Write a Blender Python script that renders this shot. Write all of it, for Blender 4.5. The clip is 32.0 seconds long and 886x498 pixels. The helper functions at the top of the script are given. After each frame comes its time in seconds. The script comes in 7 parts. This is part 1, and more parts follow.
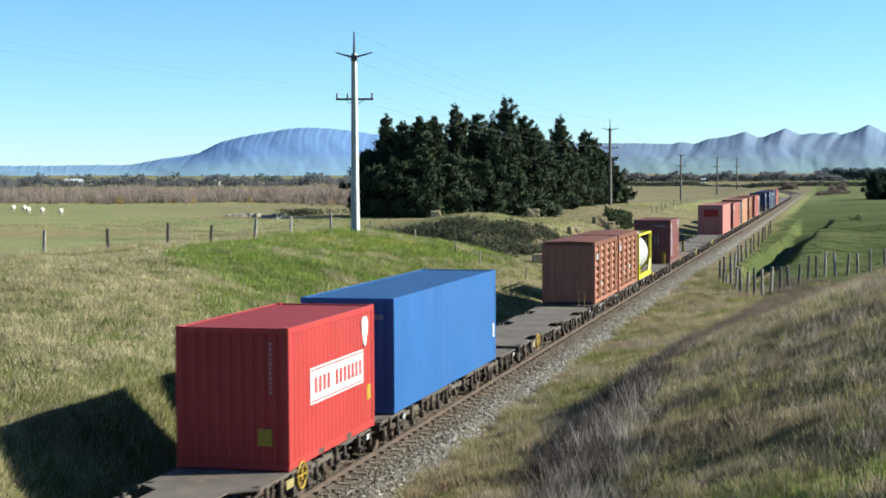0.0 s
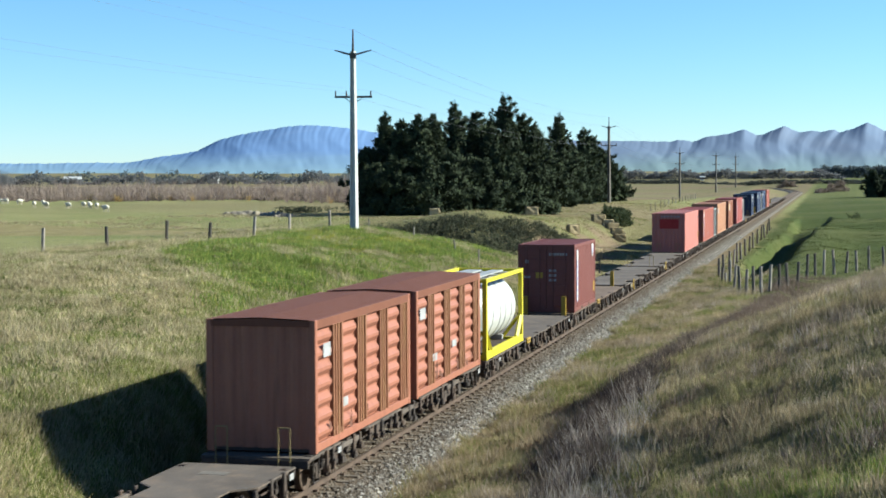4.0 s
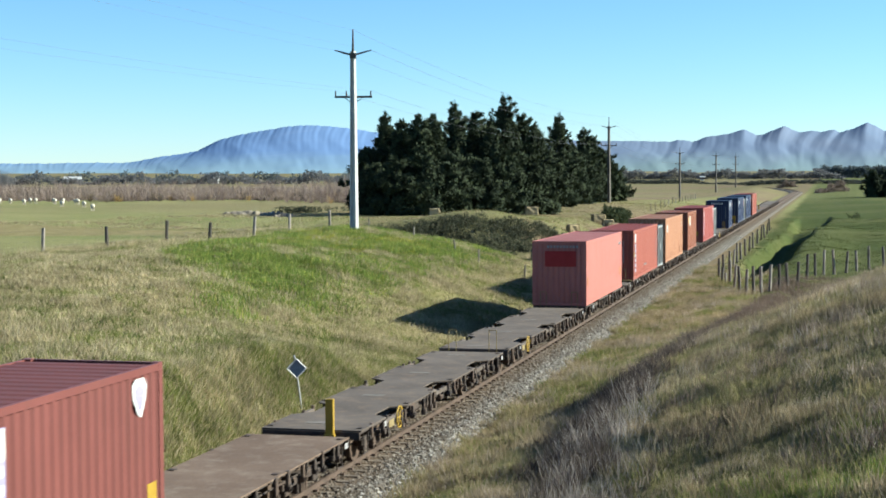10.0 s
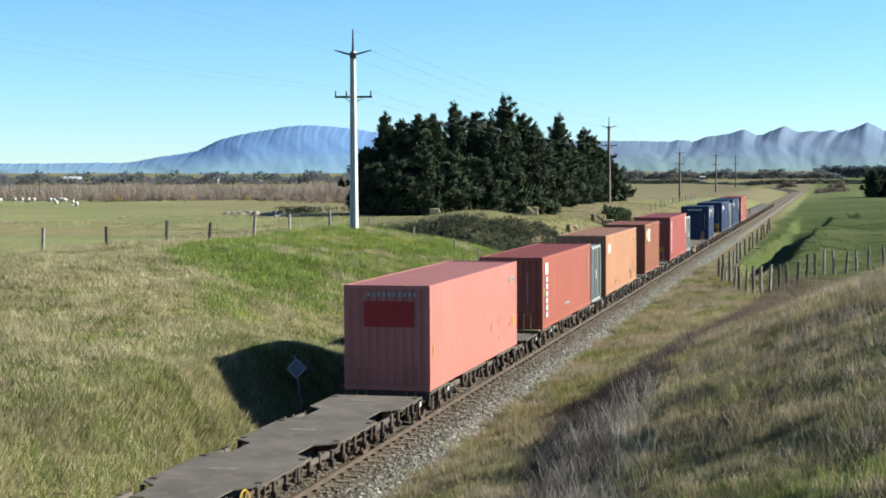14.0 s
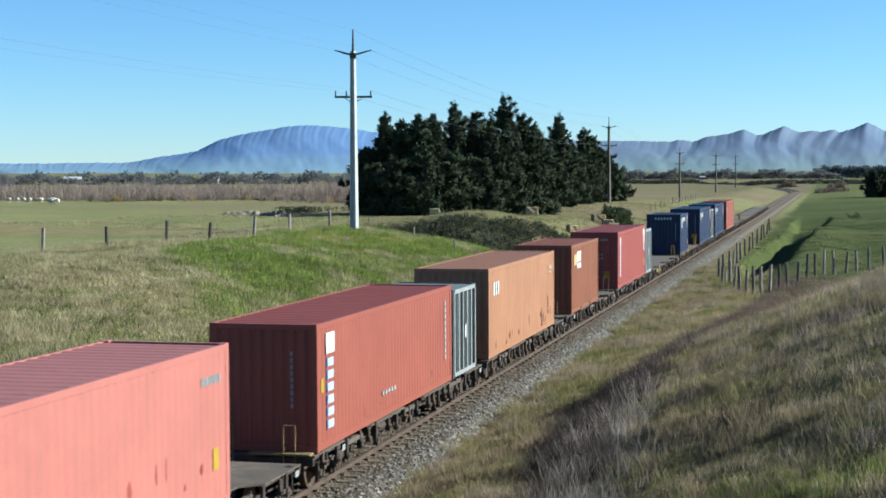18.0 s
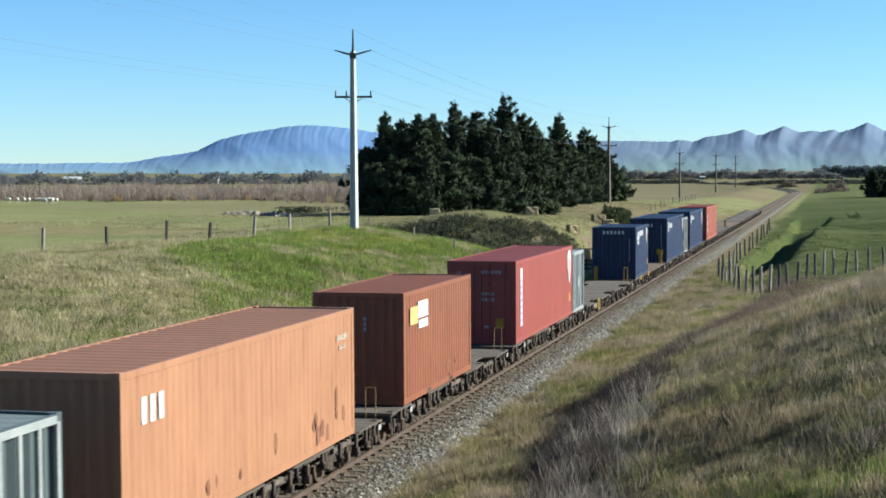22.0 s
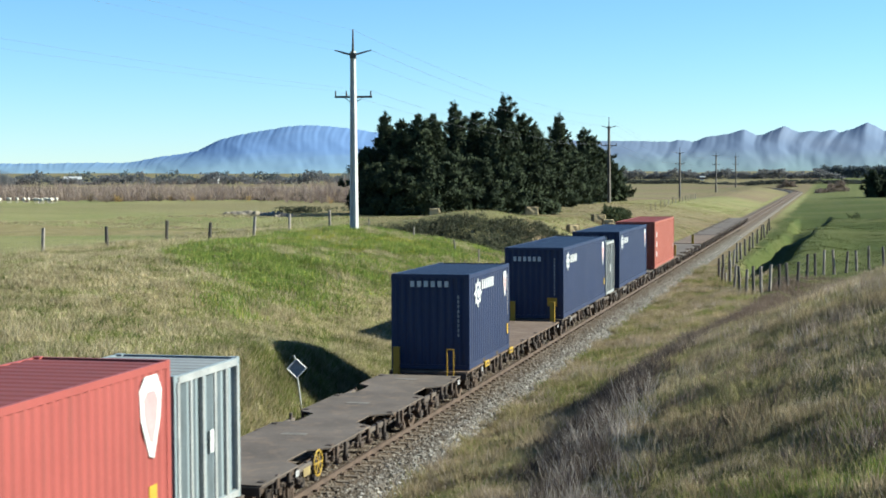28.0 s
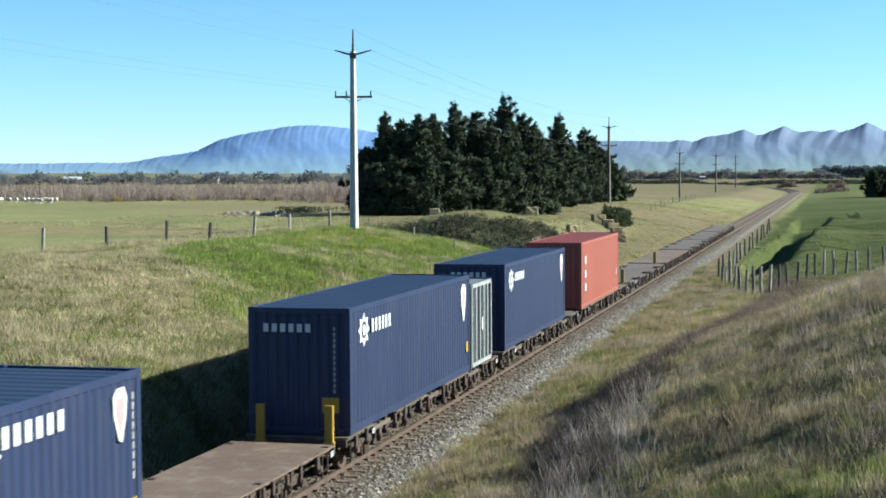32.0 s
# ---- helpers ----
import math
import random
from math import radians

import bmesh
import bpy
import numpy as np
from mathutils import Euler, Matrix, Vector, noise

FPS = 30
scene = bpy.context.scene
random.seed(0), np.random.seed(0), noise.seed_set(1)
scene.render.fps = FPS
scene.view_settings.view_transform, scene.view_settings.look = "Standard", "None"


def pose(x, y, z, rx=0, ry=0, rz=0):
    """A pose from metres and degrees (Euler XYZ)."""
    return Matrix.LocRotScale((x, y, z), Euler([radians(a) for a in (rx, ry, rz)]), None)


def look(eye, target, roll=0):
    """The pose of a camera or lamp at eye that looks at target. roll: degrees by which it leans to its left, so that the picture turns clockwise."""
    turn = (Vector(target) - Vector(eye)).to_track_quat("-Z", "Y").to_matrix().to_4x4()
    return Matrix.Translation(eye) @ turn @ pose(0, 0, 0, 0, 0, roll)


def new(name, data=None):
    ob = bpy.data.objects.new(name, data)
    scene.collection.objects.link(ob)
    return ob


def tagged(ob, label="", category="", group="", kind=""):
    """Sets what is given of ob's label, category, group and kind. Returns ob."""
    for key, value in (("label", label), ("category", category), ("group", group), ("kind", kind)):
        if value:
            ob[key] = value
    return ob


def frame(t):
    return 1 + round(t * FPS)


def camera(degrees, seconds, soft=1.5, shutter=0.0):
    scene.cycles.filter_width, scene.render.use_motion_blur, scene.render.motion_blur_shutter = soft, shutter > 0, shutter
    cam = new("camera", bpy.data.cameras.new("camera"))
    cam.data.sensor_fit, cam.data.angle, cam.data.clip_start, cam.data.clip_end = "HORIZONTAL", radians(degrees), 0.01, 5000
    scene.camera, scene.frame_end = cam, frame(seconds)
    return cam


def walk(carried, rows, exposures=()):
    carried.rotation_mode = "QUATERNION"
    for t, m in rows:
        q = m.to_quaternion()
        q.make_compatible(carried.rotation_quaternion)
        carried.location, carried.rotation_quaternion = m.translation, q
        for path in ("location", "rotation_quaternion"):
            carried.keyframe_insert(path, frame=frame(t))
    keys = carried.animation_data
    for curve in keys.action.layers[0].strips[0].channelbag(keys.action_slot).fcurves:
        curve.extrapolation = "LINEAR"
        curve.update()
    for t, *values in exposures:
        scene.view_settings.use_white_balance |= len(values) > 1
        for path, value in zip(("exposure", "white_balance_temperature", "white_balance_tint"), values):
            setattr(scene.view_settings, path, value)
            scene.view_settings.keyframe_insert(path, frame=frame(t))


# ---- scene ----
# ---------------- camera: hand-held on a bank above the line, almost still ----------------
cam = camera(31.296, 32.0, soft=1.7, shutter=0.35)
EYE = (11.777, 0.0, 6.923)


def aim(dx=0.0, dy=0.0):
    """The camera's pose, turned a little by dx to the left and dy upwards (degrees)."""
    yaw, tilt = radians(13.811 + dx), radians(-2.728 + dy)
    way = Vector((-math.sin(yaw) * math.cos(tilt), math.cos(yaw) * math.cos(tilt), math.sin(tilt)))
    return look(EYE, Vector(EYE) + way * 50, -0.2995)


walk(cam, [(0.0, aim(0.041, 0.082)), (0.5, aim(0.0, 0.076)), (1.0, aim(0.0, 0.028)), (1.5, aim(0.0, -0.012)),
           (2.0, aim()), (8.0, aim()), (20.0, aim()), (32.0, aim())],
     exposures=[(0.0, 1.69, 5440, -3), (1.2, 1.65, 5430, -3), (2.0, 1.62, 5490, -3), (3.0, 1.69, 5460, -3), (5.0, 1.58, 5350, -3), (6.0, 1.57, 5390, -3), (7.0, 1.55, 5370, -3), (8.0, 1.66, 5440, -3), (9.0, 1.69, 5490, -3),
                (14.0, 1.68, 5490, -3), (15.5, 1.52, 5280, -3), (17.0, 1.41, 5120, -3), (18.0, 1.41, 5140, -3), (19.0, 1.51, 5320, -3), (20.0, 1.52, 5360, -3), (22.0, 1.51, 5340, -3), (24.0, 1.54, 5370, -3), (25.0, 1.65, 5470, -3), (28.0, 1.68, 5470, -3), (30.0, 1.73, 5400, -3), (31.0, 1.70, 5310, -3), (32.0, 1.70, 5290, -3)])


# ---------------- sky, sun ----------------
SUN_EL, SUN_AZ = radians(28.5), radians(20.0)      # azimuth from +X towards +Y
sun_dir = Vector((math.cos(SUN_AZ) * math.cos(SUN_EL), math.sin(SUN_AZ) * math.cos(SUN_EL), math.sin(SUN_EL)))
world = bpy.data.worlds.new("sky")
scene.world = world
world.use_nodes = True
wt = world.node_tree
wt.nodes.clear()
sky = wt.nodes.new("ShaderNodeTexSky")
sky.sky_type, sky.sun_disc = "NISHITA", False
sky.sun_elevation, sky.sun_rotation = SUN_EL, math.pi / 2 - SUN_AZ
sky.air_density, sky.dust_density, sky.ozone_density = 0.85, 0.0, 5.0
bg = wt.nodes.new("ShaderNodeBackground")
bg.inputs["Strength"].default_value = 0.05
wo = wt.nodes.new("ShaderNodeOutputWorld")
wt.links.new(sky.outputs[0], bg.inputs[0])
wt.links.new(bg.outputs[0], wo.inputs[0])
sun = new("sun", bpy.data.lights.new("sun", "SUN"))
sun.data.energy, sun.data.angle, sun.data.color = 5.0, radians(0.53), (1.0, 0.87, 0.69)
sun.matrix_world = look((60, 40, 60), Vector((60, 40, 60)) - sun_dir)

# ---------------- materials ----------------
TONE = 0.72        # overall level of all base colours


def toned(c):
    return tuple(TONE * k for k in c)


def material(name):
    m = bpy.data.materials.new(name)
    m.use_nodes = True
    return m, m.node_tree, m.node_tree.nodes["Principled BSDF"]


def link(nt, a, b):
    nt.links.new(a, b)


def noise_node(nt, scale, detail=4, rough=0.55, co=None, stretch=None):
    n = nt.nodes.new("ShaderNodeTexNoise")
    n.inputs["Scale"].default_value, n.inputs["Detail"].default_value, n.inputs["Roughness"].default_value = scale, detail, rough
    if co is not None:
        if stretch:
            mp = nt.nodes.new("ShaderNodeMapping")
            mp.inputs["Scale"].default_value = stretch
            link(nt, co, mp.inputs[0])
            co = mp.outputs[0]
        link(nt, co, n.inputs["Vector"])
    return n


def ramp_node(nt, fac, stops):
    r = nt.nodes.new("ShaderNodeValToRGB")
    el = r.color_ramp.elements
    while len(el) < len(stops):
        el.new(0.5)
    for e, (p, c) in zip(el, stops):
        e.position, e.color = p, (*c, 1.0) if len(c) == 3 else c
    link(nt, fac, r.inputs[0])
    return r


def mix_node(nt, fac, a, b, kind="MIX"):
    m = nt.nodes.new("ShaderNodeMix")
    m.data_type, m.blend_type = "RGBA", kind
    for k, v in ((0, fac), (6, a), (7, b)):
        if isinstance(v, (int, float)):
            m.inputs[k].default_value = v
        elif isinstance(v, tuple):
            m.inputs[k].default_value = (*v, 1.0)
        else:
            link(nt, v, m.inputs[k])
    return m.outputs[2]


def bump_node(nt, bsdf, height, strength, distance):
    b = nt.nodes.new("ShaderNodeBump")
    b.inputs["Strength"].default_value, b.inputs["Distance"].default_value = strength, distance
    link(nt, height, b.inputs["Height"])
    link(nt, b.outputs[0], bsdf.inputs["Normal"])


def surface(name, c1, c2, scale=2.0, fine=30.0, rough=0.75, metal=0.0, bump=0.3, depth=0.01, dirt=None, dirt_amt=0.4,
            streak=False, vary=0.0, gloss=0.25, grainy=1.0):
    """A painted, weathered or natural surface: two tones at a large scale, grain at a fine one, and stains."""
    m, nt, b = material(name)
    c1, c2, dirt = toned(c1), toned(c2), toned(dirt) if dirt else None
    co = nt.nodes.new("ShaderNodeTexCoord").outputs["Object"]
    big, small = noise_node(nt, scale, 5, 0.6, co), noise_node(nt, fine, 3, 0.6, co)
    col = mix_node(nt, ramp_node(nt, big.outputs[0], [(0.35, (0, 0, 0)), (0.65, (1, 1, 1))]).outputs[0], c1, c2)
    grain = ramp_node(nt, small.outputs[0], [(0.25, (1 - 0.22 * grainy,) * 3), (0.75, (1 + 0.12 * grainy,) * 3)])
    col = mix_node(nt, 1.0, col, grain.outputs[0], "MULTIPLY")
    if dirt:
        st = noise_node(nt, 1.0, 6, 0.65, co, (6, 6, 0.5) if streak else (2.3, 2.3, 2.3))
        mask = ramp_node(nt, st.outputs[0], [(0.5, (0, 0, 0)), (0.72, (dirt_amt,) * 3)])
        col = mix_node(nt, mask.outputs[0], col, dirt)
    if vary:
        oi = nt.nodes.new("ShaderNodeObjectInfo")
        v = ramp_node(nt, oi.outputs["Random"], [(0.0, (1 - vary,) * 3), (1.0, (1 + vary,) * 3)])
        col = mix_node(nt, 1.0, col, v.outputs[0], "MULTIPLY")
    link(nt, col, b.inputs["Base Color"])
    b.inputs["Roughness"].default_value, b.inputs["Metallic"].default_value = rough, metal
    b.inputs["Specular IOR Level"].default_value = gloss
    if bump:
        bump_node(nt, b, small.outputs[0], bump, depth)
    return m


# ---------------- mesh helpers ----------------


def mesh_ob(name, verts, faces, mat, parent=None, smooth=False):
    me = bpy.data.meshes.new(name)
    me.from_pydata(verts, [], faces)
    if mat:
        me.materials.append(mat)
    if smooth:
        me.polygons.foreach_set("use_smooth", [True] * len(me.polygons))
    ob = new(name, me)
    ob.parent = parent
    return ob


def part(name, bm, mat, parent=None, label="", smooth=False):
    me = bpy.data.meshes.new(name)
    bm.to_mesh(me)
    bm.free()
    if mat:
        me.materials.append(mat)
    if smooth:
        me.polygons.foreach_set("use_smooth", [True] * len(me.polygons))
    ob = new(name, me)
    ob.parent = parent
    return tagged(ob, label)


def box(bm, x0, x1, y0, y1, z0, z1, bevel=0.0):
    r = bmesh.ops.create_cube(bm, size=1.0, matrix=Matrix.Translation(((x0 + x1) / 2, (y0 + y1) / 2, (z0 + z1) / 2))
                              @ Matrix.Diagonal((x1 - x0, y1 - y0, z1 - z0, 1)))
    if bevel:
        ed = list({e for v in r["verts"] for e in v.link_edges})
        bmesh.ops.bevel(bm, geom=ed, offset=bevel, segments=1, affect="EDGES")
    return bm


def boxes(*dims, bevel=0.0):
    bm = bmesh.new()
    for d in dims:
        box(bm, *d, bevel=bevel)
    return bm


def rod(bm, a, b, r0, r1=None, n=8):
    a, b = Vector(a), Vector(b)
    d = b - a
    m = Matrix.Translation((a + b) / 2) @ d.to_track_quat("Z", "Y").to_matrix().to_4x4()
    bmesh.ops.create_cone(bm, cap_ends=True, segments=n, radius1=r0, radius2=r0 if r1 is None else r1, depth=d.length, matrix=m)
    return bm


def rods(*lines, r=0.02, n=6):
    bm = bmesh.new()
    for a, b in lines:
        rod(bm, a, b, r, n=n)
    return bm


def empty(name, x=0, y=0, z=0, rz=0):
    ob = new(name)
    ob.matrix_basis = pose(x, y, z, 0, 0, rz)
    return ob


# ---------------- ground ----------------


def sm(a, b, x):
    t = np.clip((x - a) / (b - a), 0, 1)
    return t * t * (3 - 2 * t)


def wave(x, y, s, seed):
    """Smooth pseudo-random relief from a few sines, about -1 to 1."""
    r = np.random.RandomState(seed)
    out = 0
    for k in range(6):
        a, ph, q = r.uniform(0, 6.283), r.uniform(0, 6.283), r.uniform(0.6, 1.8)
        out = out + np.sin((x * math.cos(a) + y * math.sin(a)) * q / s + ph)
    return out / 3.2


def foot_x(y):
    """The general line of the bank's foot."""
    return np.interp(y, [10, 26, 34, 46, 57, 75, 95], [6.7, 6.1, 5.1, 5.1, 6.0, 7.3, 8.0])


def toe_x(y):
    """The wavering foot of the steep face beside the verge."""
    return foot_x(y) + 0.16 * np.sin(y * 0.8) + 0.12 * np.sin(y * 1.9 + 1)


def ground_z(x, y):
    """Height of the ground above the rails' top."""
    y = np.asarray(y, float)
    x = np.asarray(x, float) + 0.00055 * np.clip(y - 545, 0, 600) ** 2
    u = -x
    bed = -0.62
    # left of the line: a steep low bank, then a paddock
    near = np.interp(u, [2.6, 3.3, 4.6, 6.5, 12, 20, 28, 40, 90], [bed, 0.15, 1.75, 2.05, 2.25, 2.5, 2.65, 2.7, 2.9])
    mid = np.interp(u, [2.6, 4.5, 7, 10, 14, 20, 28, 40, 90], [bed, -0.1, 0.45, 1.3, 2.35, 3.0, 2.75, 2.7, 2.9])
    low = np.interp(u, [2.6, 6, 13, 20, 34, 60, 90], [bed, -0.45, -0.35, 0.0, 1.6, 2.4, 2.9])
    mound = np.interp(u, [2.6, 6, 9.5, 11.8, 14, 18, 90], [bed, -0.45, -0.25, 1.3, 2.3, 2.6, 2.5]) + 1.1 * np.exp(-((u - 20.6) / 5.5) ** 2 - ((y - 139) / 10) ** 2)
    farl = np.interp(u, [2.6, 5, 9, 15, 22, 60, 90], [bed, -0.3, 0.5, 1.6, 2.0, 2.2, 2.6])
    w1 = sm(44, 58, y)
    left = near * (1 - w1) + mid * w1
    w2 = sm(103, 124, y + 0.45 * (12 - u))
    left = left * (1 - w2) + low * w2
    w3 = sm(126, 143, y - 0.15 * (u - 14))
    left = left * (1 - w3) + mound * w3
    w4 = sm(160, 182, y)
    left = left * (1 - w4) + farl * w4
    # right of the line: a verge, a steep weedy face and the sloping top of the bank on which the camera stands
    toe = toe_x(y)
    fall = np.interp(y, [-80, 0, 10, 30, 50, 60, 70, 84, 95, 110], [1.7, 1.7, 0.2, 0.0, 0.0, -0.35, -0.95, -2.0, -2.6, -3.2])
    face_h = np.interp(y, [8, 25, 32, 37, 42, 50, 60, 92], [0.35, 0.35, 0.55, 0.95, 1.25, 1.3, 1.1, 0.4])
    verge = -0.42 + (0.52 * sm(0, 1, np.clip((x - 1.9) / (toe - 1.9), 0, 1)))
    top = 0.1 + face_h + 0.40 * np.clip(x - foot_x(y) - 1.8, 0, 9) + 0.1 * np.clip(x - foot_x(y) - 11.4, 0, 60) + fall * sm(0, 5, x - foot_x(y))
    rise = np.clip((x - toe) / 1.8, 0, 1)
    bank = np.where(x < toe, verge, verge * (1 - rise) + top * rise)
    bank = np.maximum(bank, -0.55)
    # the field beyond, with a long hollow beside the boundary fence
    lip = np.interp(y, [99, 101, 103, 108, 114, 140, 170, 200, 250], [5.0, 5.9, 7.2, 8.2, 8.8, 9.5, 10.1, 10.9, 12.2]) + 0.15 * np.sin(y / 6.0)
    inner = np.interp(y, [110, 135, 190], [4.3, 4.7, 6.2])
    field = -0.42 + 0.02 * sm(2.6, 4.6, x) + 0.75 * (sm(7.0, 9.6, x) * (1 - sm(178, 212, y)) + sm(5.0, 34, x) * sm(178, 212, y))
    cut = sm(0, 1.2, x - inner) * (1 - sm(-1.1, 0.0, x - lip)) * sm(99, 105, y) * (1 - sm(222, 262, y)) * (1 - 0.75 * np.exp(-((y - 196) / 11) ** 2))
    field = field - 1.6 * cut + 0.5 * np.exp(-((x - lip - 0.8) / 2.6) ** 2) * sm(96, 103, y) * (1 - 0.7 * sm(170, 195, y)) * (1 - sm(240, 275, y))
    field = field + np.clip(x - 10, 0, 60) * 0.012
    w5 = sm(82, 108, y)
    right = bank * (1 - w5) + field * w5
    z = np.where(x < 0, left, right)
    z = np.where((x > -2.6) & (x < 1.9), bed, z)
    r = np.hypot(x, y)
    side = sm(2.2, 5, np.abs(x))
    z = z + side * np.where((x > 0) & (y < 95), np.where(x < toe, 0.9, 0.3), 1.0) * (0.10 * wave(x, y, 3.0, 1) + 0.05 * wave(x, y, 1.1, 2) + 0.05 * wave(x, y, 0.42, 4) * (np.abs(y - 62) < 66)) + sm(60, 300, r) * side * 0.25 * wave(x, y, 40, 3)
    flat = sm(260, 420, r)
    base = 0.9 * sm(20, 160, -x) + 0.0 + 0.0042 * np.clip(r - 640, 0, 4000)
    keep = sm(6, 30, np.abs(x))
    return z * (1 - flat * keep) + base * flat * keep


def axis(points):
    out = []
    for a, b, st in points:
        out.extend(np.arange(a, b, st))
    return np.array(out + [points[-1][1]])


GX = axis([(-5200, -1000, 300), (-1000, -300, 50), (-300, -120, 12), (-120, -45, 3), (-45, -30, 1.0), (-30, -12, 0.45), (-12, 16, 0.28), (16, 60, 2.0), (60, 300, 12), (300, 1000, 50), (1000, 3000, 300)])
GY = axis([(-600, -60, 60), (-60, 4, 4), (4, 128, 0.42), (128, 130, 0.6), (130, 230, 1.2), (230, 420, 4), (420, 900, 15), (900, 2000, 60), (2000, 5000, 250)])


def ground_material():
    m, nt, b = material("grassland")
    co = nt.nodes.new("ShaderNodeTexCoord").outputs["Object"]
    at = nt.nodes.new("ShaderNodeAttribute")
    at.attribute_name = "cover"
    sep = nt.nodes.new("ShaderNodeSeparateColor")
    link(nt, at.outputs["Color"], sep.inputs[0])
    big, mid, fine = noise_node(nt, 0.09, 5, 0.6, co), noise_node(nt, 0.8, 5, 0.65, co), noise_node(nt, 9.0, 4, 0.7, co)
    dry = mix_node(nt, ramp_node(nt, mid.outputs[0], [(0.35, (0, 0, 0)), (0.65, (1, 1, 1))]).outputs[0], (0.215, 0.18, 0.085), (0.30, 0.25, 0.13))
    dry = mix_node(nt, ramp_node(nt, big.outputs[0], [(0.42, (0, 0, 0)), (0.62, (0.8,) * 3)]).outputs[0], dry, (0.19, 0.185, 0.065))
    lush = mix_node(nt, ramp_node(nt, mid.outputs[0], [(0.35, (0, 0, 0)), (0.65, (1, 1, 1))]).outputs[0], (0.047, 0.066, 0.017), (0.072, 0.091, 0.025))
    field = mix_node(nt, ramp_node(nt, big.outputs[0], [(0.4, (0, 0, 0)), (0.62, (1, 1, 1))]).outputs[0], (0.21, 0.218, 0.085), (0.26, 0.245, 0.11))
    earth = mix_node(nt, mid.outputs[0], (0.14, 0.10, 0.065), (0.26, 0.20, 0.13))
    col = mix_node(nt, sep.outputs[0], dry, lush)
    col = mix_node(nt, sep.outputs[1], col, field)
    col = mix_node(nt, sep.outputs[2], col, earth)
    g = ramp_node(nt, fine.outputs[0], [(0.25, (0.72,) * 3), (0.75, (1.2,) * 3)])
    col = mix_node(nt, 1.0, col, g.outputs[0], "MULTIPLY")
    col = mix_node(nt, 1.0, col, (TONE,) * 3, "MULTIPLY")
    link(nt, col, b.inputs["Base Color"])
    b.inputs["Roughness"].default_value = 0.95
    b.inputs["Specular IOR Level"].default_value = 0.05
    bump_node(nt, b, fine.outputs[0], 0.9, 0.1)
    return m


def green_patch(x, y):
    """The lush part of the far bank."""
    u = -x
    return sm(0, 7, y - np.interp(u, [6, 9.5, 18.6, 27.4], [46, 51, 67, 92]) + 2 * wave(x, y, 4, 16)) * sm(8.0, 12.5, u) * (1 - sm(22, 27, u)) * (0.55 + 0.45 * sm(-0.4, 0.5, wave(x, y, 3.0, 18))) * (1 - sm(108, 120, y))


def patchy_n(x, y):
    return sm(-0.6, 0.6, wave(x, y, 22.0, 15))


def cover(x, y):
    """Shares of lush grass, short pasture and bare earth."""
    n, n2 = wave(x, y, 5.0, 11), wave(x, y, 1.6, 12)
    left = x < 0
    lush = np.where(left, sm(0.0, 0.9, n + 0.3 * n2) * 0.35, 0.1 + 0.25 * sm(-0.2, 0.7, n2))
    patch = green_patch(x, y)
    lush = np.where(left, np.maximum(lush, patch * 0.95), lush)
    strip = sm(2.5, 3.4, -x) * (1 - sm(5.0, 7.0, -x)) * (1 - sm(46, 56, y))
    lush = np.where(left, np.maximum(lush, strip * 0.8), lush)
    fl = sm(27.0, 31.0, -x) * (1 - sm(100, 104, y)) + sm(118, 124, y) * sm(5, 8, -x)
    fr = sm(90, 99, y + 0.6 * (x - 8)) * sm(4.5, 6, x)
    field = np.clip(np.where(left, np.clip(fl, 0, 1), fr) + sm(250, 330, np.hypot(x, y)), 0, 1)
    green = ~left * sm(84, 96, y) * sm(3.4, 5.4, x + 0.4 * n2)
    lush = lush * (1 - green) + (0.85 + 0.15 * sm(-0.6, 0.6, n)) * green
    field = field * (1 - 0.95 * green * (1 - 0.6 * sm(330, 600, y)))
    earth = np.where(np.abs(x) < 3.0, 0.75, 0.0) + np.where(left, 0.8 * sm(118, 126, y) * (1 - sm(155, 175, y)) * sm(5, 7, -x) * (1 - sm(12, 17, -x)) * sm(-0.3, 0.6, n2), 0)
    earth = earth + 0.6 * sm(150, 230, y) * (x < -4) * (1 - sm(700, 900, y)) * (1 - sm(60, 140, -x)) * patchy_n(x, y) + 0.3 * sm(300, 420, y) * (x < -4) * (1 - sm(60, 140, -x))
    earth = np.maximum(earth, 0.5 * sm(380, 600, np.hypot(x, y)) * (x < 0))
    zone = sm(116, 126, y) * (1 - sm(200, 240, y)) * sm(4, 7, -x) * (1 - sm(30, 36, -x))
    field, lush, earth = field * (1 - 0.55 * zone), np.maximum(lush, 0.5 * zone), earth + 0.22 * zone
    far = sm(430, 620, np.hypot(x, y))
    return np.maximum(lush, 0.7 * far), field * (1 - 0.55 * far), np.clip(earth, 0, 1)


def build_ground():
    xx, yy = np.meshgrid(GX, GY)
    zz = ground_z(xx, yy)
    nx, ny = len(GX), len(GY)
    v = np.stack([xx.ravel(), yy.ravel(), zz.ravel()], 1)
    i = (np.arange(ny - 1)[:, None] * nx + np.arange(nx - 1)[None]).ravel()
    f = np.stack([i, i + 1, i + nx + 1, i + nx], 1)
    ob = mesh_ob("ground", v.tolist(), f.tolist(), ground_material(), smooth=True)
    a = ob.data.color_attributes.new("cover", "FLOAT_COLOR", "POINT")
    lush, field, earth = cover(v[:, 0], v[:, 1])
    c = np.stack([lush, field, earth, np.ones(len(v))], 1).astype(np.float32)
    a.data.foreach_set("color", c.ravel())
    return tagged(ob, "rolling farmland of dry and green winter grass", "ground", kind="structure")


build_ground()


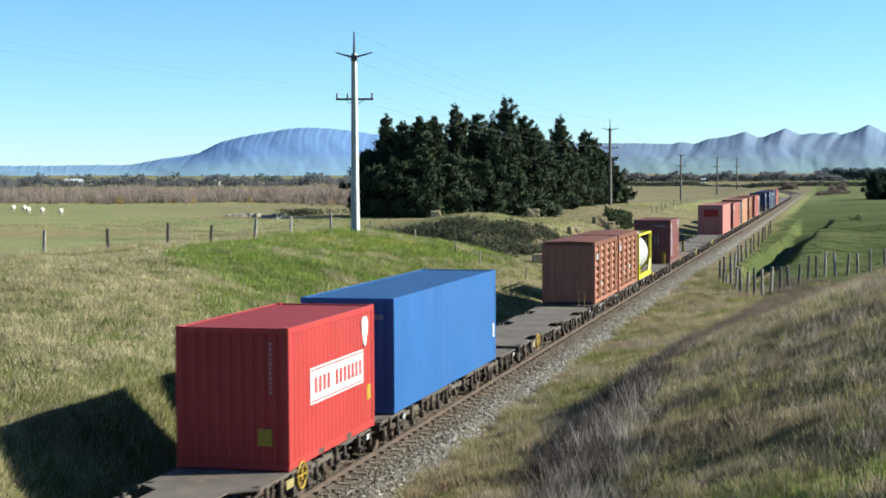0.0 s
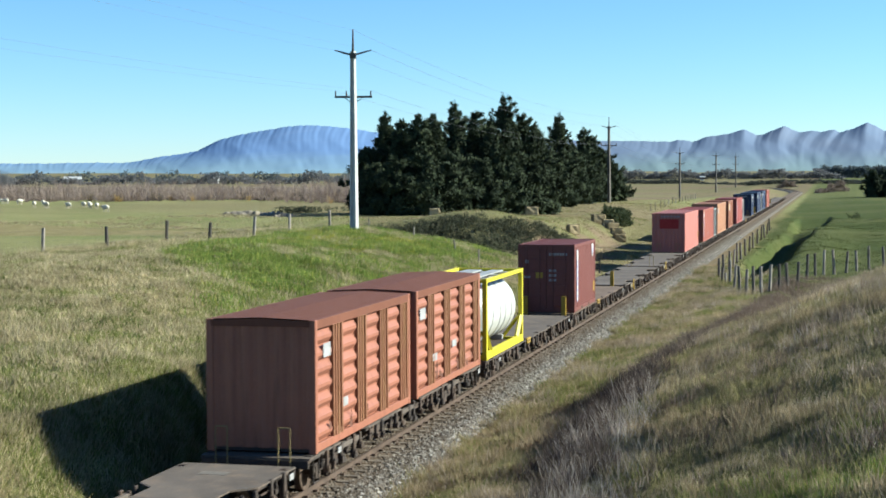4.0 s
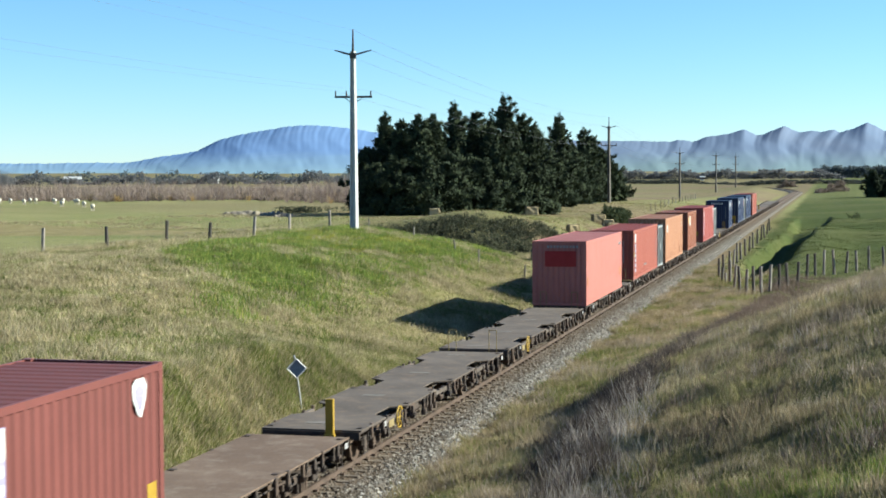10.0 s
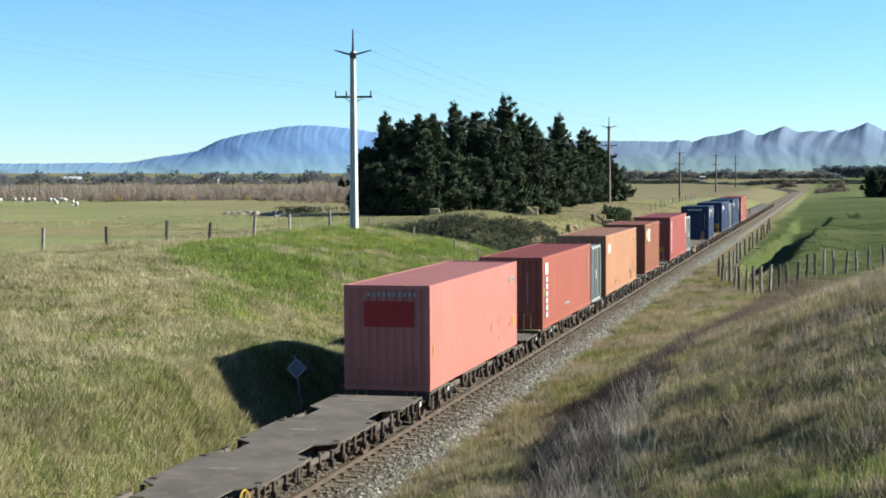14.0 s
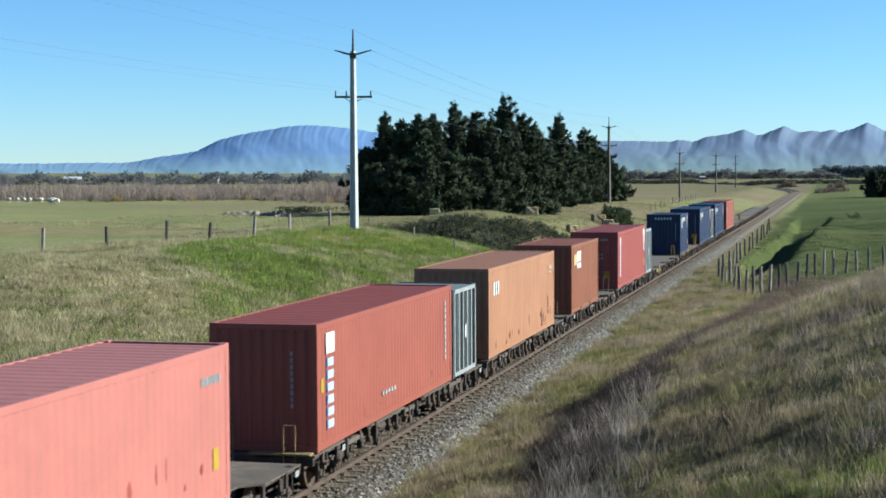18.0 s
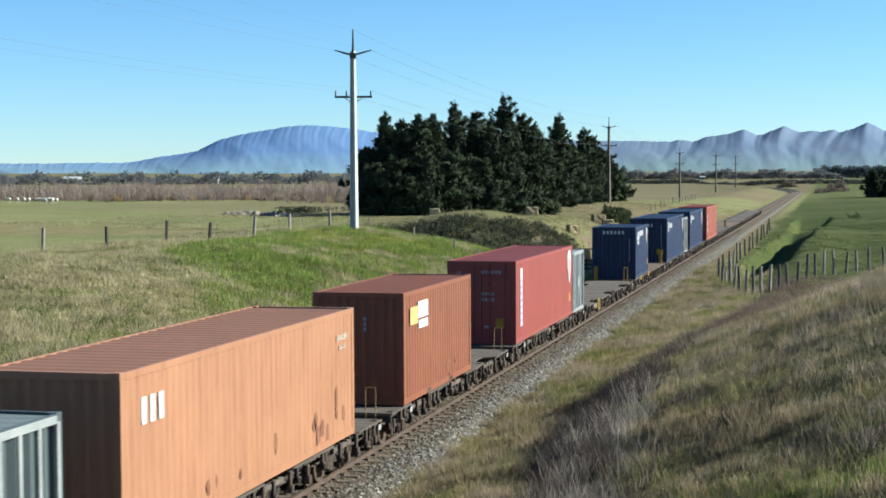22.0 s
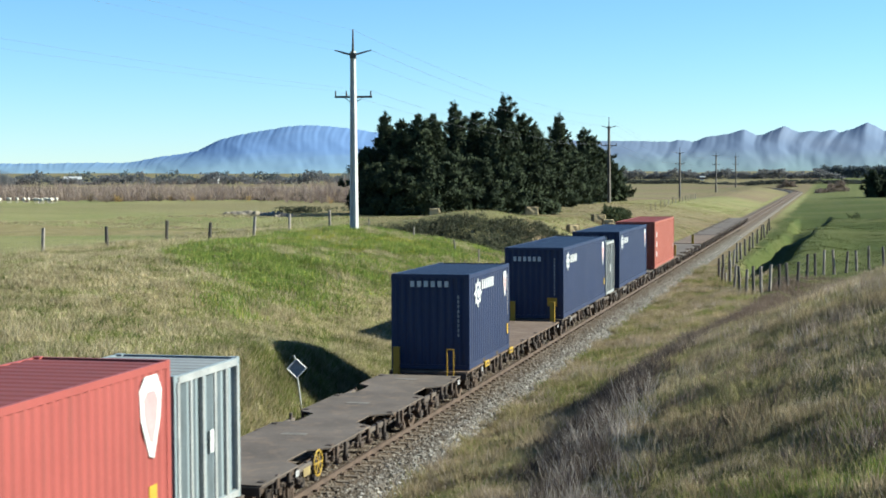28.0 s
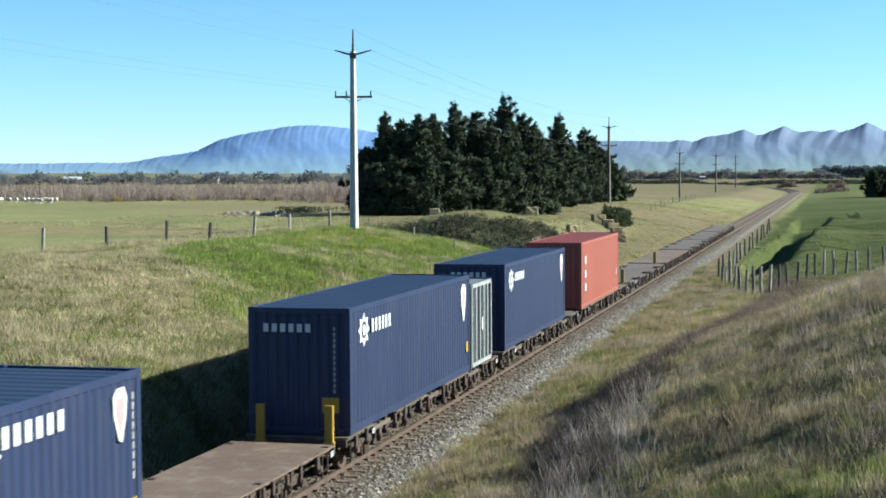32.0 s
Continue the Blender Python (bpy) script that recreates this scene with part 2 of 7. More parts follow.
def line_x(y):
    """Sideways place of the line's middle: straight, then a bend to the left far off."""
    return -0.00055 * max(0.0, y - 545.0) ** 2


def along(name, prof, y0, y1, step, mat, label, cat, parent=None):
    """A profile (x, z) swept along the line."""
    ys = list(np.arange(y0, 480, step)) + list(np.arange(480, y1, 6.0))
    n, v, f = len(prof), [], []
    for y in ys:
        c = line_x(y)
        v += [(c + x, y, z) for x, z in prof]
    for k in range(len(ys) - 1):
        for j in range(n - 1):
            a = k * n + j
            f.append((a, a + 1, a + n + 1, a + n))
    ob = mesh_ob(name, v, f, mat, parent)
    return tagged(ob, label, cat, kind="structure") if not parent else ob


def ballast_material(name, islands):
    """Crushed stone, grey on the shoulder, stained brown near the rails."""
    m, nt, bs = material(name)
    co = nt.nodes.new("ShaderNodeTexCoord").outputs["Object"]
    sep = nt.nodes.new("ShaderNodeSeparateXYZ")
    link(nt, co, sep.inputs[0])
    ab = nt.nodes.new("ShaderNodeMath")
    ab.operation = "ABSOLUTE"
    link(nt, sep.outputs[0], ab.inputs[0])
    n1, n2 = noise_node(nt, 0.7, 4, 0.6, co), noise_node(nt, 16, 4, 0.7, co)
    if islands:
        g = nt.nodes.new("ShaderNodeNewGeometry")
        col = ramp_node(nt, g.outputs["Random Per Island"], [(0.0, (0.06, 0.055, 0.048)), (0.4, (0.17, 0.158, 0.14)), (0.75, (0.32, 0.305, 0.28)), (1.0, (0.55, 0.53, 0.49))]).outputs[0]
    else:
        col = mix_node(nt, n2.outputs[0], (0.085, 0.073, 0.06), (0.19, 0.17, 0.145))
    wide = nt.nodes.new("ShaderNodeMath")
    wide.operation = "MULTIPLY_ADD"
    link(nt, n1.outputs[0], wide.inputs[0])
    wide.inputs[1].default_value = 0.7
    link(nt, ab.outputs[0], wide.inputs[2])
    stain = ramp_node(nt, wide.outputs[0], [(0.0, (0.8,) * 3), (1.0, (0, 0, 0))])
    mp = nt.nodes.new("ShaderNodeMapRange")
    mp.inputs[1].default_value, mp.inputs[2].default_value = 1.25, 2.4
    link(nt, wide.outputs[0], mp.inputs[0])
    inv = ramp_node(nt, mp.outputs[0], [(0.0, (0.75,) * 3), (1.0, (0.1,) * 3)])
    col = mix_node(nt, inv.outputs[0], col, (0.13, 0.09, 0.06))
    col = mix_node(nt, 1.0, col, (TONE,) * 3, "MULTIPLY")
    link(nt, col, bs.inputs["Base Color"])
    bs.inputs["Roughness"].default_value = 0.95
    bs.inputs["Specular IOR Level"].default_value = 0.1
    bump_node(nt, bs, n2.outputs[0], 0.8, 0.05)
    return m


M_BALLAST = ballast_material("ballast_bed", False)
M_RAIL = surface("rusty_rail", (0.085, 0.06, 0.046), (0.145, 0.102, 0.078), 1.5, 40, 0.65, 0.2, 0.2, 0.003)
M_SLEEPER = surface("sleeper_wood", (0.13, 0.10, 0.075), (0.22, 0.18, 0.14), 2, 40, 0.9, 0, 0.5, 0.01, vary=0.25)
along("railway_ballast", [(-2.6, -0.62), (-1.75, -0.2), (-0.62, -0.146), (0.62, -0.146), (1.75, -0.2), (2.6, -0.66)], 6, 1000, 6.0, M_BALLAST,
      "bed of grey crushed stone under the railway line", "railway ballast")
for side in (-1, 1):
    c = side * 0.569
    along("rail", [(c - 0.065, -0.155), (c - 0.065, -0.135), (c - 0.012, -0.12), (c - 0.012, -0.045), (c - 0.034, -0.03), (c - 0.034, 0.0), (c + 0.034, 0.0),
                   (c + 0.034, -0.03), (c + 0.012, -0.045), (c + 0.012, -0.12), (c + 0.065, -0.135), (c + 0.065, -0.155)], 6, 1000, 12.0, M_RAIL,
          "rust-brown steel rail with a worn top", "rail")

# ---------------- far hills ----------------


def ridge(name, dist, x_lo, x_hi, top, foot, mat, label, seed, depth=900, rough=0.07):
    """A mountain range as a relief with real depth, spurs and valleys; top(s) gives the height of its crest."""
    n, rows = 380, 26
    v, f = [], []
    for j in range(rows):
        t = j / (rows - 1)
        for k in range(n + 1):
            s = x_lo + (x_hi - x_lo) * k / n
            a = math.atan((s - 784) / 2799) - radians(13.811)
            s = s + 30 * (1 - t) + 70 * (1 - t) * noise.noise(Vector((s * 0.008, t * 1.5, seed + 3)))
            soft = sum(top(s + q, 0.0) for q in (-40, -24, -8, 8, 24, 40)) / 6
            crisp = top(s, 1.0)
            h = soft + (crisp - soft) * t * t
            d = dist - depth * (1 - t)
            spur = noise.fractal(Vector((s * 0.011 + t * 1.3, t * 1.6, seed)), 0.9, 2.1, 4)
            z = foot + (h - foot) * (t ** 1.35) + (h - foot) * rough * spur * math.sin(math.pi * t)
            v.append((EYE[0] + d * math.sin(a), d * math.cos(a), z))
    for j in range(rows - 1):
        for k in range(n):
            i = j * (n + 1) + k
            f.append((i, i + 1, i + n + 2, i + n + 1))
    return tagged(mesh_ob(name, v, f, mat, smooth=True), label, "mountain", kind="structure")


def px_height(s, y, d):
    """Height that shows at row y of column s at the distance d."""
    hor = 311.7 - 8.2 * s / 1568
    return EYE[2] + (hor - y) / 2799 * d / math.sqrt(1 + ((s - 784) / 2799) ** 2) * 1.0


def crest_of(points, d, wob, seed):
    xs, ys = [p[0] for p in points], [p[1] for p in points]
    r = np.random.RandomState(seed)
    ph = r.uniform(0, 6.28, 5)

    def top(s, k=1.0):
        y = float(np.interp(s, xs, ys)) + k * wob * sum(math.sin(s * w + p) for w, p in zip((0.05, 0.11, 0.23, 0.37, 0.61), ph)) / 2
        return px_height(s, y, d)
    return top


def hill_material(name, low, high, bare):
    """Pasture at the foot, slopes above, pale scree patches; haze painted in as blue-grey."""
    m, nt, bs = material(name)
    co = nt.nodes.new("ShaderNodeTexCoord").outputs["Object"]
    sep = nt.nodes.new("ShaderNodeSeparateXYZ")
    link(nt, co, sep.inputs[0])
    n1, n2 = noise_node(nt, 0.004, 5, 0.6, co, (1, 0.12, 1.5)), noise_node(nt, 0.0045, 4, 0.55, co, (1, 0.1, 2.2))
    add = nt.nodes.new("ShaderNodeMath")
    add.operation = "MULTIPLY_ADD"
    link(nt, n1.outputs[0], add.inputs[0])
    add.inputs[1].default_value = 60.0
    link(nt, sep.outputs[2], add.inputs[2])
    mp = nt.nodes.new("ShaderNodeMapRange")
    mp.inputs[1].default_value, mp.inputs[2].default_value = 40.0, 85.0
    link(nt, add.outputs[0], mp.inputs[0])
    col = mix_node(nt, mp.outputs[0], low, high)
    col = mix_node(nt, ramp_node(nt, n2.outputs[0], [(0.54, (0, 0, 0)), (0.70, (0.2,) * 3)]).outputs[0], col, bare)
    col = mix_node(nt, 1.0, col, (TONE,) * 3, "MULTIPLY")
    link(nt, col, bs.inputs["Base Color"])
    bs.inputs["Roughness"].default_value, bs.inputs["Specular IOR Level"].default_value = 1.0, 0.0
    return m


# Blues and pale tones here stand for air haze, not the rock's own colour.
M_HILL_L = hill_material("hazed_blue_range", (0.215, 0.31, 0.385), (0.15, 0.235, 0.42), (0.30, 0.36, 0.48))
M_HILL_R = hill_material("hazed_tussock_range", (0.195, 0.26, 0.28), (0.165, 0.21, 0.305), (0.24, 0.255, 0.31))
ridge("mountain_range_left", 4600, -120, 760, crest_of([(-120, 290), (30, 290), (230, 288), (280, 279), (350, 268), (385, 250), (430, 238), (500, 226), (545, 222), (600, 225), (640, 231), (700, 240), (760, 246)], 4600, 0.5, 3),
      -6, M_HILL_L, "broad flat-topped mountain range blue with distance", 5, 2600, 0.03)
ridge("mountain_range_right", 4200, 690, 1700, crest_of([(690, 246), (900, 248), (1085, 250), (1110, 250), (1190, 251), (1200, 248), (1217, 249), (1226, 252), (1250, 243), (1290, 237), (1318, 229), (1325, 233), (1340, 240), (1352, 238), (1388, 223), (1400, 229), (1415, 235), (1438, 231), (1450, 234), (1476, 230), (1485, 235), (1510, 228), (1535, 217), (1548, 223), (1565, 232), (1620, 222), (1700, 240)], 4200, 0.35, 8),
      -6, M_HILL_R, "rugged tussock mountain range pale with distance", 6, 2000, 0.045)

# ---------------- the train ----------------


def travelled(t):
    """How far the train has come, in metres, t seconds into the shot; it slows and then picks up a little."""
    u = (t - 16) / 16
    return 130.6375 + u * (107.4458 + u * (-4.8609 + u * (12.1790 + u * (-4.8475 + u * 1.1655))))


ROLLING = []      # (thing, place along the train)


def rolling(ob, s):
    ROLLING.append((ob, s))
    ob.matrix_basis = pose(0, s, ob.location.z)
    return ob


DECK = 1.0
M_STEEL_DARK = surface("dirty_black_steel", (0.045, 0.037, 0.033), (0.09, 0.068, 0.056), 1.5, 25, 0.8, 0.1, 0.3, 0.005, (0.17, 0.10, 0.065), 0.6)
M_DECK_GREY = surface("worn_deck_steel", (0.092, 0.074, 0.062), (0.14, 0.114, 0.096), 0.7, 20, 0.9, 0.0, 0.3, 0.005, (0.24, 0.17, 0.12), 0.5)
M_DECK_BROWN = surface("rusty_deck_plate", (0.125, 0.083, 0.058), (0.175, 0.122, 0.088), 0.5, 20, 0.9, 0.0, 0.3, 0.005, (0.25, 0.20, 0.16), 0.6)
M_WHITE = surface("white_paint", (0.56, 0.56, 0.55), (0.66, 0.66, 0.65), 3, 30, 0.6, 0, 0.1, 0.002)
M_YELLOW = surface("yellow_paint", (0.36, 0.225, 0.025), (0.46, 0.30, 0.035), 2, 30, 0.5, 0, 0.1, 0.002, (0.3, 0.2, 0.05), 0.4)
M_BRIGHT_YELLOW = surface("bright_yellow_frame", (0.62, 0.53, 0.015), (0.68, 0.59, 0.03), 2, 30, 0.5, 0, 0.1, 0.002, (0.45, 0.36, 0.05), 0.3)
M_GREYMARK = surface("grey_white_mark", (0.30, 0.29, 0.29), (0.40, 0.39, 0.39), 4, 30, 0.7, 0, 0.05, 0.002)
M_SCUFF = surface("scuffed_steel", (0.13, 0.115, 0.10), (0.20, 0.175, 0.155), 3, 14, 0.85, 0, 0.2, 0.003)
M_DULL_YELLOW = surface("grimy_yellow_paint", (0.24, 0.18, 0.075), (0.32, 0.25, 0.11), 3, 30, 0.7, 0, 0.1, 0.002, (0.12, 0.09, 0.06), 0.6)
M_WHEEL = surface("wheel_steel", (0.10, 0.075, 0.06), (0.17, 0.12, 0.09), 3, 30, 0.6, 0.5, 0.2, 0.004)


def paint(name, c, worn, streaks=0.35, gloss=0.2):
    c2 = tuple(min(1, k * 1.14) for k in c)
    return surface(name, c, c2, 0.6, 26, 0.45, 0, 0.12, 0.003, worn, streaks, True, gloss=gloss, grainy=0.45)


P = {
    "red": paint("red_container_paint", (0.37, 0.0407, 0.037), (0.222, 0.0592, 0.0444)),
    "blue": paint("blue_container_paint", (0.034, 0.104, 0.29), (0.11, 0.14, 0.23), 0.3),
    "rust": paint("rust_orange_paint", (0.315, 0.132, 0.085), (0.18, 0.074, 0.05), 0.65),
    "maroon": paint("maroon_container_paint", (0.165, 0.058, 0.05), (0.12, 0.055, 0.045)),
    "pink": paint("faded_red_paint", (0.42, 0.155, 0.128), (0.33, 0.15, 0.125)),
    "brick": paint("brick_red_paint", (0.29, 0.088, 0.063), (0.222, 0.08, 0.058)),
    "orange": paint("orange_tan_paint", (0.365, 0.182, 0.103), (0.222, 0.10, 0.058), 0.6),
    "brown": paint("orange_brown_paint", (0.25, 0.095, 0.055), (0.15, 0.062, 0.04), 0.65),
    "crimson": paint("crimson_paint", (0.28, 0.072, 0.062), (0.21, 0.08, 0.065)),
    "navy": paint("navy_container_paint", (0.026, 0.036, 0.082), (0.08, 0.08, 0.095), 0.35),
    "pale": paint("pale_blue_grey_paint", (0.22, 0.255, 0.27), (0.13, 0.13, 0.12), 0.6),
    "grey": paint("slate_grey_paint", (0.085, 0.10, 0.105), (0.07, 0.072, 0.07), 0.5),
}

# Each roof has its own duller, mostly darker tone of the wall paint.
ROOF = {}
for key, col in (("red", (0.235, 0.04, 0.04)), ("blue", (0.045, 0.095, 0.22)), ("maroon", (0.135, 0.052, 0.048)), ("pink", (0.31, 0.13, 0.12)), ("brick", (0.19, 0.055, 0.045)),
                 ("orange", (0.25, 0.125, 0.08)), ("brown", (0.19, 0.075, 0.048)), ("crimson", (0.18, 0.055, 0.05)), ("navy", (0.03, 0.043, 0.08)), ("grey", (0.17, 0.19, 0.19)), ("pale", (0.24, 0.25, 0.25))):
    ROOF[P[key].name] = paint("dull_roof_" + key, col, tuple(0.5 * k + 0.03 for k in col), 0.5, 0.03)


def corrugated(bm, length, height, flip, pitch=0.278, depth=0.036, z0=0.0, across=False, x=0.0, y0=0.0):
    """A pressed steel wall along Y (or along X), trapezoid ribs."""
    n = max(2, round(length / pitch))
    q = length / n
    prof = []
    for k in range(n):
        b = y0 + k * q
        prof += [(b, 0), (b + 0.26 * q, 0), (b + 0.5 * q, -depth), (b + 0.76 * q, -depth)]
    prof.append((y0 + length, 0))
    vs = []
    for s, d in prof:
        p = [(s, d * flip + x)] if across else [(x + d * flip, s)]
        for a, b in p:
            vs.append((bm.verts.new((a, b, z0)), bm.verts.new((a, b, z0 + height))))
    for (a, b), (c, d) in zip(vs, vs[1:]):
        bm.faces.new((a, c, d, b) if flip > 0 else (b, d, c, a))
    return bm


def container(kind, label, L, mat, s, H=2.896, doors=False, ribs=0.278, deep=0.036, group="containers on the train", z=DECK):
    """A shipping container: roof, walls, posts, rails, castings; its near end is at s."""
    W = 1.219
    c = empty(kind)
    c.location.z = z
    tagged(c, label, "container", group)
    for sd in (1, -1):
        bm = bmesh.new()
        corrugated(bm, L - 0.30, H - 0.28, sd, ribs, deep, 0.16, x=sd * (W - 0.006), y0=0.15)
        part("side_wall", bm, mat, c)
        part("top_rail", boxes((sd * W - 0.06 * (sd > 0), sd * W + 0.06 * (sd < 0), 0.16, L - 0.16, H - 0.13, H - 0.012)), mat, c)
        part("bottom_rail", boxes((sd * W - 0.08 * (sd > 0), sd * W + 0.08 * (sd < 0), 0.16, L - 0.16, 0.02, 0.17)), mat, c)
    bm = bmesh.new()
    n = max(3, round(L / 0.42))
    q = (L - 0.2) / n
    prev = None
    for k in range(n):
        for yy, zz in ((0.1 + k * q, H - 0.02), (0.1 + (k + 0.3) * q, H - 0.02), (0.1 + (k + 0.5) * q, H - 0.036), (0.1 + (k + 0.8) * q, H - 0.036)):
            cur = (bm.verts.new((-W + 0.05, yy, zz)), bm.verts.new((W - 0.05, yy, zz)))
            if prev:
                bm.faces.new((prev[0], prev[1], cur[1], cur[0]))
            prev = cur
    part("roof", bm, ROOF[mat.name], c)
    part("floor", boxes((-W + 0.06, W - 0.06, 0.12, L - 0.12, 0.06, 0.18)), M_STEEL_DARK, c)
    if L < 8:
        # Dark blocks on the rail mimic the shade inside open fork pockets.
        for a in (0.335, 0.665):
            part("fork_pocket_shade", boxes((W - 0.05, W + 0.003, a * L - 0.18, a * L + 0.18, 0.035, 0.145)), M_STEEL_DARK, c)
    # ends
    for near, y in ((True, 0.0), (False, L)):
        if near and doors:
            for sx in (-1, 1):
                d = part("door", boxes((min(sx * 0.012, sx * (W - 0.11)), max(sx * 0.012, sx * (W - 0.11)), 0.025, 0.08, 0.13, H - 0.12)), mat, c)
                for a, e in ((0.25, 0.67), (0.78, 1.2), (1.31, 1.73), (1.84, 2.26), (2.37, min(2.7, H - 0.2))):
                    part("panel", boxes((min(sx * 0.1, sx * (W - 0.2)), max(sx * 0.1, sx * (W - 0.2)), 0.01, 0.03, a, e), bevel=0.008), mat, d)
                for xx in (0.28, 0.82):
                    part("lock_bar", rods(((sx * xx, -0.012, 0.1), (sx * xx, -0.012, H - 0.1)), r=0.021, n=6), mat, d)
                part("handle", boxes((sx * 0.55 - 0.24, sx * 0.55 + 0.24, -0.03, -0.005, 1.10, 1.14)), mat, d)
        else:
            bm = bmesh.new()
            corrugated(bm, 2 * W - 0.22, H - 0.24, 1 if not near else -1, 0.25, 0.04, 0.13, True, (L - 0.02) if not near else 0.02, -W + 0.11)
            part("end_wall", bm, mat, c)
        part("end_rail", boxes((-W + 0.16, W - 0.16, 0.004 if near else L - 0.08, 0.08 if near else L - 0.004, H - 0.125, H - 0.008)), mat, c)
        part("end_sill", boxes((-W + 0.16, W - 0.16, 0.004 if near else L - 0.1, 0.1 if near else L - 0.004, 0.012, 0.14)), mat, c)
        for sx in (-1, 1):
            y0, y1 = (0.0, 0.16) if near else (L - 0.16, L)
            part("corner_post", boxes((sx * W - 0.14 * (sx > 0), sx * W + 0.14 * (sx < 0), y0 + 0.005 * near, y1 - 0.005 * (not near), 0.116, H - 0.116)), mat, c)
            for zz in (0.0, H - 0.118):
                part("corner_casting", boxes((sx * W - 0.162 * (sx > 0), sx * W + 0.162 * (sx < 0), y0, y1 + 0.018 * near, zz, zz + 0.118), bevel=0.008), mat, c)
    return rolling(c, s)


M_LOCKBAR = surface("galvanised_bar", (0.30, 0.29, 0.28), (0.42, 0.40, 0.38), 3, 30, 0.5, 0.6, 0.1, 0.002)


def mark(c, name, mat, dims, label=""):
    """Painted marks, a few millimetres proud, on the near end (y < 0) or the lit side."""
    made = [part(name, boxes(d), mat, c, label) for d in dims]
    return made[0]


def glyphs(u0, u1, z0, z1, n, gap):
    """Plain upright bars in a row: (u, u, z, z) of each."""
    q = (u1 - u0) / n
    return [(u0 + k * q, u0 + (k + 1 - max(gap, 0.42)) * q, z0, z1) for k in range(n)]


def side_letters(c, y0, y1, z0, z1, n, mat=None, label="plain white lettering bars", gap=0.3):
    return mark(c, "lettering", mat or M_WHITE, [(1.2135, 1.2255, *g) for g in glyphs(y0, y1, z0, z1, n, gap)], label)


def side_column(c, y0, y1, z0, z1, n, mat=None, gap=0.3):
    q = (z1 - z0) / n
    return mark(c, "lettering", mat or M_WHITE, [(1.2135, 1.2255, y0, y1, z0 + k * q, z0 + (k + 1 - gap) * q) for k in range(n)], "upright column of white lettering bars")


def end_letters(c, x0, x1, z0, z1, n, mat=None, gap=0.3):
    return mark(c, "lettering", mat or M_WHITE, [(g[0], g[1], 0.006, 0.017, g[2], g[3]) for g in glyphs(x0, x1, z0, z1, n, gap)], "row of white lettering bars")


def wheelset_mesh():
    bm = bmesh.new()
    for sx in (-1, 1):
        rod(bm, (sx * 0.50, 0, 0), (sx * 0.62, 0, 0), 0.42, n=24)
        rod(bm, (sx * 0.485, 0, 0), (sx * 0.50, 0, 0), 0.445, n=24)
    rod(bm, (-0.78, 0, 0), (0.78, 0, 0), 0.075, n=10)
    return bm


WHEELSETS = []
wm = wheelset_mesh()
wheel_data = bpy.data.meshes.new("wheelset")
wm.to_mesh(wheel_data)
wm.free()
wheel_data.materials.append(M_WHEEL)


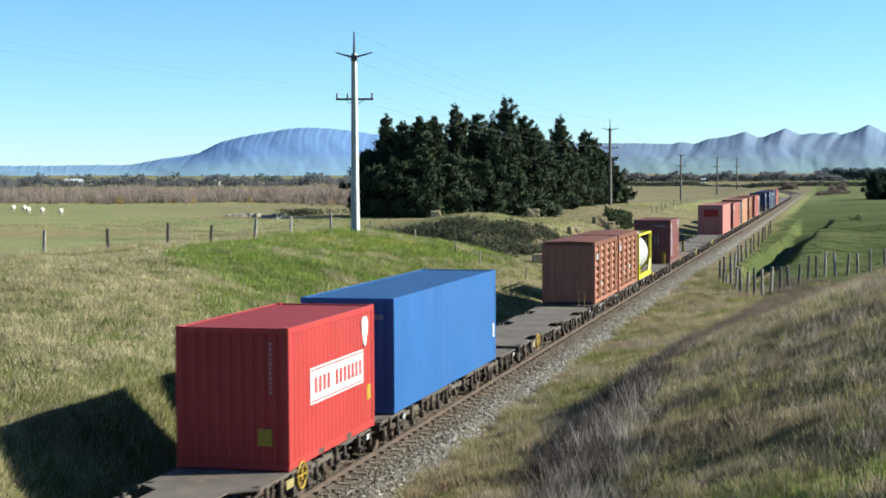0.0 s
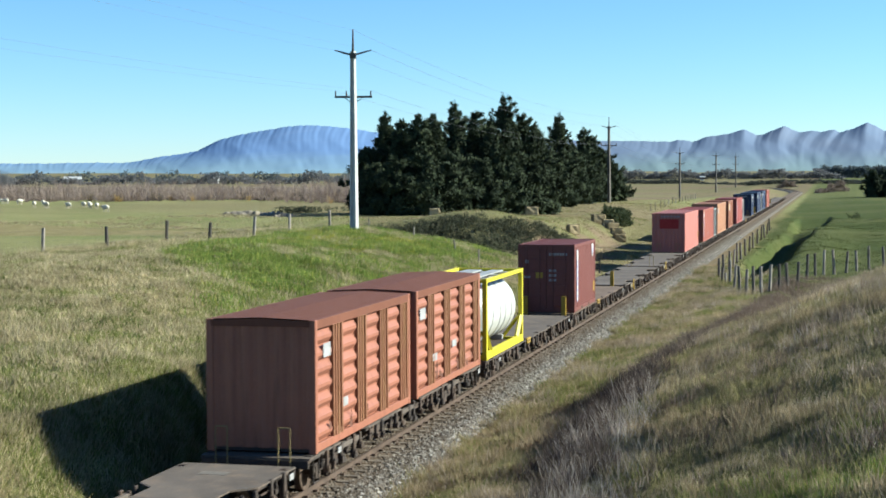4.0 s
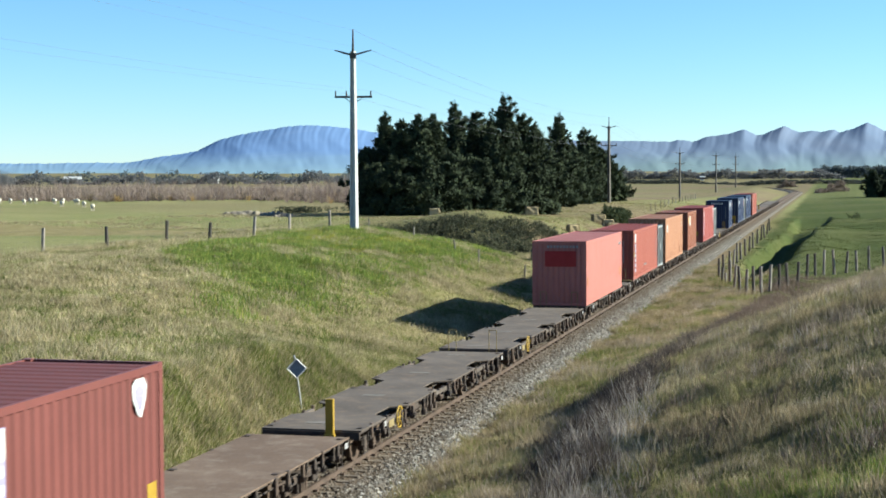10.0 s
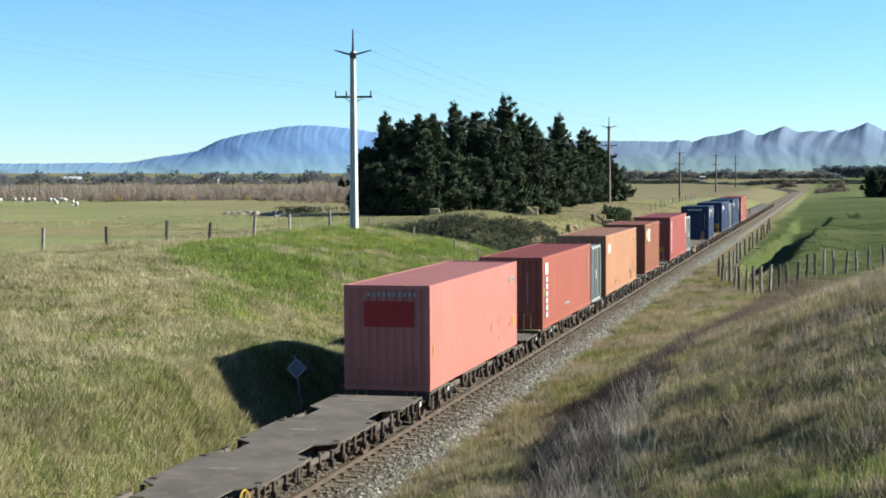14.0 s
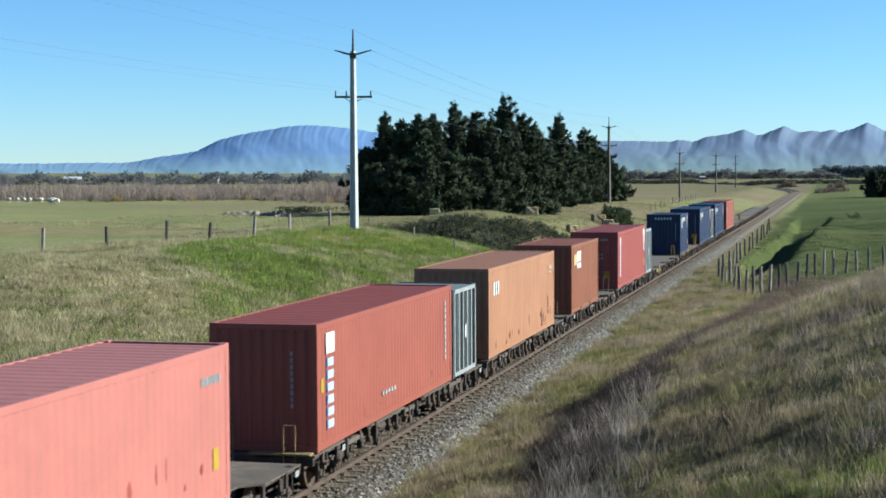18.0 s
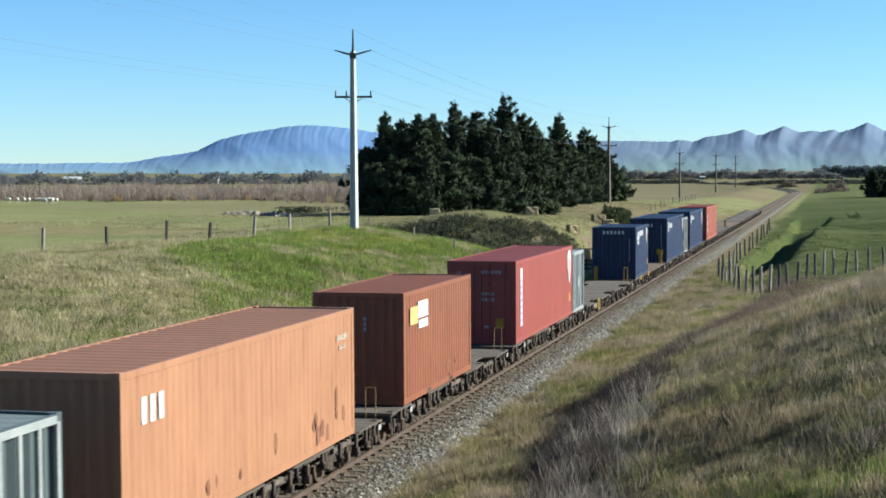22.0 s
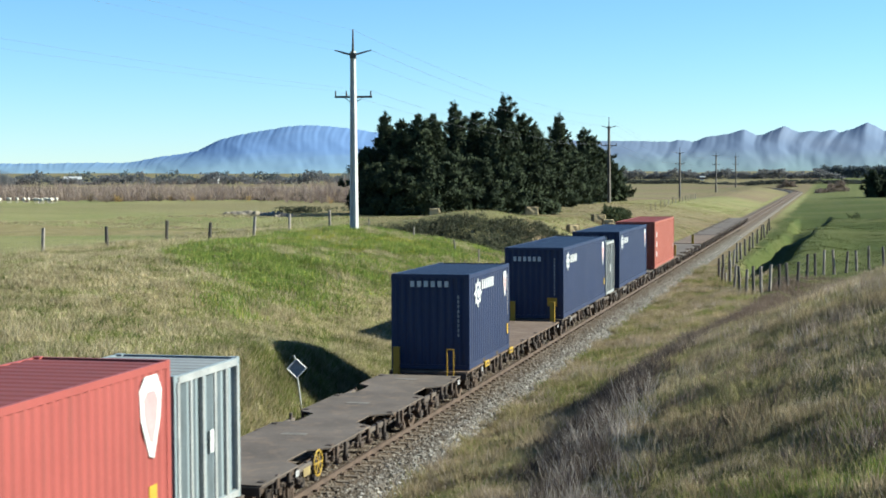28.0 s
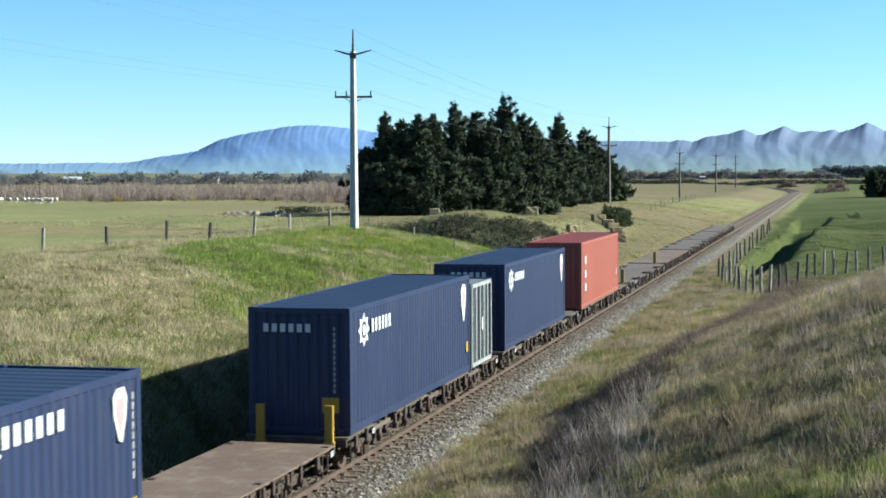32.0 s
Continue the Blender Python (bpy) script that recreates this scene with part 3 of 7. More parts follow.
def wagon(s0, s1, deck="skeletal", hoops=True, brake=True, stanchions=False, plates=()):
    """A container flat wagon between its coupling points s0 and s1."""
    L = s1 - s0 - 0.9
    w = empty("container_wagon")
    tagged(w, "worn grey skeletal container flat wagon with notched deck" if deck == "skeletal" else "container flat wagon with a rusty brown plate deck", "wagon", "wagons of the freight train")
    y0, y1 = 0.45, 0.45 + L
    top, th = DECK - 0.02, 0.035
    md = M_DECK_BROWN if deck == "brown" else M_DECK_GREY
    if deck == "skeletal":
        # a spine with wide platforms and narrower necks between them
        plan = [(0.0, 1.22), (0.13, 1.22), (0.155, 0.80), (0.235, 0.80), (0.26, 1.22), (0.44, 1.22), (0.465, 0.72), (0.535, 0.72), (0.56, 1.22), (0.74, 1.22), (0.765, 0.80), (0.845, 0.80), (0.87, 1.22), (1.0, 1.22)]
    else:
        plan = [(0.0, 1.22), (1.0, 1.22)]
    bm = bmesh.new()
    prev = None
    for t, hw in plan:
        y = y0 + t * L
        cur = [bm.verts.new((x, y, z)) for x, z in ((-hw, top - th), (hw, top - th), (hw, top), (-hw, top))]
        if prev:
            for a in range(4):
                bm.faces.new((prev[a], prev[(a + 1) % 4], cur[(a + 1) % 4], cur[a]))
        else:
            bm.faces.new(cur[::-1])
        prev = cur
    bm.faces.new(prev)
    bmesh.ops.recalc_face_normals(bm, faces=bm.faces)
    part("deck", bm, md, w)
    part("centre_sill", boxes((-0.24, 0.24, y0 + 0.05, y1 - 0.05, 0.62, top - th - 0.002)), M_STEEL_DARK, w)
    for sx in (-1, 1):
        if deck == "skeletal":
            for a, b in ((0.01, 0.125), (0.265, 0.435), (0.565, 0.735), (0.875, 0.99)):
                part("side_sill", boxes((sx * 1.09 - 0.05, sx * 1.09 + 0.05, y0 + a * L, y0 + b * L, 0.85, top - th - 0.002), bevel=0.012), M_STEEL_DARK, w)
            for a, b in ((0.16, 0.23), (0.47, 0.53), (0.77, 0.84)):
                part("outer_beam", boxes((sx * 1.16 - 0.05, sx * 1.16 + 0.05, y0 + (a - 0.03) * L, y0 + (b - 0.012) * L, 0.80, top - 0.075), bevel=0.01), M_DECK_GREY, w)
        else:
            part("side_sill", boxes((sx * 1.06 - 0.04, sx * 1.06 + 0.04, y0 + 0.02, y1 - 0.02, 0.84, top - th - 0.002), bevel=0.012), M_STEEL_DARK, w)
        for k in range(9):
            y = y0 + (0.06 + 0.88 * k / 8) * L
            part("lashing_bracket", boxes((sx * 1.13 - 0.05, sx * 1.13 + 0.05, y - 0.07, y + 0.07, 0.62, 0.72), (sx * 1.14 - 0.04, sx * 1.14 + 0.04, y - 0.025, y + 0.025, 0.60, 0.942), bevel=0.008), M_STEEL_DARK, w)
        for t in (0.02, 0.275, 0.43, 0.57, 0.725, 0.98):
            part("twist_lock", boxes((sx * 1.1 - 0.07, sx * 1.1 + 0.07, y0 + t * L - 0.08, y0 + t * L + 0.08, top, top + 0.018), (sx * 1.1 - 0.04, sx * 1.1 + 0.04, y0 + t * L - 0.05, y0 + t * L + 0.05, top + 0.015, top + (0.02))), M_STEEL_DARK, w)
        for t in ((0.12,) if sx < 0 else (0.125, 0.985)):
            part("marker_plate", boxes((sx * 1.222 - 0.004, sx * 1.222 + 0.004, y0 + t * L - 0.11, y0 + t * L + 0.11, 0.76, 0.89)), M_GREYMARK, w, "small white painted plate")
    for end, sg in ((y0, -1), (y1, 1)):
        part("headstock", boxes((-1.2, 1.2, end - 0.04, end + 0.04, 0.76, top - th - 0.004), bevel=0.01), M_STEEL_DARK, w)
        cp = part("coupler", boxes((-0.1, 0.1, end + min(0, sg * 0.44), end + max(0, sg * 0.44), 0.62, 0.80), (-0.16, 0.16, end + sg * 0.3 - 0.08, end + sg * 0.3 + 0.08, 0.58, 0.84), bevel=0.01), M_STEEL_DARK, w)
        part("air_hose", rods(((0.3, end + sg * 0.04, 0.62), (0.34, end + sg * 0.2, 0.4)), ((0.34, end + sg * 0.2, 0.4), (0.28, end + sg * 0.40, 0.42)), r=0.02), M_STEEL_DARK, w)
    for t in (0.145, 0.855):
        yb = y0 + t * L
        bg_ = part("bogie", boxes((-0.75, 0.75, yb - 0.2, yb + 0.2, 0.34, 0.6), bevel=0.02), M_STEEL_DARK, w)
        for sx in (-1, 1):
            part("side_frame", boxes((sx * 0.82 - 0.06, sx * 0.82 + 0.06, yb - 1.12, yb + 1.12, 0.40, 0.56), (sx * 0.82 - 0.08, sx * 0.82 + 0.08, yb - 0.24, yb + 0.24, 0.2, 0.62),
                                     (sx * 0.82 - 0.09, sx * 0.82 + 0.09, yb - 1.05, yb - 0.75, 0.28, 0.58), (sx * 0.82 - 0.09, sx * 0.82 + 0.09, yb + 0.75, yb + 1.05, 0.28, 0.58), bevel=0.02), M_STEEL_DARK, bg_)
            part("spring", rods(*[((sx * 0.82 + dx, yb + dy, 0.22), (sx * 0.82 + dx, yb + dy, 0.5)) for dx in (0.1,) for dy in (-0.14, 0.0, 0.14)], r=0.05, n=8), M_WHEEL, bg_)
        for dy in (-0.9, 0.9):
            ws = new("wheelset", wheel_data)
            ws.parent, ws.matrix_parent_inverse = bg_, Matrix.Translation((0, yb + dy, 0))
            ws.location = (0, 0, 0.42)
            WHEELSETS.append(ws)
    rnd = random.Random(int(s0 * 7))
    part("air_reservoir", rods(((0.62, y0 + 0.36 * L, 0.56), (0.62, y0 + 0.44 * L, 0.56)), r=0.17, n=12), M_STEEL_DARK, w)
    part("brake_cylinder", rods(((0.55, y0 + 0.62 * L, 0.58), (0.55, y0 + 0.66 * L, 0.58)), r=0.15, n=12), M_STEEL_DARK, w)
    part("brake_pipe", rods(((0.98, y0 + 0.05 * L, 0.66), (0.98, y0 + 0.95 * L, 0.66)), r=0.024), M_STEEL_DARK, w)
    part("brake_rod", rods(((0.3, y0 + 0.2 * L, 0.5), (0.3, y0 + 0.8 * L, 0.52)), r=0.03), M_STEEL_DARK, w)
    for sx in (-1, 1):
        for k in range(20):
            yy = y0 + (0.03 + 0.94 * (k + rnd.uniform(0.1, 0.9)) / 20) * L
            hh = rnd.uniform(0.10, 0.34)
            xx = sx * rnd.uniform(1.16, 1.25)
            bm = boxes((xx - 0.035, xx + 0.035, yy - 0.06, yy + 0.05, 0.86 - hh, 0.90 + rnd.uniform(0, 0.11)), (xx - 0.06, xx + 0.06, yy - 0.05, yy + rnd.uniform(0.10, 0.22), 0.78 - hh, 0.88 - hh), bevel=0.012)
            rod(bm, (xx - 0.06, yy + 0.02, 0.72 - hh * 0.4), (xx + 0.06, yy + 0.02, 0.72 - hh * 0.4), rnd.uniform(0.05, 0.095), n=8)
            part("lashing_lug", bm, M_STEEL_DARK if k % 4 else M_WHEEL, w)
        for t in (0.035, 0.965):
            part("step", rods(((sx * 1.16, y0 + t * L - 0.18, 0.85), (sx * 1.16, y0 + t * L - 0.18, 0.38)), ((sx * 1.16, y0 + t * L - 0.18, 0.38), (sx * 1.16, y0 + t * L + 0.18, 0.38)), ((sx * 1.16, y0 + t * L + 0.18, 0.38), (sx * 1.16, y0 + t * L + 0.18, 0.85)), r=0.018), M_STEEL_DARK, w)
    if deck == "skeletal":
        for t in (0.06, 0.35, 0.65, 0.94):
            part("worn_spot", boxes((-0.45, 0.15, y0 + t * L - 0.16, y0 + t * L + 0.16, top + 0.003, top + 0.006)), M_SCUFF, w, "pale scuffed patch on the deck")
    if brake:
        yb, zb = y0 + (0.70 if s0 < 19 else 0.20) * L, 0.82
        bm = bmesh.new()
        n = 20
        for k in range(n):
            a, b = 2 * math.pi * k / n, 2 * math.pi * (k + 1) / n
            rod(bm, (1.25, yb + 0.27 * math.cos(a), zb + 0.27 * math.sin(a)), (1.25, yb + 0.27 * math.cos(b), zb + 0.27 * math.sin(b)), 0.022, n=5)
        for k in range(3):
            a = math.pi * k / 3
            rod(bm, (1.25, yb - 0.27 * math.cos(a), zb - 0.27 * math.sin(a)), (1.25, yb + 0.27 * math.cos(a), zb + 0.27 * math.sin(a)), 0.016, n=5)
        part("brake_wheel", bm, M_YELLOW, w, "yellow spoked hand-brake wheel")
        part("brake_panel", boxes((1.19, 1.215, yb - 0.85, yb - 0.4, 0.66, 0.84)), M_DULL_YELLOW, w)
    if hoops:
        for sx in (-0.85, 0.55):
            yy = y0 - 0.06
            part("hand_rail", rods(((sx, yy, 0.8), (sx, yy, 1.62)), ((sx, yy, 1.62), (sx + 0.26, yy, 1.62)), ((sx + 0.26, yy, 1.62), (sx + 0.26, yy, 0.8)), r=0.014), M_DULL_YELLOW, w, "thin grimy yellow hand-rail hoop")
    if stanchions:
        for sx in {1: (0.5,), 2: (-0.82, 0.82), 3: (-0.95,)}[stanchions]:
            part("stanchion", boxes((sx - 0.10, sx + 0.10, y0 - 0.15, y0 - 0.05, 0.75, 1.72), (sx - 0.13, sx + 0.13, y0 - 0.17, y0 - 0.03, 0.72, 0.9), bevel=0.012), M_YELLOW, w, "worn yellow end stanchion")
    if stanchions == 3:
        part("hand_rail", rods(((0.62, y0 - 0.1, 0.8), (0.62, y0 - 0.1, 1.66)), ((0.62, y0 - 0.1, 1.66), (0.82, y0 - 0.1, 1.66)), ((0.82, y0 - 0.1, 1.66), (0.82, y0 - 0.1, 0.8)), r=0.022), M_YELLOW, w, "yellow hand-rail hoop")
    if abs(s0 - 175.07) < 0.1:
        part("end_beam", boxes((-0.25, 1.15, y0 - 0.10, y0 + 0.16, top + 0.002, top + 0.05), bevel=0.01), M_DULL_YELLOW, w, "worn yellow end beam")
    for a in plates:
        part("end_plate", boxes((1.19, 1.262, a - s0 - 0.3, a - s0 + 0.3, 0.84, 1.03), bevel=0.01), M_YELLOW, w, "yellow warning plate")
        part("plate_marks", boxes(*[(1.258, 1.266, a - s0 - 0.2 + 0.1 * k, a - s0 - 0.14 + 0.1 * k, 0.9, 0.97) for k in range(4)]), M_STEEL_DARK, w, "small dark marks")
    return rolling(w, s0)


def tank_container(s):
    L, W, H = 6.058, 1.219, 2.591
    c = empty("tank_container")
    c.location.z = DECK
    tagged(c, "white tank container in a bright yellow steel frame", "container", "containers on the train")
    bm = bmesh.new()
    n, prof = 40, []
    R = 1.1
    for y, r in ((0.30, 0.55), (0.36, 0.85), (0.48, 1.0), (0.62, 1.075), (0.75, R), (2.2, R), (3.03, R), (4.2, R), (5.3, R), (5.43, 1.075), (5.57, 1.0), (5.69, 0.85), (5.75, 0.55)):
        prof.append([bm.verts.new((r * math.cos(2 * math.pi * k / n), y, 1.33 + r * math.sin(2 * math.pi * k / n))) for k in range(n)])
    for a, b in zip(prof, prof[1:]):
        for k in range(n):
            bm.faces.new((a[k], b[k], b[(k + 1) % n], a[(k + 1) % n]))
    bm.faces.new(prof[0][::-1])
    bm.faces.new(prof[-1])
    bmesh.ops.recalc_face_normals(bm, faces=bm.faces)
    tank = part("tank", bm, M_TANK, c, "white clad cylindrical tank", True)
    for y in (1.55, 2.75, 3.6, 4.6):
        bm = bmesh.new()
        for k in range(n):
            a, b = 2 * math.pi * k / n, 2 * math.pi * (k + 1) / n
            rod(bm, (1.103 * math.cos(a), y, 1.33 + 1.103 * math.sin(a)), (1.103 * math.cos(b), y, 1.33 + 1.103 * math.sin(b)), 0.014, n=4)
        part("band", bm, M_LOCKBAR, tank)
    f = 0.075
    for sx in (-1, 1):
        x = sx * (W - f)
        part("top_rail", boxes((x - f, x + f, 0.15, L - 0.15, H - 0.13, H - 0.02), bevel=0.01), M_BRIGHT_YELLOW, c)
        part("bottom_rail", boxes((x - f, x + f, 0.15, L - 0.15, 0.02, 0.26), bevel=0.01), M_BRIGHT_YELLOW, c)
        for y, yb in ((f, 0.85), (L - f, L - 0.85)):
            part("corner_post", boxes((x - f, x + f, y - f, y + f, 0.118, H - 0.118), bevel=0.01), M_BRIGHT_YELLOW, c)
            bm = bmesh.new()
            rod(bm, (x, y, 0.95), (x, yb, 0.24), 0.085, n=4)
            part("gusset", bm, M_BRIGHT_YELLOW, c)
            for z in (0.0, H - 0.118):
                part("corner_casting", boxes((x - f - 0.005, x + f + 0.005, y - f - 0.004, y + f + 0.004, z, z + 0.118), bevel=0.01), M_BRIGHT_YELLOW, c)
    for y in (f, L - f):
        for z in (0.1, H - 0.08):
            part("end_beam", boxes((-W + 0.15, W - 0.15, y - 0.06, y + 0.06, z - 0.06, z + 0.06), bevel=0.01), M_BRIGHT_YELLOW, c)
        for sx in (-1, 1):
            bm = bmesh.new()
            rod(bm, (sx * (W - 0.15), y, 0.9), (sx * 0.5, y, 0.16), 0.06, n=4)
            part("end_brace", bm, M_BRIGHT_YELLOW, c)
    for y in (1.0, 5.0):
        part("saddle", boxes((-0.7, 0.7, y - 0.08, y + 0.08, 0.16, 0.34), bevel=0.02), M_GALV, c)
    part("walkway", boxes((0.12, 0.55, 0.2, L - 0.2, H - 0.1, H - 0.06)), M_GALV, c, "pale galvanised roof walkway")
    part("walkway", boxes((-0.75, -0.2, 0.25, L - 0.25, H - 0.1, H - 0.06)), M_GALV, c, "pale galvanised roof walkway")
    for y in (0.6, 2.1, 3.9, 5.4):
        part("cross_plate", boxes((-1.06, 1.06, y - 0.16, y + 0.16, H - 0.145, H - 0.105)), M_GALV, c)
    part("tank_top", boxes((-0.55, 0.55, 2.5, 3.5, 2.36, 2.44), bevel=0.02), M_STEEL_DARK, c)
    part("manhole", rods(((0, 3.0, 2.4), (0, 3.0, 2.52)), r=0.28, n=20), M_GALV, c)
    part("tank_floor", boxes((-1.0, 1.0, 0.9, L - 0.9, 0.10, 0.14)), M_STEEL_DARK, c)
    return rolling(c, s)


M_TANK = surface("white_tank_cladding", (0.50, 0.50, 0.485), (0.58, 0.58, 0.56), 0.8, 12, 0.4, 0, 0.05, 0.002, (0.40, 0.34, 0.27), 0.6, True)
M_GALV = surface("galvanised_grating", (0.42, 0.42, 0.40), (0.54, 0.53, 0.5), 3, 40, 0.55, 0.4, 0.3, 0.004)


M_STAIN = surface("brown_rust_stain", (0.13, 0.06, 0.04), (0.18, 0.085, 0.055), 3, 20, 0.9, 0, 0.1, 0.002)


def scuffs(c, seed, n, y0, y1, z0, z1, mat, size=0.2):
    """Ragged rub marks on the lit side."""
    r = random.Random(seed)
    for k in range(n):
        y, z, w, h = r.uniform(y0, y1), r.uniform(z0, z1), size * r.uniform(0.3, 1.0), size * r.uniform(0.5, 2.0)
        bm = bmesh.new()
        a = [bm.verts.new((1.2165, y + w * r.uniform(0.5, 1) * math.cos(q), z + h * r.uniform(0.5, 1) * math.sin(q))) for q in (0, 0.8, 1.5, 2.4, 3.1, 3.9, 4.7, 5.5)]
        bm.faces.new(a)
        part("rub_mark", bm, mat, c, "dark rusty rub mark")


def ribbed_box(s, first):
    """A seven-and-a-half-metre domestic box with deep horizontally pressed bays between pairs of posts."""
    L, W, H = 7.7, 1.235, 2.86
    c = empty("domestic_container")
    c.location.z = DECK
    tagged(c, "rust-orange ribbed domestic freight box with brown roof", "container", "containers on the train")
    m, mr = P["rust"], P["rustroof"]
    for sx in (-1, 1):
        bays = 4
        q = (L - 0.3) / bays
        for k in range(bays):
            y0 = 0.15 + k * q
            wide = 0.56 * q
            bm = bmesh.new()
            prev = None
            n = 7
            for j in range(n):
                for t, d in ((0.0, 0.0), (0.16, 0.045), (0.34, 0.085), (0.55, 0.085), (0.75, 0.04), (0.9, 0.0)):
                    z = 0.22 + (j + t) * (H - 0.45) / n
                    x = sx * (W - 0.11 + d)
                    cur = (bm.verts.new((x, y0 + 0.02, z)), bm.verts.new((x, y0 + wide, z)))
                    if prev:
                        bm.faces.new((prev[0], prev[1], cur[1], cur[0]) if sx > 0 else (prev[1], prev[0], cur[0], cur[1]))
                    prev = cur
            part("side_panel", bm, m, c)
            for a in (0.59, 0.69, 0.79, 0.92):
                part("side_post", boxes((sx * (W - 0.05) - 0.05, sx * (W - 0.05) + 0.05, y0 + a * q, y0 + (a + 0.05) * q, 0.18, H - 0.2), bevel=0.008), P["wornpost"], c)
        part("inner_wall", boxes((sx * (W - 0.15) - 0.01, sx * (W - 0.15) + 0.01, 0.1, L - 0.1, 0.1, H - 0.1)), m, c)
        part("top_rail", boxes((sx * (W - 0.06) - 0.055, sx * (W - 0.06) + 0.055, 0.1, L - 0.1, H - 0.22, H - 0.02), bevel=0.012), mr, c)
        part("bottom_rail", boxes((sx * (W - 0.06) - 0.05, sx * (W - 0.06) + 0.05, 0.1, L - 0.1, 0.02, 0.2), bevel=0.012), m, c)
        for y in (0.08, L - 0.08):
            part("corner_post", boxes((sx * (W - 0.08) - 0.08, sx * (W - 0.08) + 0.08, y - 0.08, y + 0.08, 0.0, H - 0.015), bevel=0.012), m, c)
    bm = bmesh.new()
    n = 26
    prev = None
    for k in range(n + 1):
        y = 0.02 + (L - 0.04) * k / n
        for dy, dz in ((0, 0.02), (0.08, 0.02), (0.12, 0.0), (0.2, 0.0)):
            if y + dy > L - 0.02:
                continue
            cur = [bm.verts.new((x, y + dy, H - 0.035 + dz + 0.05 * (1 - abs(x) / W))) for x in (-W + 0.04, 0, W - 0.04)]
            if prev:
                for a in (0, 1):
                    bm.faces.new((prev[a], prev[a + 1], cur[a + 1], cur[a]))
            prev = cur
    part("roof", bm, mr, c)
    part("floor", boxes((-W + 0.05, W - 0.05, 0.06, L - 0.06, 0.03, 0.12)), M_STEEL_DARK, c)
    for near, y in ((-1, 0.03), (1, L - 0.03)):
        bm = bmesh.new()
        corrugated(bm, 2 * W - 0.28, H - 0.2, near, 0.35, 0.03, 0.1, True, y, -W + 0.14)
        part("end_wall", bm, m, c)
        bm = boxes((-W + 0.12, W - 0.12, y - 0.03, y + 0.03, H - 0.16, H - 0.045))
        for yy in (y - 0.03, y + 0.03):
            bm.faces.new([bm.verts.new(p_) for p_ in ((-W + 0.12, yy, H - 0.045), (W - 0.12, yy, H - 0.045), (0, yy, H + 0.012))])
        part("end_header", bm, mr, c)
    spots = ((0.55, 1.05, 2.0, 2.3), (1.9, 2.3, 0.75, 0.95)) if first else ((0.35, 0.95, 2.05, 2.35), (1.75, 2.2, 0.8, 1.0), (4.0, 4.5, 0.95, 1.15))
    for a, e, z0, z1 in spots:
        part("placard", boxes((1.225, 1.232, a, e, z0, z1)), M_GREYMARK, c, "small faded white stencil patch")
    scuffs(c, int(s), 12, 0.3, 7.4, 0.2, 0.7, M_STAIN, 0.14)
    return rolling(c, s)


P["wornpost"] = paint("worn_post_paint", (0.25, 0.115, 0.065), (0.30, 0.20, 0.075), 0.5)
P["rustroof"] = paint("brown_roof_paint", (0.17, 0.075, 0.05), (0.12, 0.06, 0.045), 0.5, 0.04)

SPLITS = [18.40, 36.19, 53.65, 71.10, 88.56, 105.87, 123.35, 140.64, 158.13, 175.07, 192.42, 207.92, 223.37, 240.22, 257.84, 275.12, 292.58, 309.56, 326.52, 345.52, 364.52, 383.52, 402.52, 421.52]
DECKS = {4: "grey", 5: "brown", 14: "brown", 17: "brown", 19: "brown"}
for k, (a, b) in enumerate(zip(SPLITS, SPLITS[1:])):
    wagon(a, b, DECKS.get(k, "skeletal"), hoops=k in (3, 7, 8, 9, 10, 11, 12), brake=k in (0, 2, 7, 6, 13),
          stanchions={5: 2, 6: 1, 14: 3, 15: 2, 18: 2, 19: 1}.get(k, 0), plates={4: (96.02,), 5: (113.55,), 14: (260.95, 264.8)}.get(k, ()))

r = container("shipping_container", "bright red twenty-foot container with a white side panel", 6.058, P["red"], 30.0)
b = container("shipping_container", "bright blue forty-foot container with plain smooth sides", 12.192, P["blue"], 37.83, deep=0.006)
ribbed_box(71.95, True)
ribbed_box(80.33, False)
tank_container(89.06)
m = container("shipping_container", "maroon twenty-foot container with doors facing forward", 6.058, P["maroon"], 106.65, doors=True)
p = container("shipping_container", "faded pinkish-red forty-foot container", 12.192, P["pink"], 158.52, deep=0.008)
c = container("shipping_container", "brick-red forty-foot container with an upright white and blue panel", 12.192, P["brick"], 175.74, H=2.75, deep=0.022)
g1 = container("small_container", "slate-grey ten-foot container with pale side posts", 2.99, P["grey"], 188.12, H=2.591, ribs=0.40, deep=0.10)
y = container("shipping_container", "sun-bleached orange forty-foot container with rust scuffs", 12.192, P["orange"], 193.0, deep=0.016)
n = container("shipping_container", "orange-brown freight container with a pale square mark", 7.7, P["brown"], 209.52)
m2 = container("shipping_container", "crimson forty-foot container with doors facing forward", 12.192, P["crimson"], 224.27, doors=True, deep=0.026)
g2 = container("small_container", "pale grey-blue ten-foot container with ribbed sides", 2.99, P["pale"], 236.6, H=2.591, ribs=0.40, deep=0.10)
k1 = container("shipping_container", "navy twenty-foot container with white lettering bars", 6.058, P["navy"], 258.6)
q = container("shipping_container", "navy forty-foot container with white lettering bars", 12.192, P["navy"], 275.8)
g3 = container("small_container", "slate-grey ten-foot container with pale side posts", 2.99, P["grey"], 288.15, H=2.591, ribs=0.40, deep=0.10)
u = container("shipping_container", "navy forty-foot container with white lettering bars", 12.192, P["navy"], 293.25)
v = container("shipping_container", "red-brown forty-foot container with white marks", 12.192, P["brick"], 309.92)

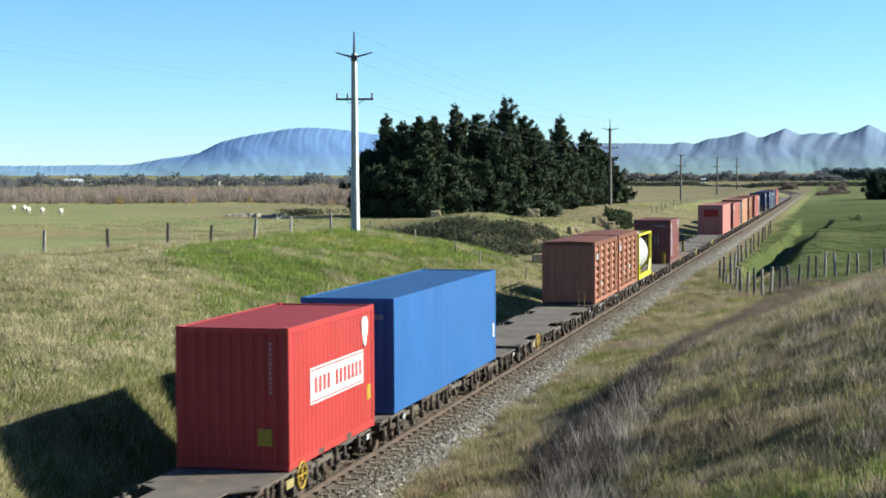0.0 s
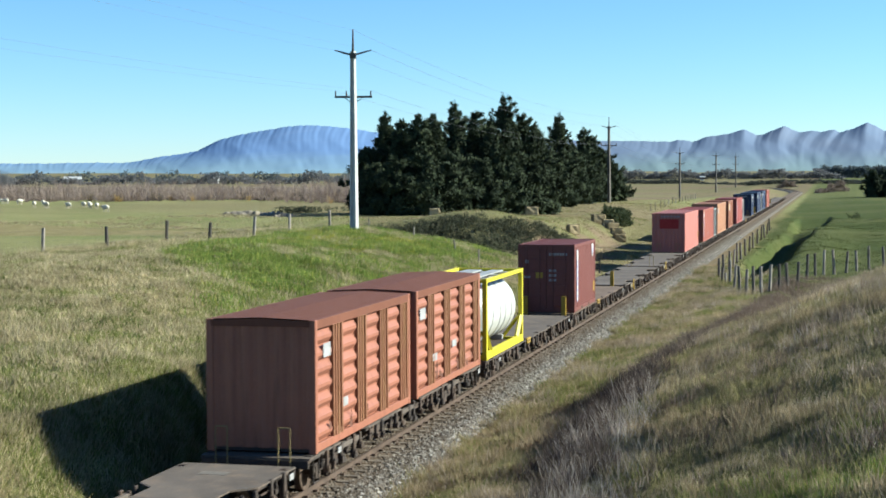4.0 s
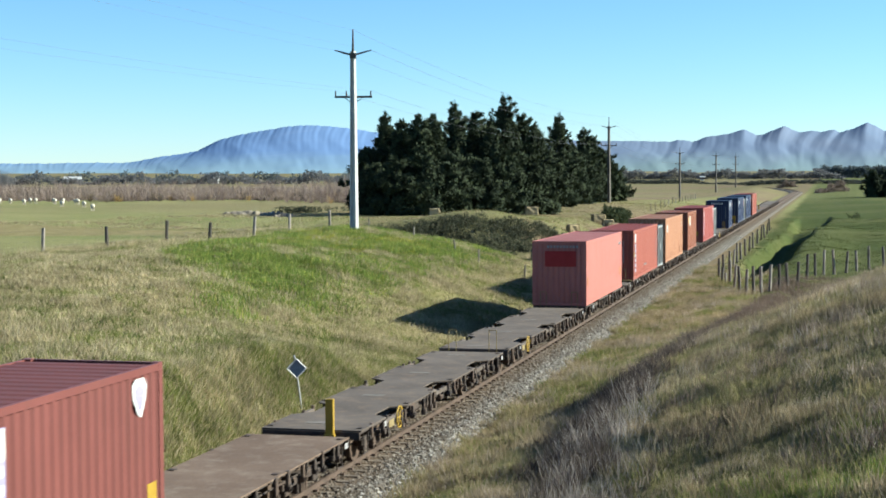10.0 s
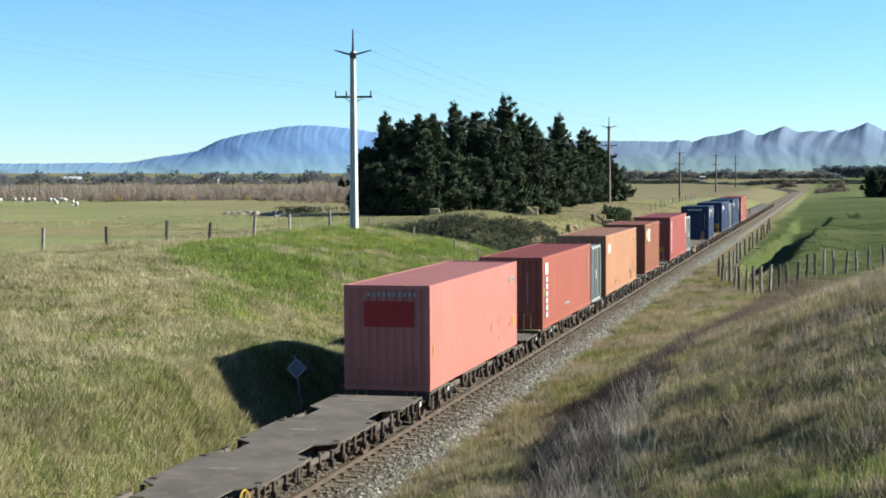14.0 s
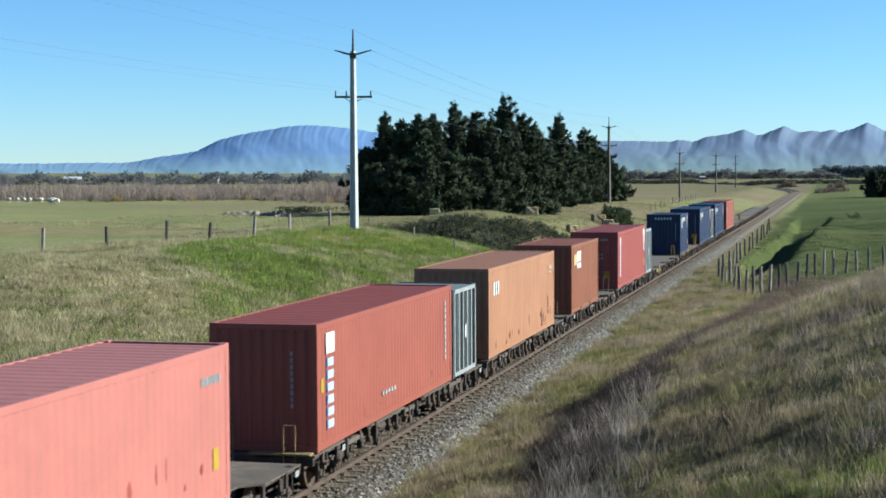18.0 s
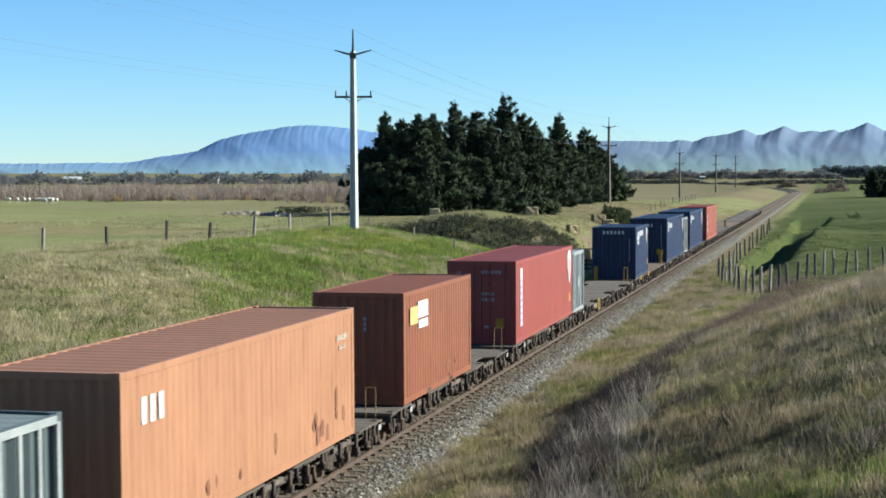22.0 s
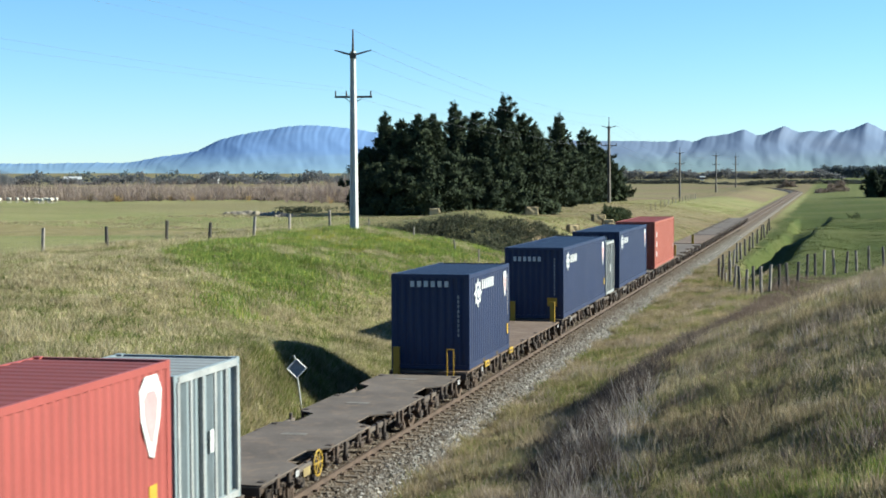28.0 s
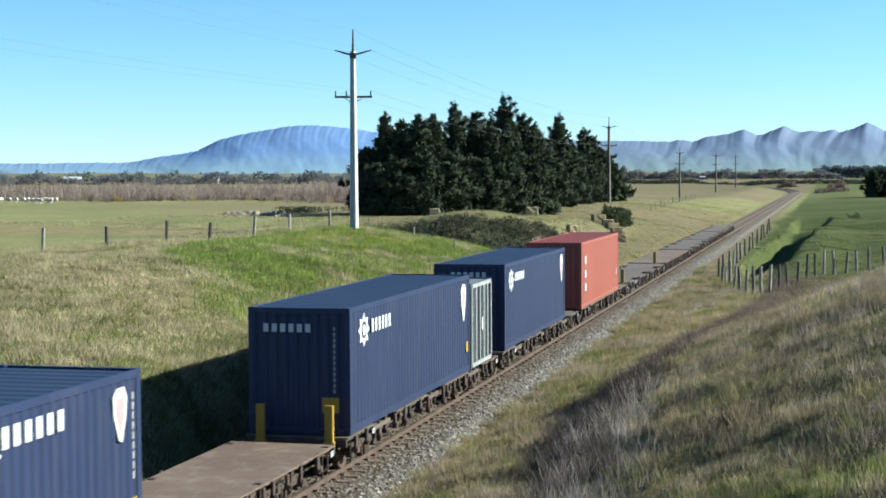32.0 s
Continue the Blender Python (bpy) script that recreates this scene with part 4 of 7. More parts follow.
# painted marks
M_DKRED = surface("dark_red_panel", (0.33, 0.02, 0.02), (0.38, 0.03, 0.03), 2, 30, 0.6, 0, 0.05, 0.002)
M_MIDBLUE = surface("blue_panel", (0.06, 0.13, 0.33), (0.08, 0.16, 0.38), 2, 30, 0.6, 0, 0.05, 0.002)
M_FADEDWHITE = surface("faded_white_lettering", (0.55, 0.43, 0.34), (0.64, 0.52, 0.42), 4, 30, 0.7, 0, 0.05, 0.002)
M_FADEDYELLOW = surface("faded_yellow_mark", (0.50, 0.34, 0.12), (0.58, 0.42, 0.18), 4, 30, 0.7, 0, 0.05, 0.002)
M_PALEBLUE = surface("pale_blue_lettering", (0.42, 0.47, 0.58), (0.52, 0.56, 0.66), 2, 30, 0.6, 0, 0.05, 0.002)
M_PINKISH = surface("faded_red_mark", (0.55, 0.25, 0.25), (0.62, 0.33, 0.33), 2, 30, 0.6, 0, 0.05, 0.002)


def shield(c, y, z, w, h, mat, edge=None):
    """A small kite-shaped mark on the lit side."""
    for k, (mt, sc, x) in enumerate(((mat, 1.0, 1.2255), (edge, 0.62, 1.2295))):
        if not mt:
            continue
        bm = bmesh.new()
        pts = [(-0.5, 0.35), (-0.25, 0.5), (0.3, 0.5), (0.5, 0.3), (0.42, -0.05), (0.12, -0.5), (-0.1, -0.45), (-0.45, 0.0)]
        a = [bm.verts.new((x, y + p * w * sc, z + q * h * sc)) for p, q in pts]
        d = [bm.verts.new((x - 0.01, y + p * w * sc, z + q * h * sc)) for p, q in pts]
        bm.faces.new(a)
        for i in range(len(pts)):
            bm.faces.new((a[i], d[i], d[(i + 1) % 8], a[(i + 1) % 8]))
        bmesh.ops.recalc_face_normals(bm, faces=bm.faces)
        part("emblem", bm, mt, c, "plain kite-shaped emblem")


def burst(c, y, z, r, mat, core):
    """A round emblem with a ragged, rayed edge and a dark ring in it."""
    for rr, mt, x, rays in ((r, mat, 1.2255, 0.34), (0.52 * r, core, 1.2285, 0.0), (0.32 * r, mat, 1.2315, 0.0)):
        bm = bmesh.new()
        n = 16
        pts = [(y + rr * (1 - rays * (k % 2)) * math.cos(2 * math.pi * k / n) * (1.15 if rays else 1), z + rr * (1 - rays * (k % 2)) * math.sin(2 * math.pi * k / n)) for k in range(n)]
        a = [bm.verts.new((x, p, q)) for p, q in pts]
        d = [bm.verts.new((x - 0.012, p, q)) for p, q in pts]
        bm.faces.new(a)
        for i in range(n):
            bm.faces.new((a[i], d[i], d[(i + 1) % n], a[(i + 1) % n]))
        bmesh.ops.recalc_face_normals(bm, faces=bm.faces)
        part("emblem", bm, mt, c, "round rayed emblem")


def side_patch(c, y0, y1, z0, z1, mat, label=""):
    return mark(c, "patch", mat, [(1.2135, 1.2215, y0, y1, z0, z1)], label)


def end_patch(c, x0, x1, z0, z1, mat, label=""):
    return mark(c, "patch", mat, [(x0, x1, 0.0075, 0.0135, z0, z1)], label)


def end_column(c, x, z0, z1, n, mat, w=0.05):
    q = (z1 - z0) / n
    return mark(c, "lettering", mat, [(x, x + w, 0.006, 0.017, z0 + k * q, z0 + (k + 0.7) * q) for k in range(n)], "upright column of small marks")


side_patch(r, 1.35, 5.15, 1.15, 1.92, M_WHITE, "white side panel")
q0 = (5.0 - 1.5) / 12
mark(r, "lettering", M_DKRED, [(1.2225, 1.2265, 1.6 + k * q0, 1.6 + (k + 0.62) * q0, 1.36, 1.70) for k in range(12) if k != 4], "dark red lettering bars")
mark(r, "stripe", M_DKRED, [(1.2225, 1.2255, 1.4, 5.1, 1.85, 1.88), (1.2225, 1.2255, 1.4, 5.1, 1.19, 1.22)])
shield(r, 5.3, 2.32, 0.5, 0.7, M_WHITE)
end_column(r, 0.80, 1.55, 2.62, 11, M_PINKISH, 0.045)
end_patch(r, 0.55, 0.85, 0.5, 0.85, M_YELLOW)
side_patch(r, 5.45, 5.75, 0.7, 1.05, M_YELLOW)
side_patch(b, 11.75, 11.95, 0.75, 1.2, M_WHITE)
end_letters(b, 0.35, 0.95, 2.35, 2.48, 8, M_GREYMARK)
end_column(m, -0.9, 2.1, 2.3, 1, M_GREYMARK, 0.14)
for zz in (2.42, 1.72, 1.52, 1.32):
    end_row = mark(m, "lettering", M_GREYMARK, [(0.12 + k * 0.115, 0.2 + k * 0.115, -0.004, 0.009, zz, zz + 0.11) for k in range(7 if zz > 2 else 3)])
mark(m, "placard", M_YELLOW, [(-0.45, -0.15, -0.004, 0.009, 1.45, 1.7)])
mark(m, "placard", M_GREYMARK, [(-0.95, -0.7, -0.004, 0.009, 1.45, 1.55)])
M_LILAC = surface("faded_lilac_panel", (0.30, 0.27, 0.42), (0.38, 0.35, 0.50), 2, 30, 0.6, 0, 0.05, 0.002)


def upright_panel(c, y0, y1, z0, z1, n, back):
    """A white block above a column of white bars on a coloured strip."""
    side_patch(c, y0, y1, z0, z1, back, "upright faded blue strip")
    zs = z1 - 0.2 * (z1 - z0)
    q = (zs - z0) / n
    mark(c, "lettering", M_WHITE, [(1.222, 1.2265, y0 + 0.01, y1 - 0.01, zs, z1 - 0.02)] + [(1.222, 1.2265, y0 + 0.06, y1 - 0.06, z0 + (k + 0.15) * q, z0 + (k + 0.72) * q) for k in range(n)], "white block and lettering bars")


upright_panel(m, 0.62, 0.98, 0.42, 2.62, 7, M_LILAC)
shield(m, 5.15, 2.42, 0.55, 0.62, M_WHITE, M_LILAC)
side_patch(m, 5.4, 5.75, 0.55, 1.0, M_YELLOW)
end_letters(p, -0.55, 0.9, 2.58, 2.70, 10, M_GREYMARK)
end_patch(p, -0.65, 0.75, 1.75, 2.45, M_DKRED, "dark red square panel")
side_patch(p, 11.4, 11.65, 0.7, 1.1, M_YELLOW)
side_patch(p, 0.35, 0.45, 0.9, 1.25, M_YELLOW)
side_letters(p, 10.9, 11.8, 2.25, 2.4, 8, M_GREYMARK)
side_patch(c, 0.62, 1.22, 2.05, 2.5, M_WHITE)
mark(c, "lettering", M_PALEBLUE, [(1.2135, 1.2265, 0.72, 1.12, 0.42 + k * 0.27, 0.60 + k * 0.27) for k in range(6)], "pale blue lettering bars")
mark(c, "lettering", M_MIDBLUE, [(1.2135, 1.2225, 0.66, 0.72, 0.40 + k * 0.27, 0.62 + k * 0.27) for k in range(6)], "blue shade beside the lettering")
side_patch(c, 0.25, 0.45, 1.25, 1.55, M_YELLOW)
end_column(c, 0.62, 0.95, 2.2, 9, M_GREYMARK)
side_letters(c, 5.0, 6.3, 0.55, 0.65, 5, M_GREYMARK)
side_column(c, 11.35, 11.5, 0.7, 2.4, 9, M_GREYMARK)
side_letters(y, 0.75, 1.75, 1.98, 2.42, 3)
M_RUB = surface("rusty_rub_mark", (0.20, 0.085, 0.05), (0.26, 0.12, 0.07), 3, 20, 0.9, 0, 0.1, 0.002)
scuffs(y, 3, 9, 5.5, 11.6, 0.3, 1.0, M_RUB, 0.2)
scuffs(y, 4, 5, 1.0, 9.0, 0.25, 0.6, M_RUB, 0.12)
scuffs(p, 5, 6, 3.0, 11.0, 0.4, 1.2, P["crimson"], 0.12)
scuffs(n, 6, 6, 0.6, 7.0, 0.2, 0.6, M_RUB, 0.13)
scuffs(c, 7, 5, 2.0, 11.0, 0.3, 0.9, M_RUB, 0.1)
side_letters(y, 10.9, 11.7, 2.24, 2.37, 8, M_FADEDWHITE, "faded white lettering bars", 0.5)
side_letters(y, 11.1, 11.55, 2.04, 2.14, 4, M_FADEDWHITE, "faded white lettering bars", 0.5)
side_patch(n, 0.65, 1.42, 2.0, 2.46, M_FADEDYELLOW, "faded yellow mark")
side_patch(n, 1.45, 2.5, 2.12, 2.56, M_WHITE, "white mark")
side_patch(n, 1.5, 2.5, 1.84, 2.06, M_WHITE, "white mark")
mark(n, "lettering", M_FADEDWHITE, [(1.2135, 1.2255, 1.5 + 0.25 * k, 1.66 + 0.25 * k, 2.2, 2.48) for k in range(4)], "faded orange-white bars")
end_column(n, 0.15, 1.9, 2.3, 3, M_GREYMARK, 0.07)
upright_panel(m2, 0.78, 1.18, 0.55, 2.6, 7, M_LILAC)
mark(m2, "lettering", M_GREYMARK, [(-0.88, -0.74, -0.004, 0.009, 1.45 + 0.19 * k, 1.58 + 0.19 * k) for k in range(6)], "upright column of faded lettering bars")
mark(m2, "placard", M_GREYMARK, [(-0.55, -0.35, -0.004, 0.009, 0.55, 0.75), (0.1, 0.25, -0.004, 0.009, 0.55, 0.65)])
shield(m2, 11.4, 2.05, 0.85, 1.35, M_WHITE, M_PINKISH)
for zz in (2.45, 1.7, 1.5):
    mark(m2, "lettering", M_GREYMARK, [(0.0 + k * 0.12, 0.08 + k * 0.12, -0.004, 0.009, zz, zz + 0.11) for k in range(6 if zz > 2 else 4)])
mark(m2, "placard", M_YELLOW, [(0.5, 0.82, -0.004, 0.009, 0.55, 0.9)])
side_patch(m2, 11.3, 11.6, 0.6, 0.95, M_YELLOW)
end_letters(k1, -0.62, 0.66, 2.5, 2.68, 6)
burst(k1, 1.2, 2.25, 0.46, M_WHITE, P["navy"])
side_letters(k1, 1.75, 3.6, 2.32, 2.62, 6)
shield(k1, 5.3, 2.25, 0.5, 0.85, M_WHITE, M_PINKISH)
side_patch(k1, 5.62, 5.85, 0.55, 0.9, M_YELLOW)
end_column(k1, 0.85, 1.0, 2.3, 9, M_GREYMARK)
side_column(k1, 5.72, 5.78, 1.2, 2.6, 9, M_GREYMARK)
end_letters(q, -0.85, 0.36, 2.33, 2.52, 6)
end_column(q, 0.82, 0.95, 2.5, 12, M_GREYMARK)
end_patch(q, 0.55, 0.95, 0.5, 0.85, M_YELLOW)
burst(q, 1.1, 2.3, 0.40, M_WHITE, P["navy"])
side_letters(q, 1.75, 3.5, 2.18, 2.5, 6)
shield(q, 11.35, 2.1, 0.62, 1.1, M_WHITE, M_PINKISH)
side_patch(q, 11.7, 11.95, 0.6, 0.9, M_YELLOW)
burst(u, 1.1, 2.3, 0.40, M_WHITE, P["navy"])
side_letters(u, 1.75, 3.5, 2.22, 2.5, 6)
shield(u, 11.35, 2.1, 0.62, 1.1, M_WHITE, M_PINKISH)
end_letters(u, -0.62, 0.66, 2.45, 2.62, 6)
side_column(v, 0.95, 1.35, 0.7, 2.5, 3, gap=0.45)
side_patch(v, 11.3, 11.6, 0.8, 1.1, M_GREYMARK)
M_PALE_POST = surface("pale_grey_post_paint", (0.27, 0.28, 0.28), (0.37, 0.375, 0.37), 1.5, 26, 0.65, 0, 0.1, 0.003, (0.3, 0.28, 0.25), 0.5, True, gloss=0.06)
for gcont in (g1, g2, g3):
    for k in range(6):
        yy = 0.10 + 0.54 * k
        part("side_post", boxes((1.17, 1.245, yy, yy + 0.10, 0.12, 2.47), bevel=0.01), M_PALE_POST, gcont, "pale painted side post")
    for zz in (0.03, 2.44):
        part("side_rail", boxes((1.18, 1.24, 0.17, 2.82, zz, zz + 0.12), bevel=0.008), M_PALE_POST, gcont, "pale painted rail")
    side_patch(gcont, 1.55, 1.85, 1.05, 1.45, M_WHITE)

# ---------------- lineside: poles, fences, trees ----------------
M_CONC = surface("pole_concrete", (0.50, 0.49, 0.47), (0.60, 0.59, 0.565), 1.0, 30, 0.85, 0, 0.2, 0.004, (0.3, 0.29, 0.27), 0.3, True)
M_POST = surface("weathered_post", (0.17, 0.145, 0.12), (0.29, 0.255, 0.215), 2.0, 40, 0.9, 0, 0.4, 0.008, vary=0.65)
M_ARM = surface("crossarm_timber", (0.07, 0.065, 0.06), (0.12, 0.11, 0.10), 2.0, 30, 0.85, 0, 0.2, 0.004)
M_WIRE = surface("wire_metal", (0.10, 0.10, 0.11), (0.15, 0.15, 0.16), 2.0, 30, 0.8, 0.0, 0.0)
M_INS = surface("brown_insulator", (0.06, 0.035, 0.03), (0.09, 0.05, 0.04), 4.0, 30, 0.35, 0, 0.0)


def gz(x, y):
    return float(ground_z(x, y))


POLES = [(-17.6, -48.0), (-20.45, 105.3), (-23.4, 256.3), (-29.3, 443.5), (-25.9, 537.1), (-26.0, 650.5)]
ARM_Z, TOP_Z = 9.3, 12.2
TIPS = [(-1.25, TOP_Z + 0.32), (1.25, TOP_Z + 0.32), (0.0, TOP_Z + 1.72), (-1.2, ARM_Z + 0.42), (1.2, ARM_Z + 0.42)]


M_POLEWOOD = surface("grey_pole_timber", (0.13, 0.115, 0.10), (0.19, 0.17, 0.15), 1.0, 30, 0.9, 0, 0.3, 0.006)


def power_pole(x, y):
    o = empty("power_pole", x, y, gz(x, y), 13.8 if y < 200 else 8)
    tagged(o, "tall pale concrete power pole with two sets of arms" if y < 200 else "weathered timber power pole with two sets of arms", "power pole", "power poles across the fields")
    bm = bmesh.new()
    sec = [(-0.265, -0.18), (-0.135, -0.18), (-0.135, -0.10), (0.135, -0.10), (0.135, -0.18), (0.265, -0.18), (0.265, 0.18), (0.135, 0.18), (0.135, 0.10), (-0.135, 0.10), (-0.135, 0.18), (-0.265, 0.18)]
    ca, sa = math.cos(radians(-34)), math.sin(radians(-34))
    sec = [(p * ca - q * sa, p * sa + q * ca) for p, q in sec]
    lo = [bm.verts.new((p, q, -0.6)) for p, q in sec]
    hi = [bm.verts.new((p * 0.62, q * 0.62, TOP_Z + 0.25)) for p, q in sec]
    for k in range(12):
        bm.faces.new((lo[k], lo[(k + 1) % 12], hi[(k + 1) % 12], hi[k]))
    bm.faces.new(hi)
    part("pole", bm, M_CONC if y < 200 else M_POLEWOOD, o)
    part("collar", boxes((-0.22, 0.22, -0.2, 0.2, TOP_Z - 0.25, TOP_Z + 0.12), bevel=0.03), M_ARM, o)
    for sx in (-1, 1):
        bm = bmesh.new()
        rod(bm, (sx * 0.12, 0, TOP_Z), (sx * 1.27, 0, TOP_Z + 0.32), 0.075, 0.04, 6)
        part("top_arm", bm, M_INS, o)
    bm = bmesh.new()
    rod(bm, (0, 0, TOP_Z), (0, 0, TOP_Z + 0.9), 0.10, 0.07, 8)
    part("spike", bm, M_ARM, o)
    bm = bmesh.new()
    rod(bm, (0, 0, TOP_Z + 0.9), (0, 0, TOP_Z + 1.75), 0.065, 0.045, 8)
    part("insulator", bm, M_INS, o)
    part("crossarm", boxes((-1.3, 1.3, 0.17, 0.29, ARM_Z - 0.06, ARM_Z + 0.08), bevel=0.01), M_ARM, o)
    for sx in (-1, 1):
        part("brace", rods(((sx * 0.62, 0.23, ARM_Z - 0.05), (sx * 0.1, 0.2, ARM_Z - 0.42)), r=0.022), M_ARM, o)
    for x0 in (-1.24, -0.5, 1.2):
        bm = bmesh.new()
        rod(bm, (x0, 0.23, ARM_Z + 0.07), (x0, 0.23, ARM_Z + 0.42), 0.055, 0.045, 8)
        part("insulator", bm, M_INS, o)
    return o


for x, y in POLES[1:]:
    power_pole(x, y)


def cable(a, b, sag, r):
    cu = bpy.data.curves.new("overhead_wire", "CURVE")
    cu.dimensions, cu.bevel_depth, cu.bevel_resolution = "3D", r, 1
    sp = cu.splines.new("POLY")
    n = 24
    sp.points.add(n)
    for k in range(n + 1):
        t = k / n
        sp.points[k].co = (*(Vector(a).lerp(Vector(b), t) - Vector((0, 0, sag * 4 * t * (1 - t)))), 1)
    cu.materials.append(M_WIRE)
    return tagged(new("overhead_wire", cu), "thin grey overhead power wire", "wire", "overhead wires")


for (xa, ya), (xb, yb) in zip(POLES, POLES[1:]):
    for dx, dz in TIPS:
        za = gz(xa, ya) if ya > 0 else 4.5
        cable((xa + dx * 0.97, ya + dx * 0.24, za + dz), (xb + dx * 0.97, yb + dx * 0.24, gz(xb, yb) + dz), 1.3, 0.0034 if yb < 200 else 0.007)


def tube(name, pts, r, mat, parent, n=3):
    """One unbroken thin wire through the points."""
    v, f = [], []
    for p in pts:
        v += [(p[0] + r * math.cos(6.2832 * k / n), p[1], p[2] + r * math.sin(6.2832 * k / n)) for k in range(n)]
    for i in range(len(pts) - 1):
        f += [(i * n + k, i * n + (k + 1) % n, (i + 1) * n + (k + 1) % n, (i + 1) * n + k) for k in range(n)]
    return mesh_ob(name, v, f, mat, parent)


def fence(name, pts, h, r, label, wires=4, lean=4.0, seed=1):
    """Posts at the given places with wires between them."""
    rnd = random.Random(seed)
    f = new(name)
    tagged(f, label, "fence")
    tops = []
    for k, (x, y) in enumerate(pts):
        z = gz(x, y)
        hh = h * rnd.uniform(0.9, 1.1)
        tilt = Euler((radians(rnd.uniform(-lean, lean)), radians(rnd.uniform(-lean, lean)), 0)).to_matrix()
        top = Vector((x, y, z)) + tilt @ Vector((0, 0, hh))
        bm = bmesh.new()
        rod(bm, (x, y, z - 0.3), top, r * rnd.uniform(0.9, 1.15), r * 0.85, 7)
        part("post", bm, M_POST, f)
        tops.append((Vector((x, y, z)), top))
    for k in range(wires):
        t = 0.25 + 0.68 * k / max(1, wires - 1)
        tube("wire", [a.lerp(b, t) for a, b in tops], 0.0028, M_WIRE, f)
    return f


fence("paddock_fence", [(-34.5, 64), (-31.6, 72.5), (-29.98, 78.4), (-28.6, 83.5), (-27.63, 89.57), (-26.88, 94.67), (-25.0, 97.6), (-23.96, 101.7), (-22.6, 106.5)],
      1.3, 0.115, "old grey wooden paddock fence with sagging wires", 4, 10.0, 4)
fence("crossing_fence", [(-20.6, 109.5), (-16.2, 105.5), (-12.2, 101.0), (-9.9, 97.6), (-6.9, 97.2)], 0.85, 0.06, "short run of small dark posts by the crossing", 2, 12.0, 6)
fence("boundary_fence", [(4.35, 200), (4.4, 190), (4.5, 181), (4.5, 172), (4.45, 164), (4.4, 156), (4.4, 149), (4.4, 142), (4.35, 136), (4.35, 130.5), (4.35, 125), (4.35, 120), (4.3, 115), (4.3, 109.7), (4.75, 106), (5.15, 103), (5.6, 100.5), (6.0, 98.4), (6.5, 95.5), (7.0, 93.0), (7.5, 91.5), (7.95, 90.8), (8.4, 91), (8.9, 92.5), (9.3, 95), (9.8, 98), (10.3, 101), (10.8, 103.3), (11.3, 104.2), (12.0, 104.9), (12.7, 105.3), (13.4, 106.4), (14.2, 107.6), (15.2, 108.6), (16.5, 109.5)],
      1.5, 0.1, "close-set weathered wooden boundary fence posts with wires", 5, 5.0, 9)
fence("far_fence", [(-13.5 - 0.25 * k, 228 + 9 * k) for k in range(14)], 1.1, 0.07, "distant line of thin wooden fence posts", 2, 4.0, 5)

# diamond lineside sign
sg = empty("lineside_sign", -3.22, 43.6, gz(-3.22, 43.6) - 0.03, 24)
tagged(sg, "white diamond-shaped lineside board on a thin leaning post", "sign")
bm = bmesh.new()
rod(bm, (0.06, 0, -0.4), (-0.20, 0, 1.62), 0.03, 0.03, 8)
part("post", bm, M_GALV, sg)
bm = bmesh.new()
vs = [bm.verts.new((-0.14 + 0.28 * math.cos(a), yy, 1.24 + 0.28 * math.sin(a))) for yy in (-0.05, -0.035) for a in (0, math.pi / 2, math.pi, 3 * math.pi / 2)]
bm.faces.new(vs[:4])
bm.faces.new(vs[4:][::-1])
for k in range(4):
    bm.faces.new((vs[k], vs[4 + k], vs[4 + (k + 1) % 4], vs[(k + 1) % 4]))
bmesh.ops.recalc_face_normals(bm, faces=bm.faces)
bd = part("board", bm, surface("board_back", (0.30, 0.31, 0.33), (0.38, 0.39, 0.41), 3, 30, 0.6, 0.3, 0.1, 0.002), sg, "grey diamond board")
bm = bmesh.new()
for a in (0, math.pi / 2, math.pi, 3 * math.pi / 2):
    p0, p1 = [(-0.14 + 0.28 * math.cos(q), -0.058, 1.24 + 0.28 * math.sin(q)) for q in (a, a + math.pi / 2)]
    rod(bm, p0, p1, 0.018, n=4)
part("rim", bm, M_WHITE, sg, "white painted rim")

# ---------------- vegetation ----------------


def leaf_material(name, stops, rough=0.9, thin=0.4, patch=0.0):
    m, nt, b = material(name)
    g = nt.nodes.new("ShaderNodeNewGeometry")
    r = ramp_node(nt, g.outputs["Random Per Island"], stops)
    co = nt.nodes.new("ShaderNodeTexCoord").outputs["Object"]
    n = noise_node(nt, 0.35, 3, 0.6, co)
    v = ramp_node(nt, n.outputs[0], [(0.3, (0.75,) * 3), (0.7, (1.2,) * 3)])
    col = mix_node(nt, 1.0, r.outputs[0], v.outputs[0], "MULTIPLY")
    if patch:
        n2 = noise_node(nt, 1.3, 3, 0.6, co)
        v2 = ramp_node(nt, n2.outputs[0], [(0.34, (1 - patch,) * 3), (0.66, (1 + patch,) * 3)])
        col = mix_node(nt, 1.0, col, v2.outputs[0], "MULTIPLY")
    col = mix_node(nt, 1.0, col, (TONE,) * 3, "MULTIPLY")
    link(nt, col, b.inputs["Base Color"])
    b.inputs["Roughness"].default_value = rough
    b.inputs["Specular IOR Level"].default_value = 0.15
    if thin:
        tr = nt.nodes.new("ShaderNodeBsdfTranslucent")
        link(nt, col, tr.inputs["Color"])
        mx = nt.nodes.new("ShaderNodeMixShader")
        mx.inputs[0].default_value = thin
        link(nt, b.outputs[0], mx.inputs[1])
        link(nt, tr.outputs[0], mx.inputs[2])
        link(nt, mx.outputs[0], nt.nodes["Material Output"].inputs[0])
    return m


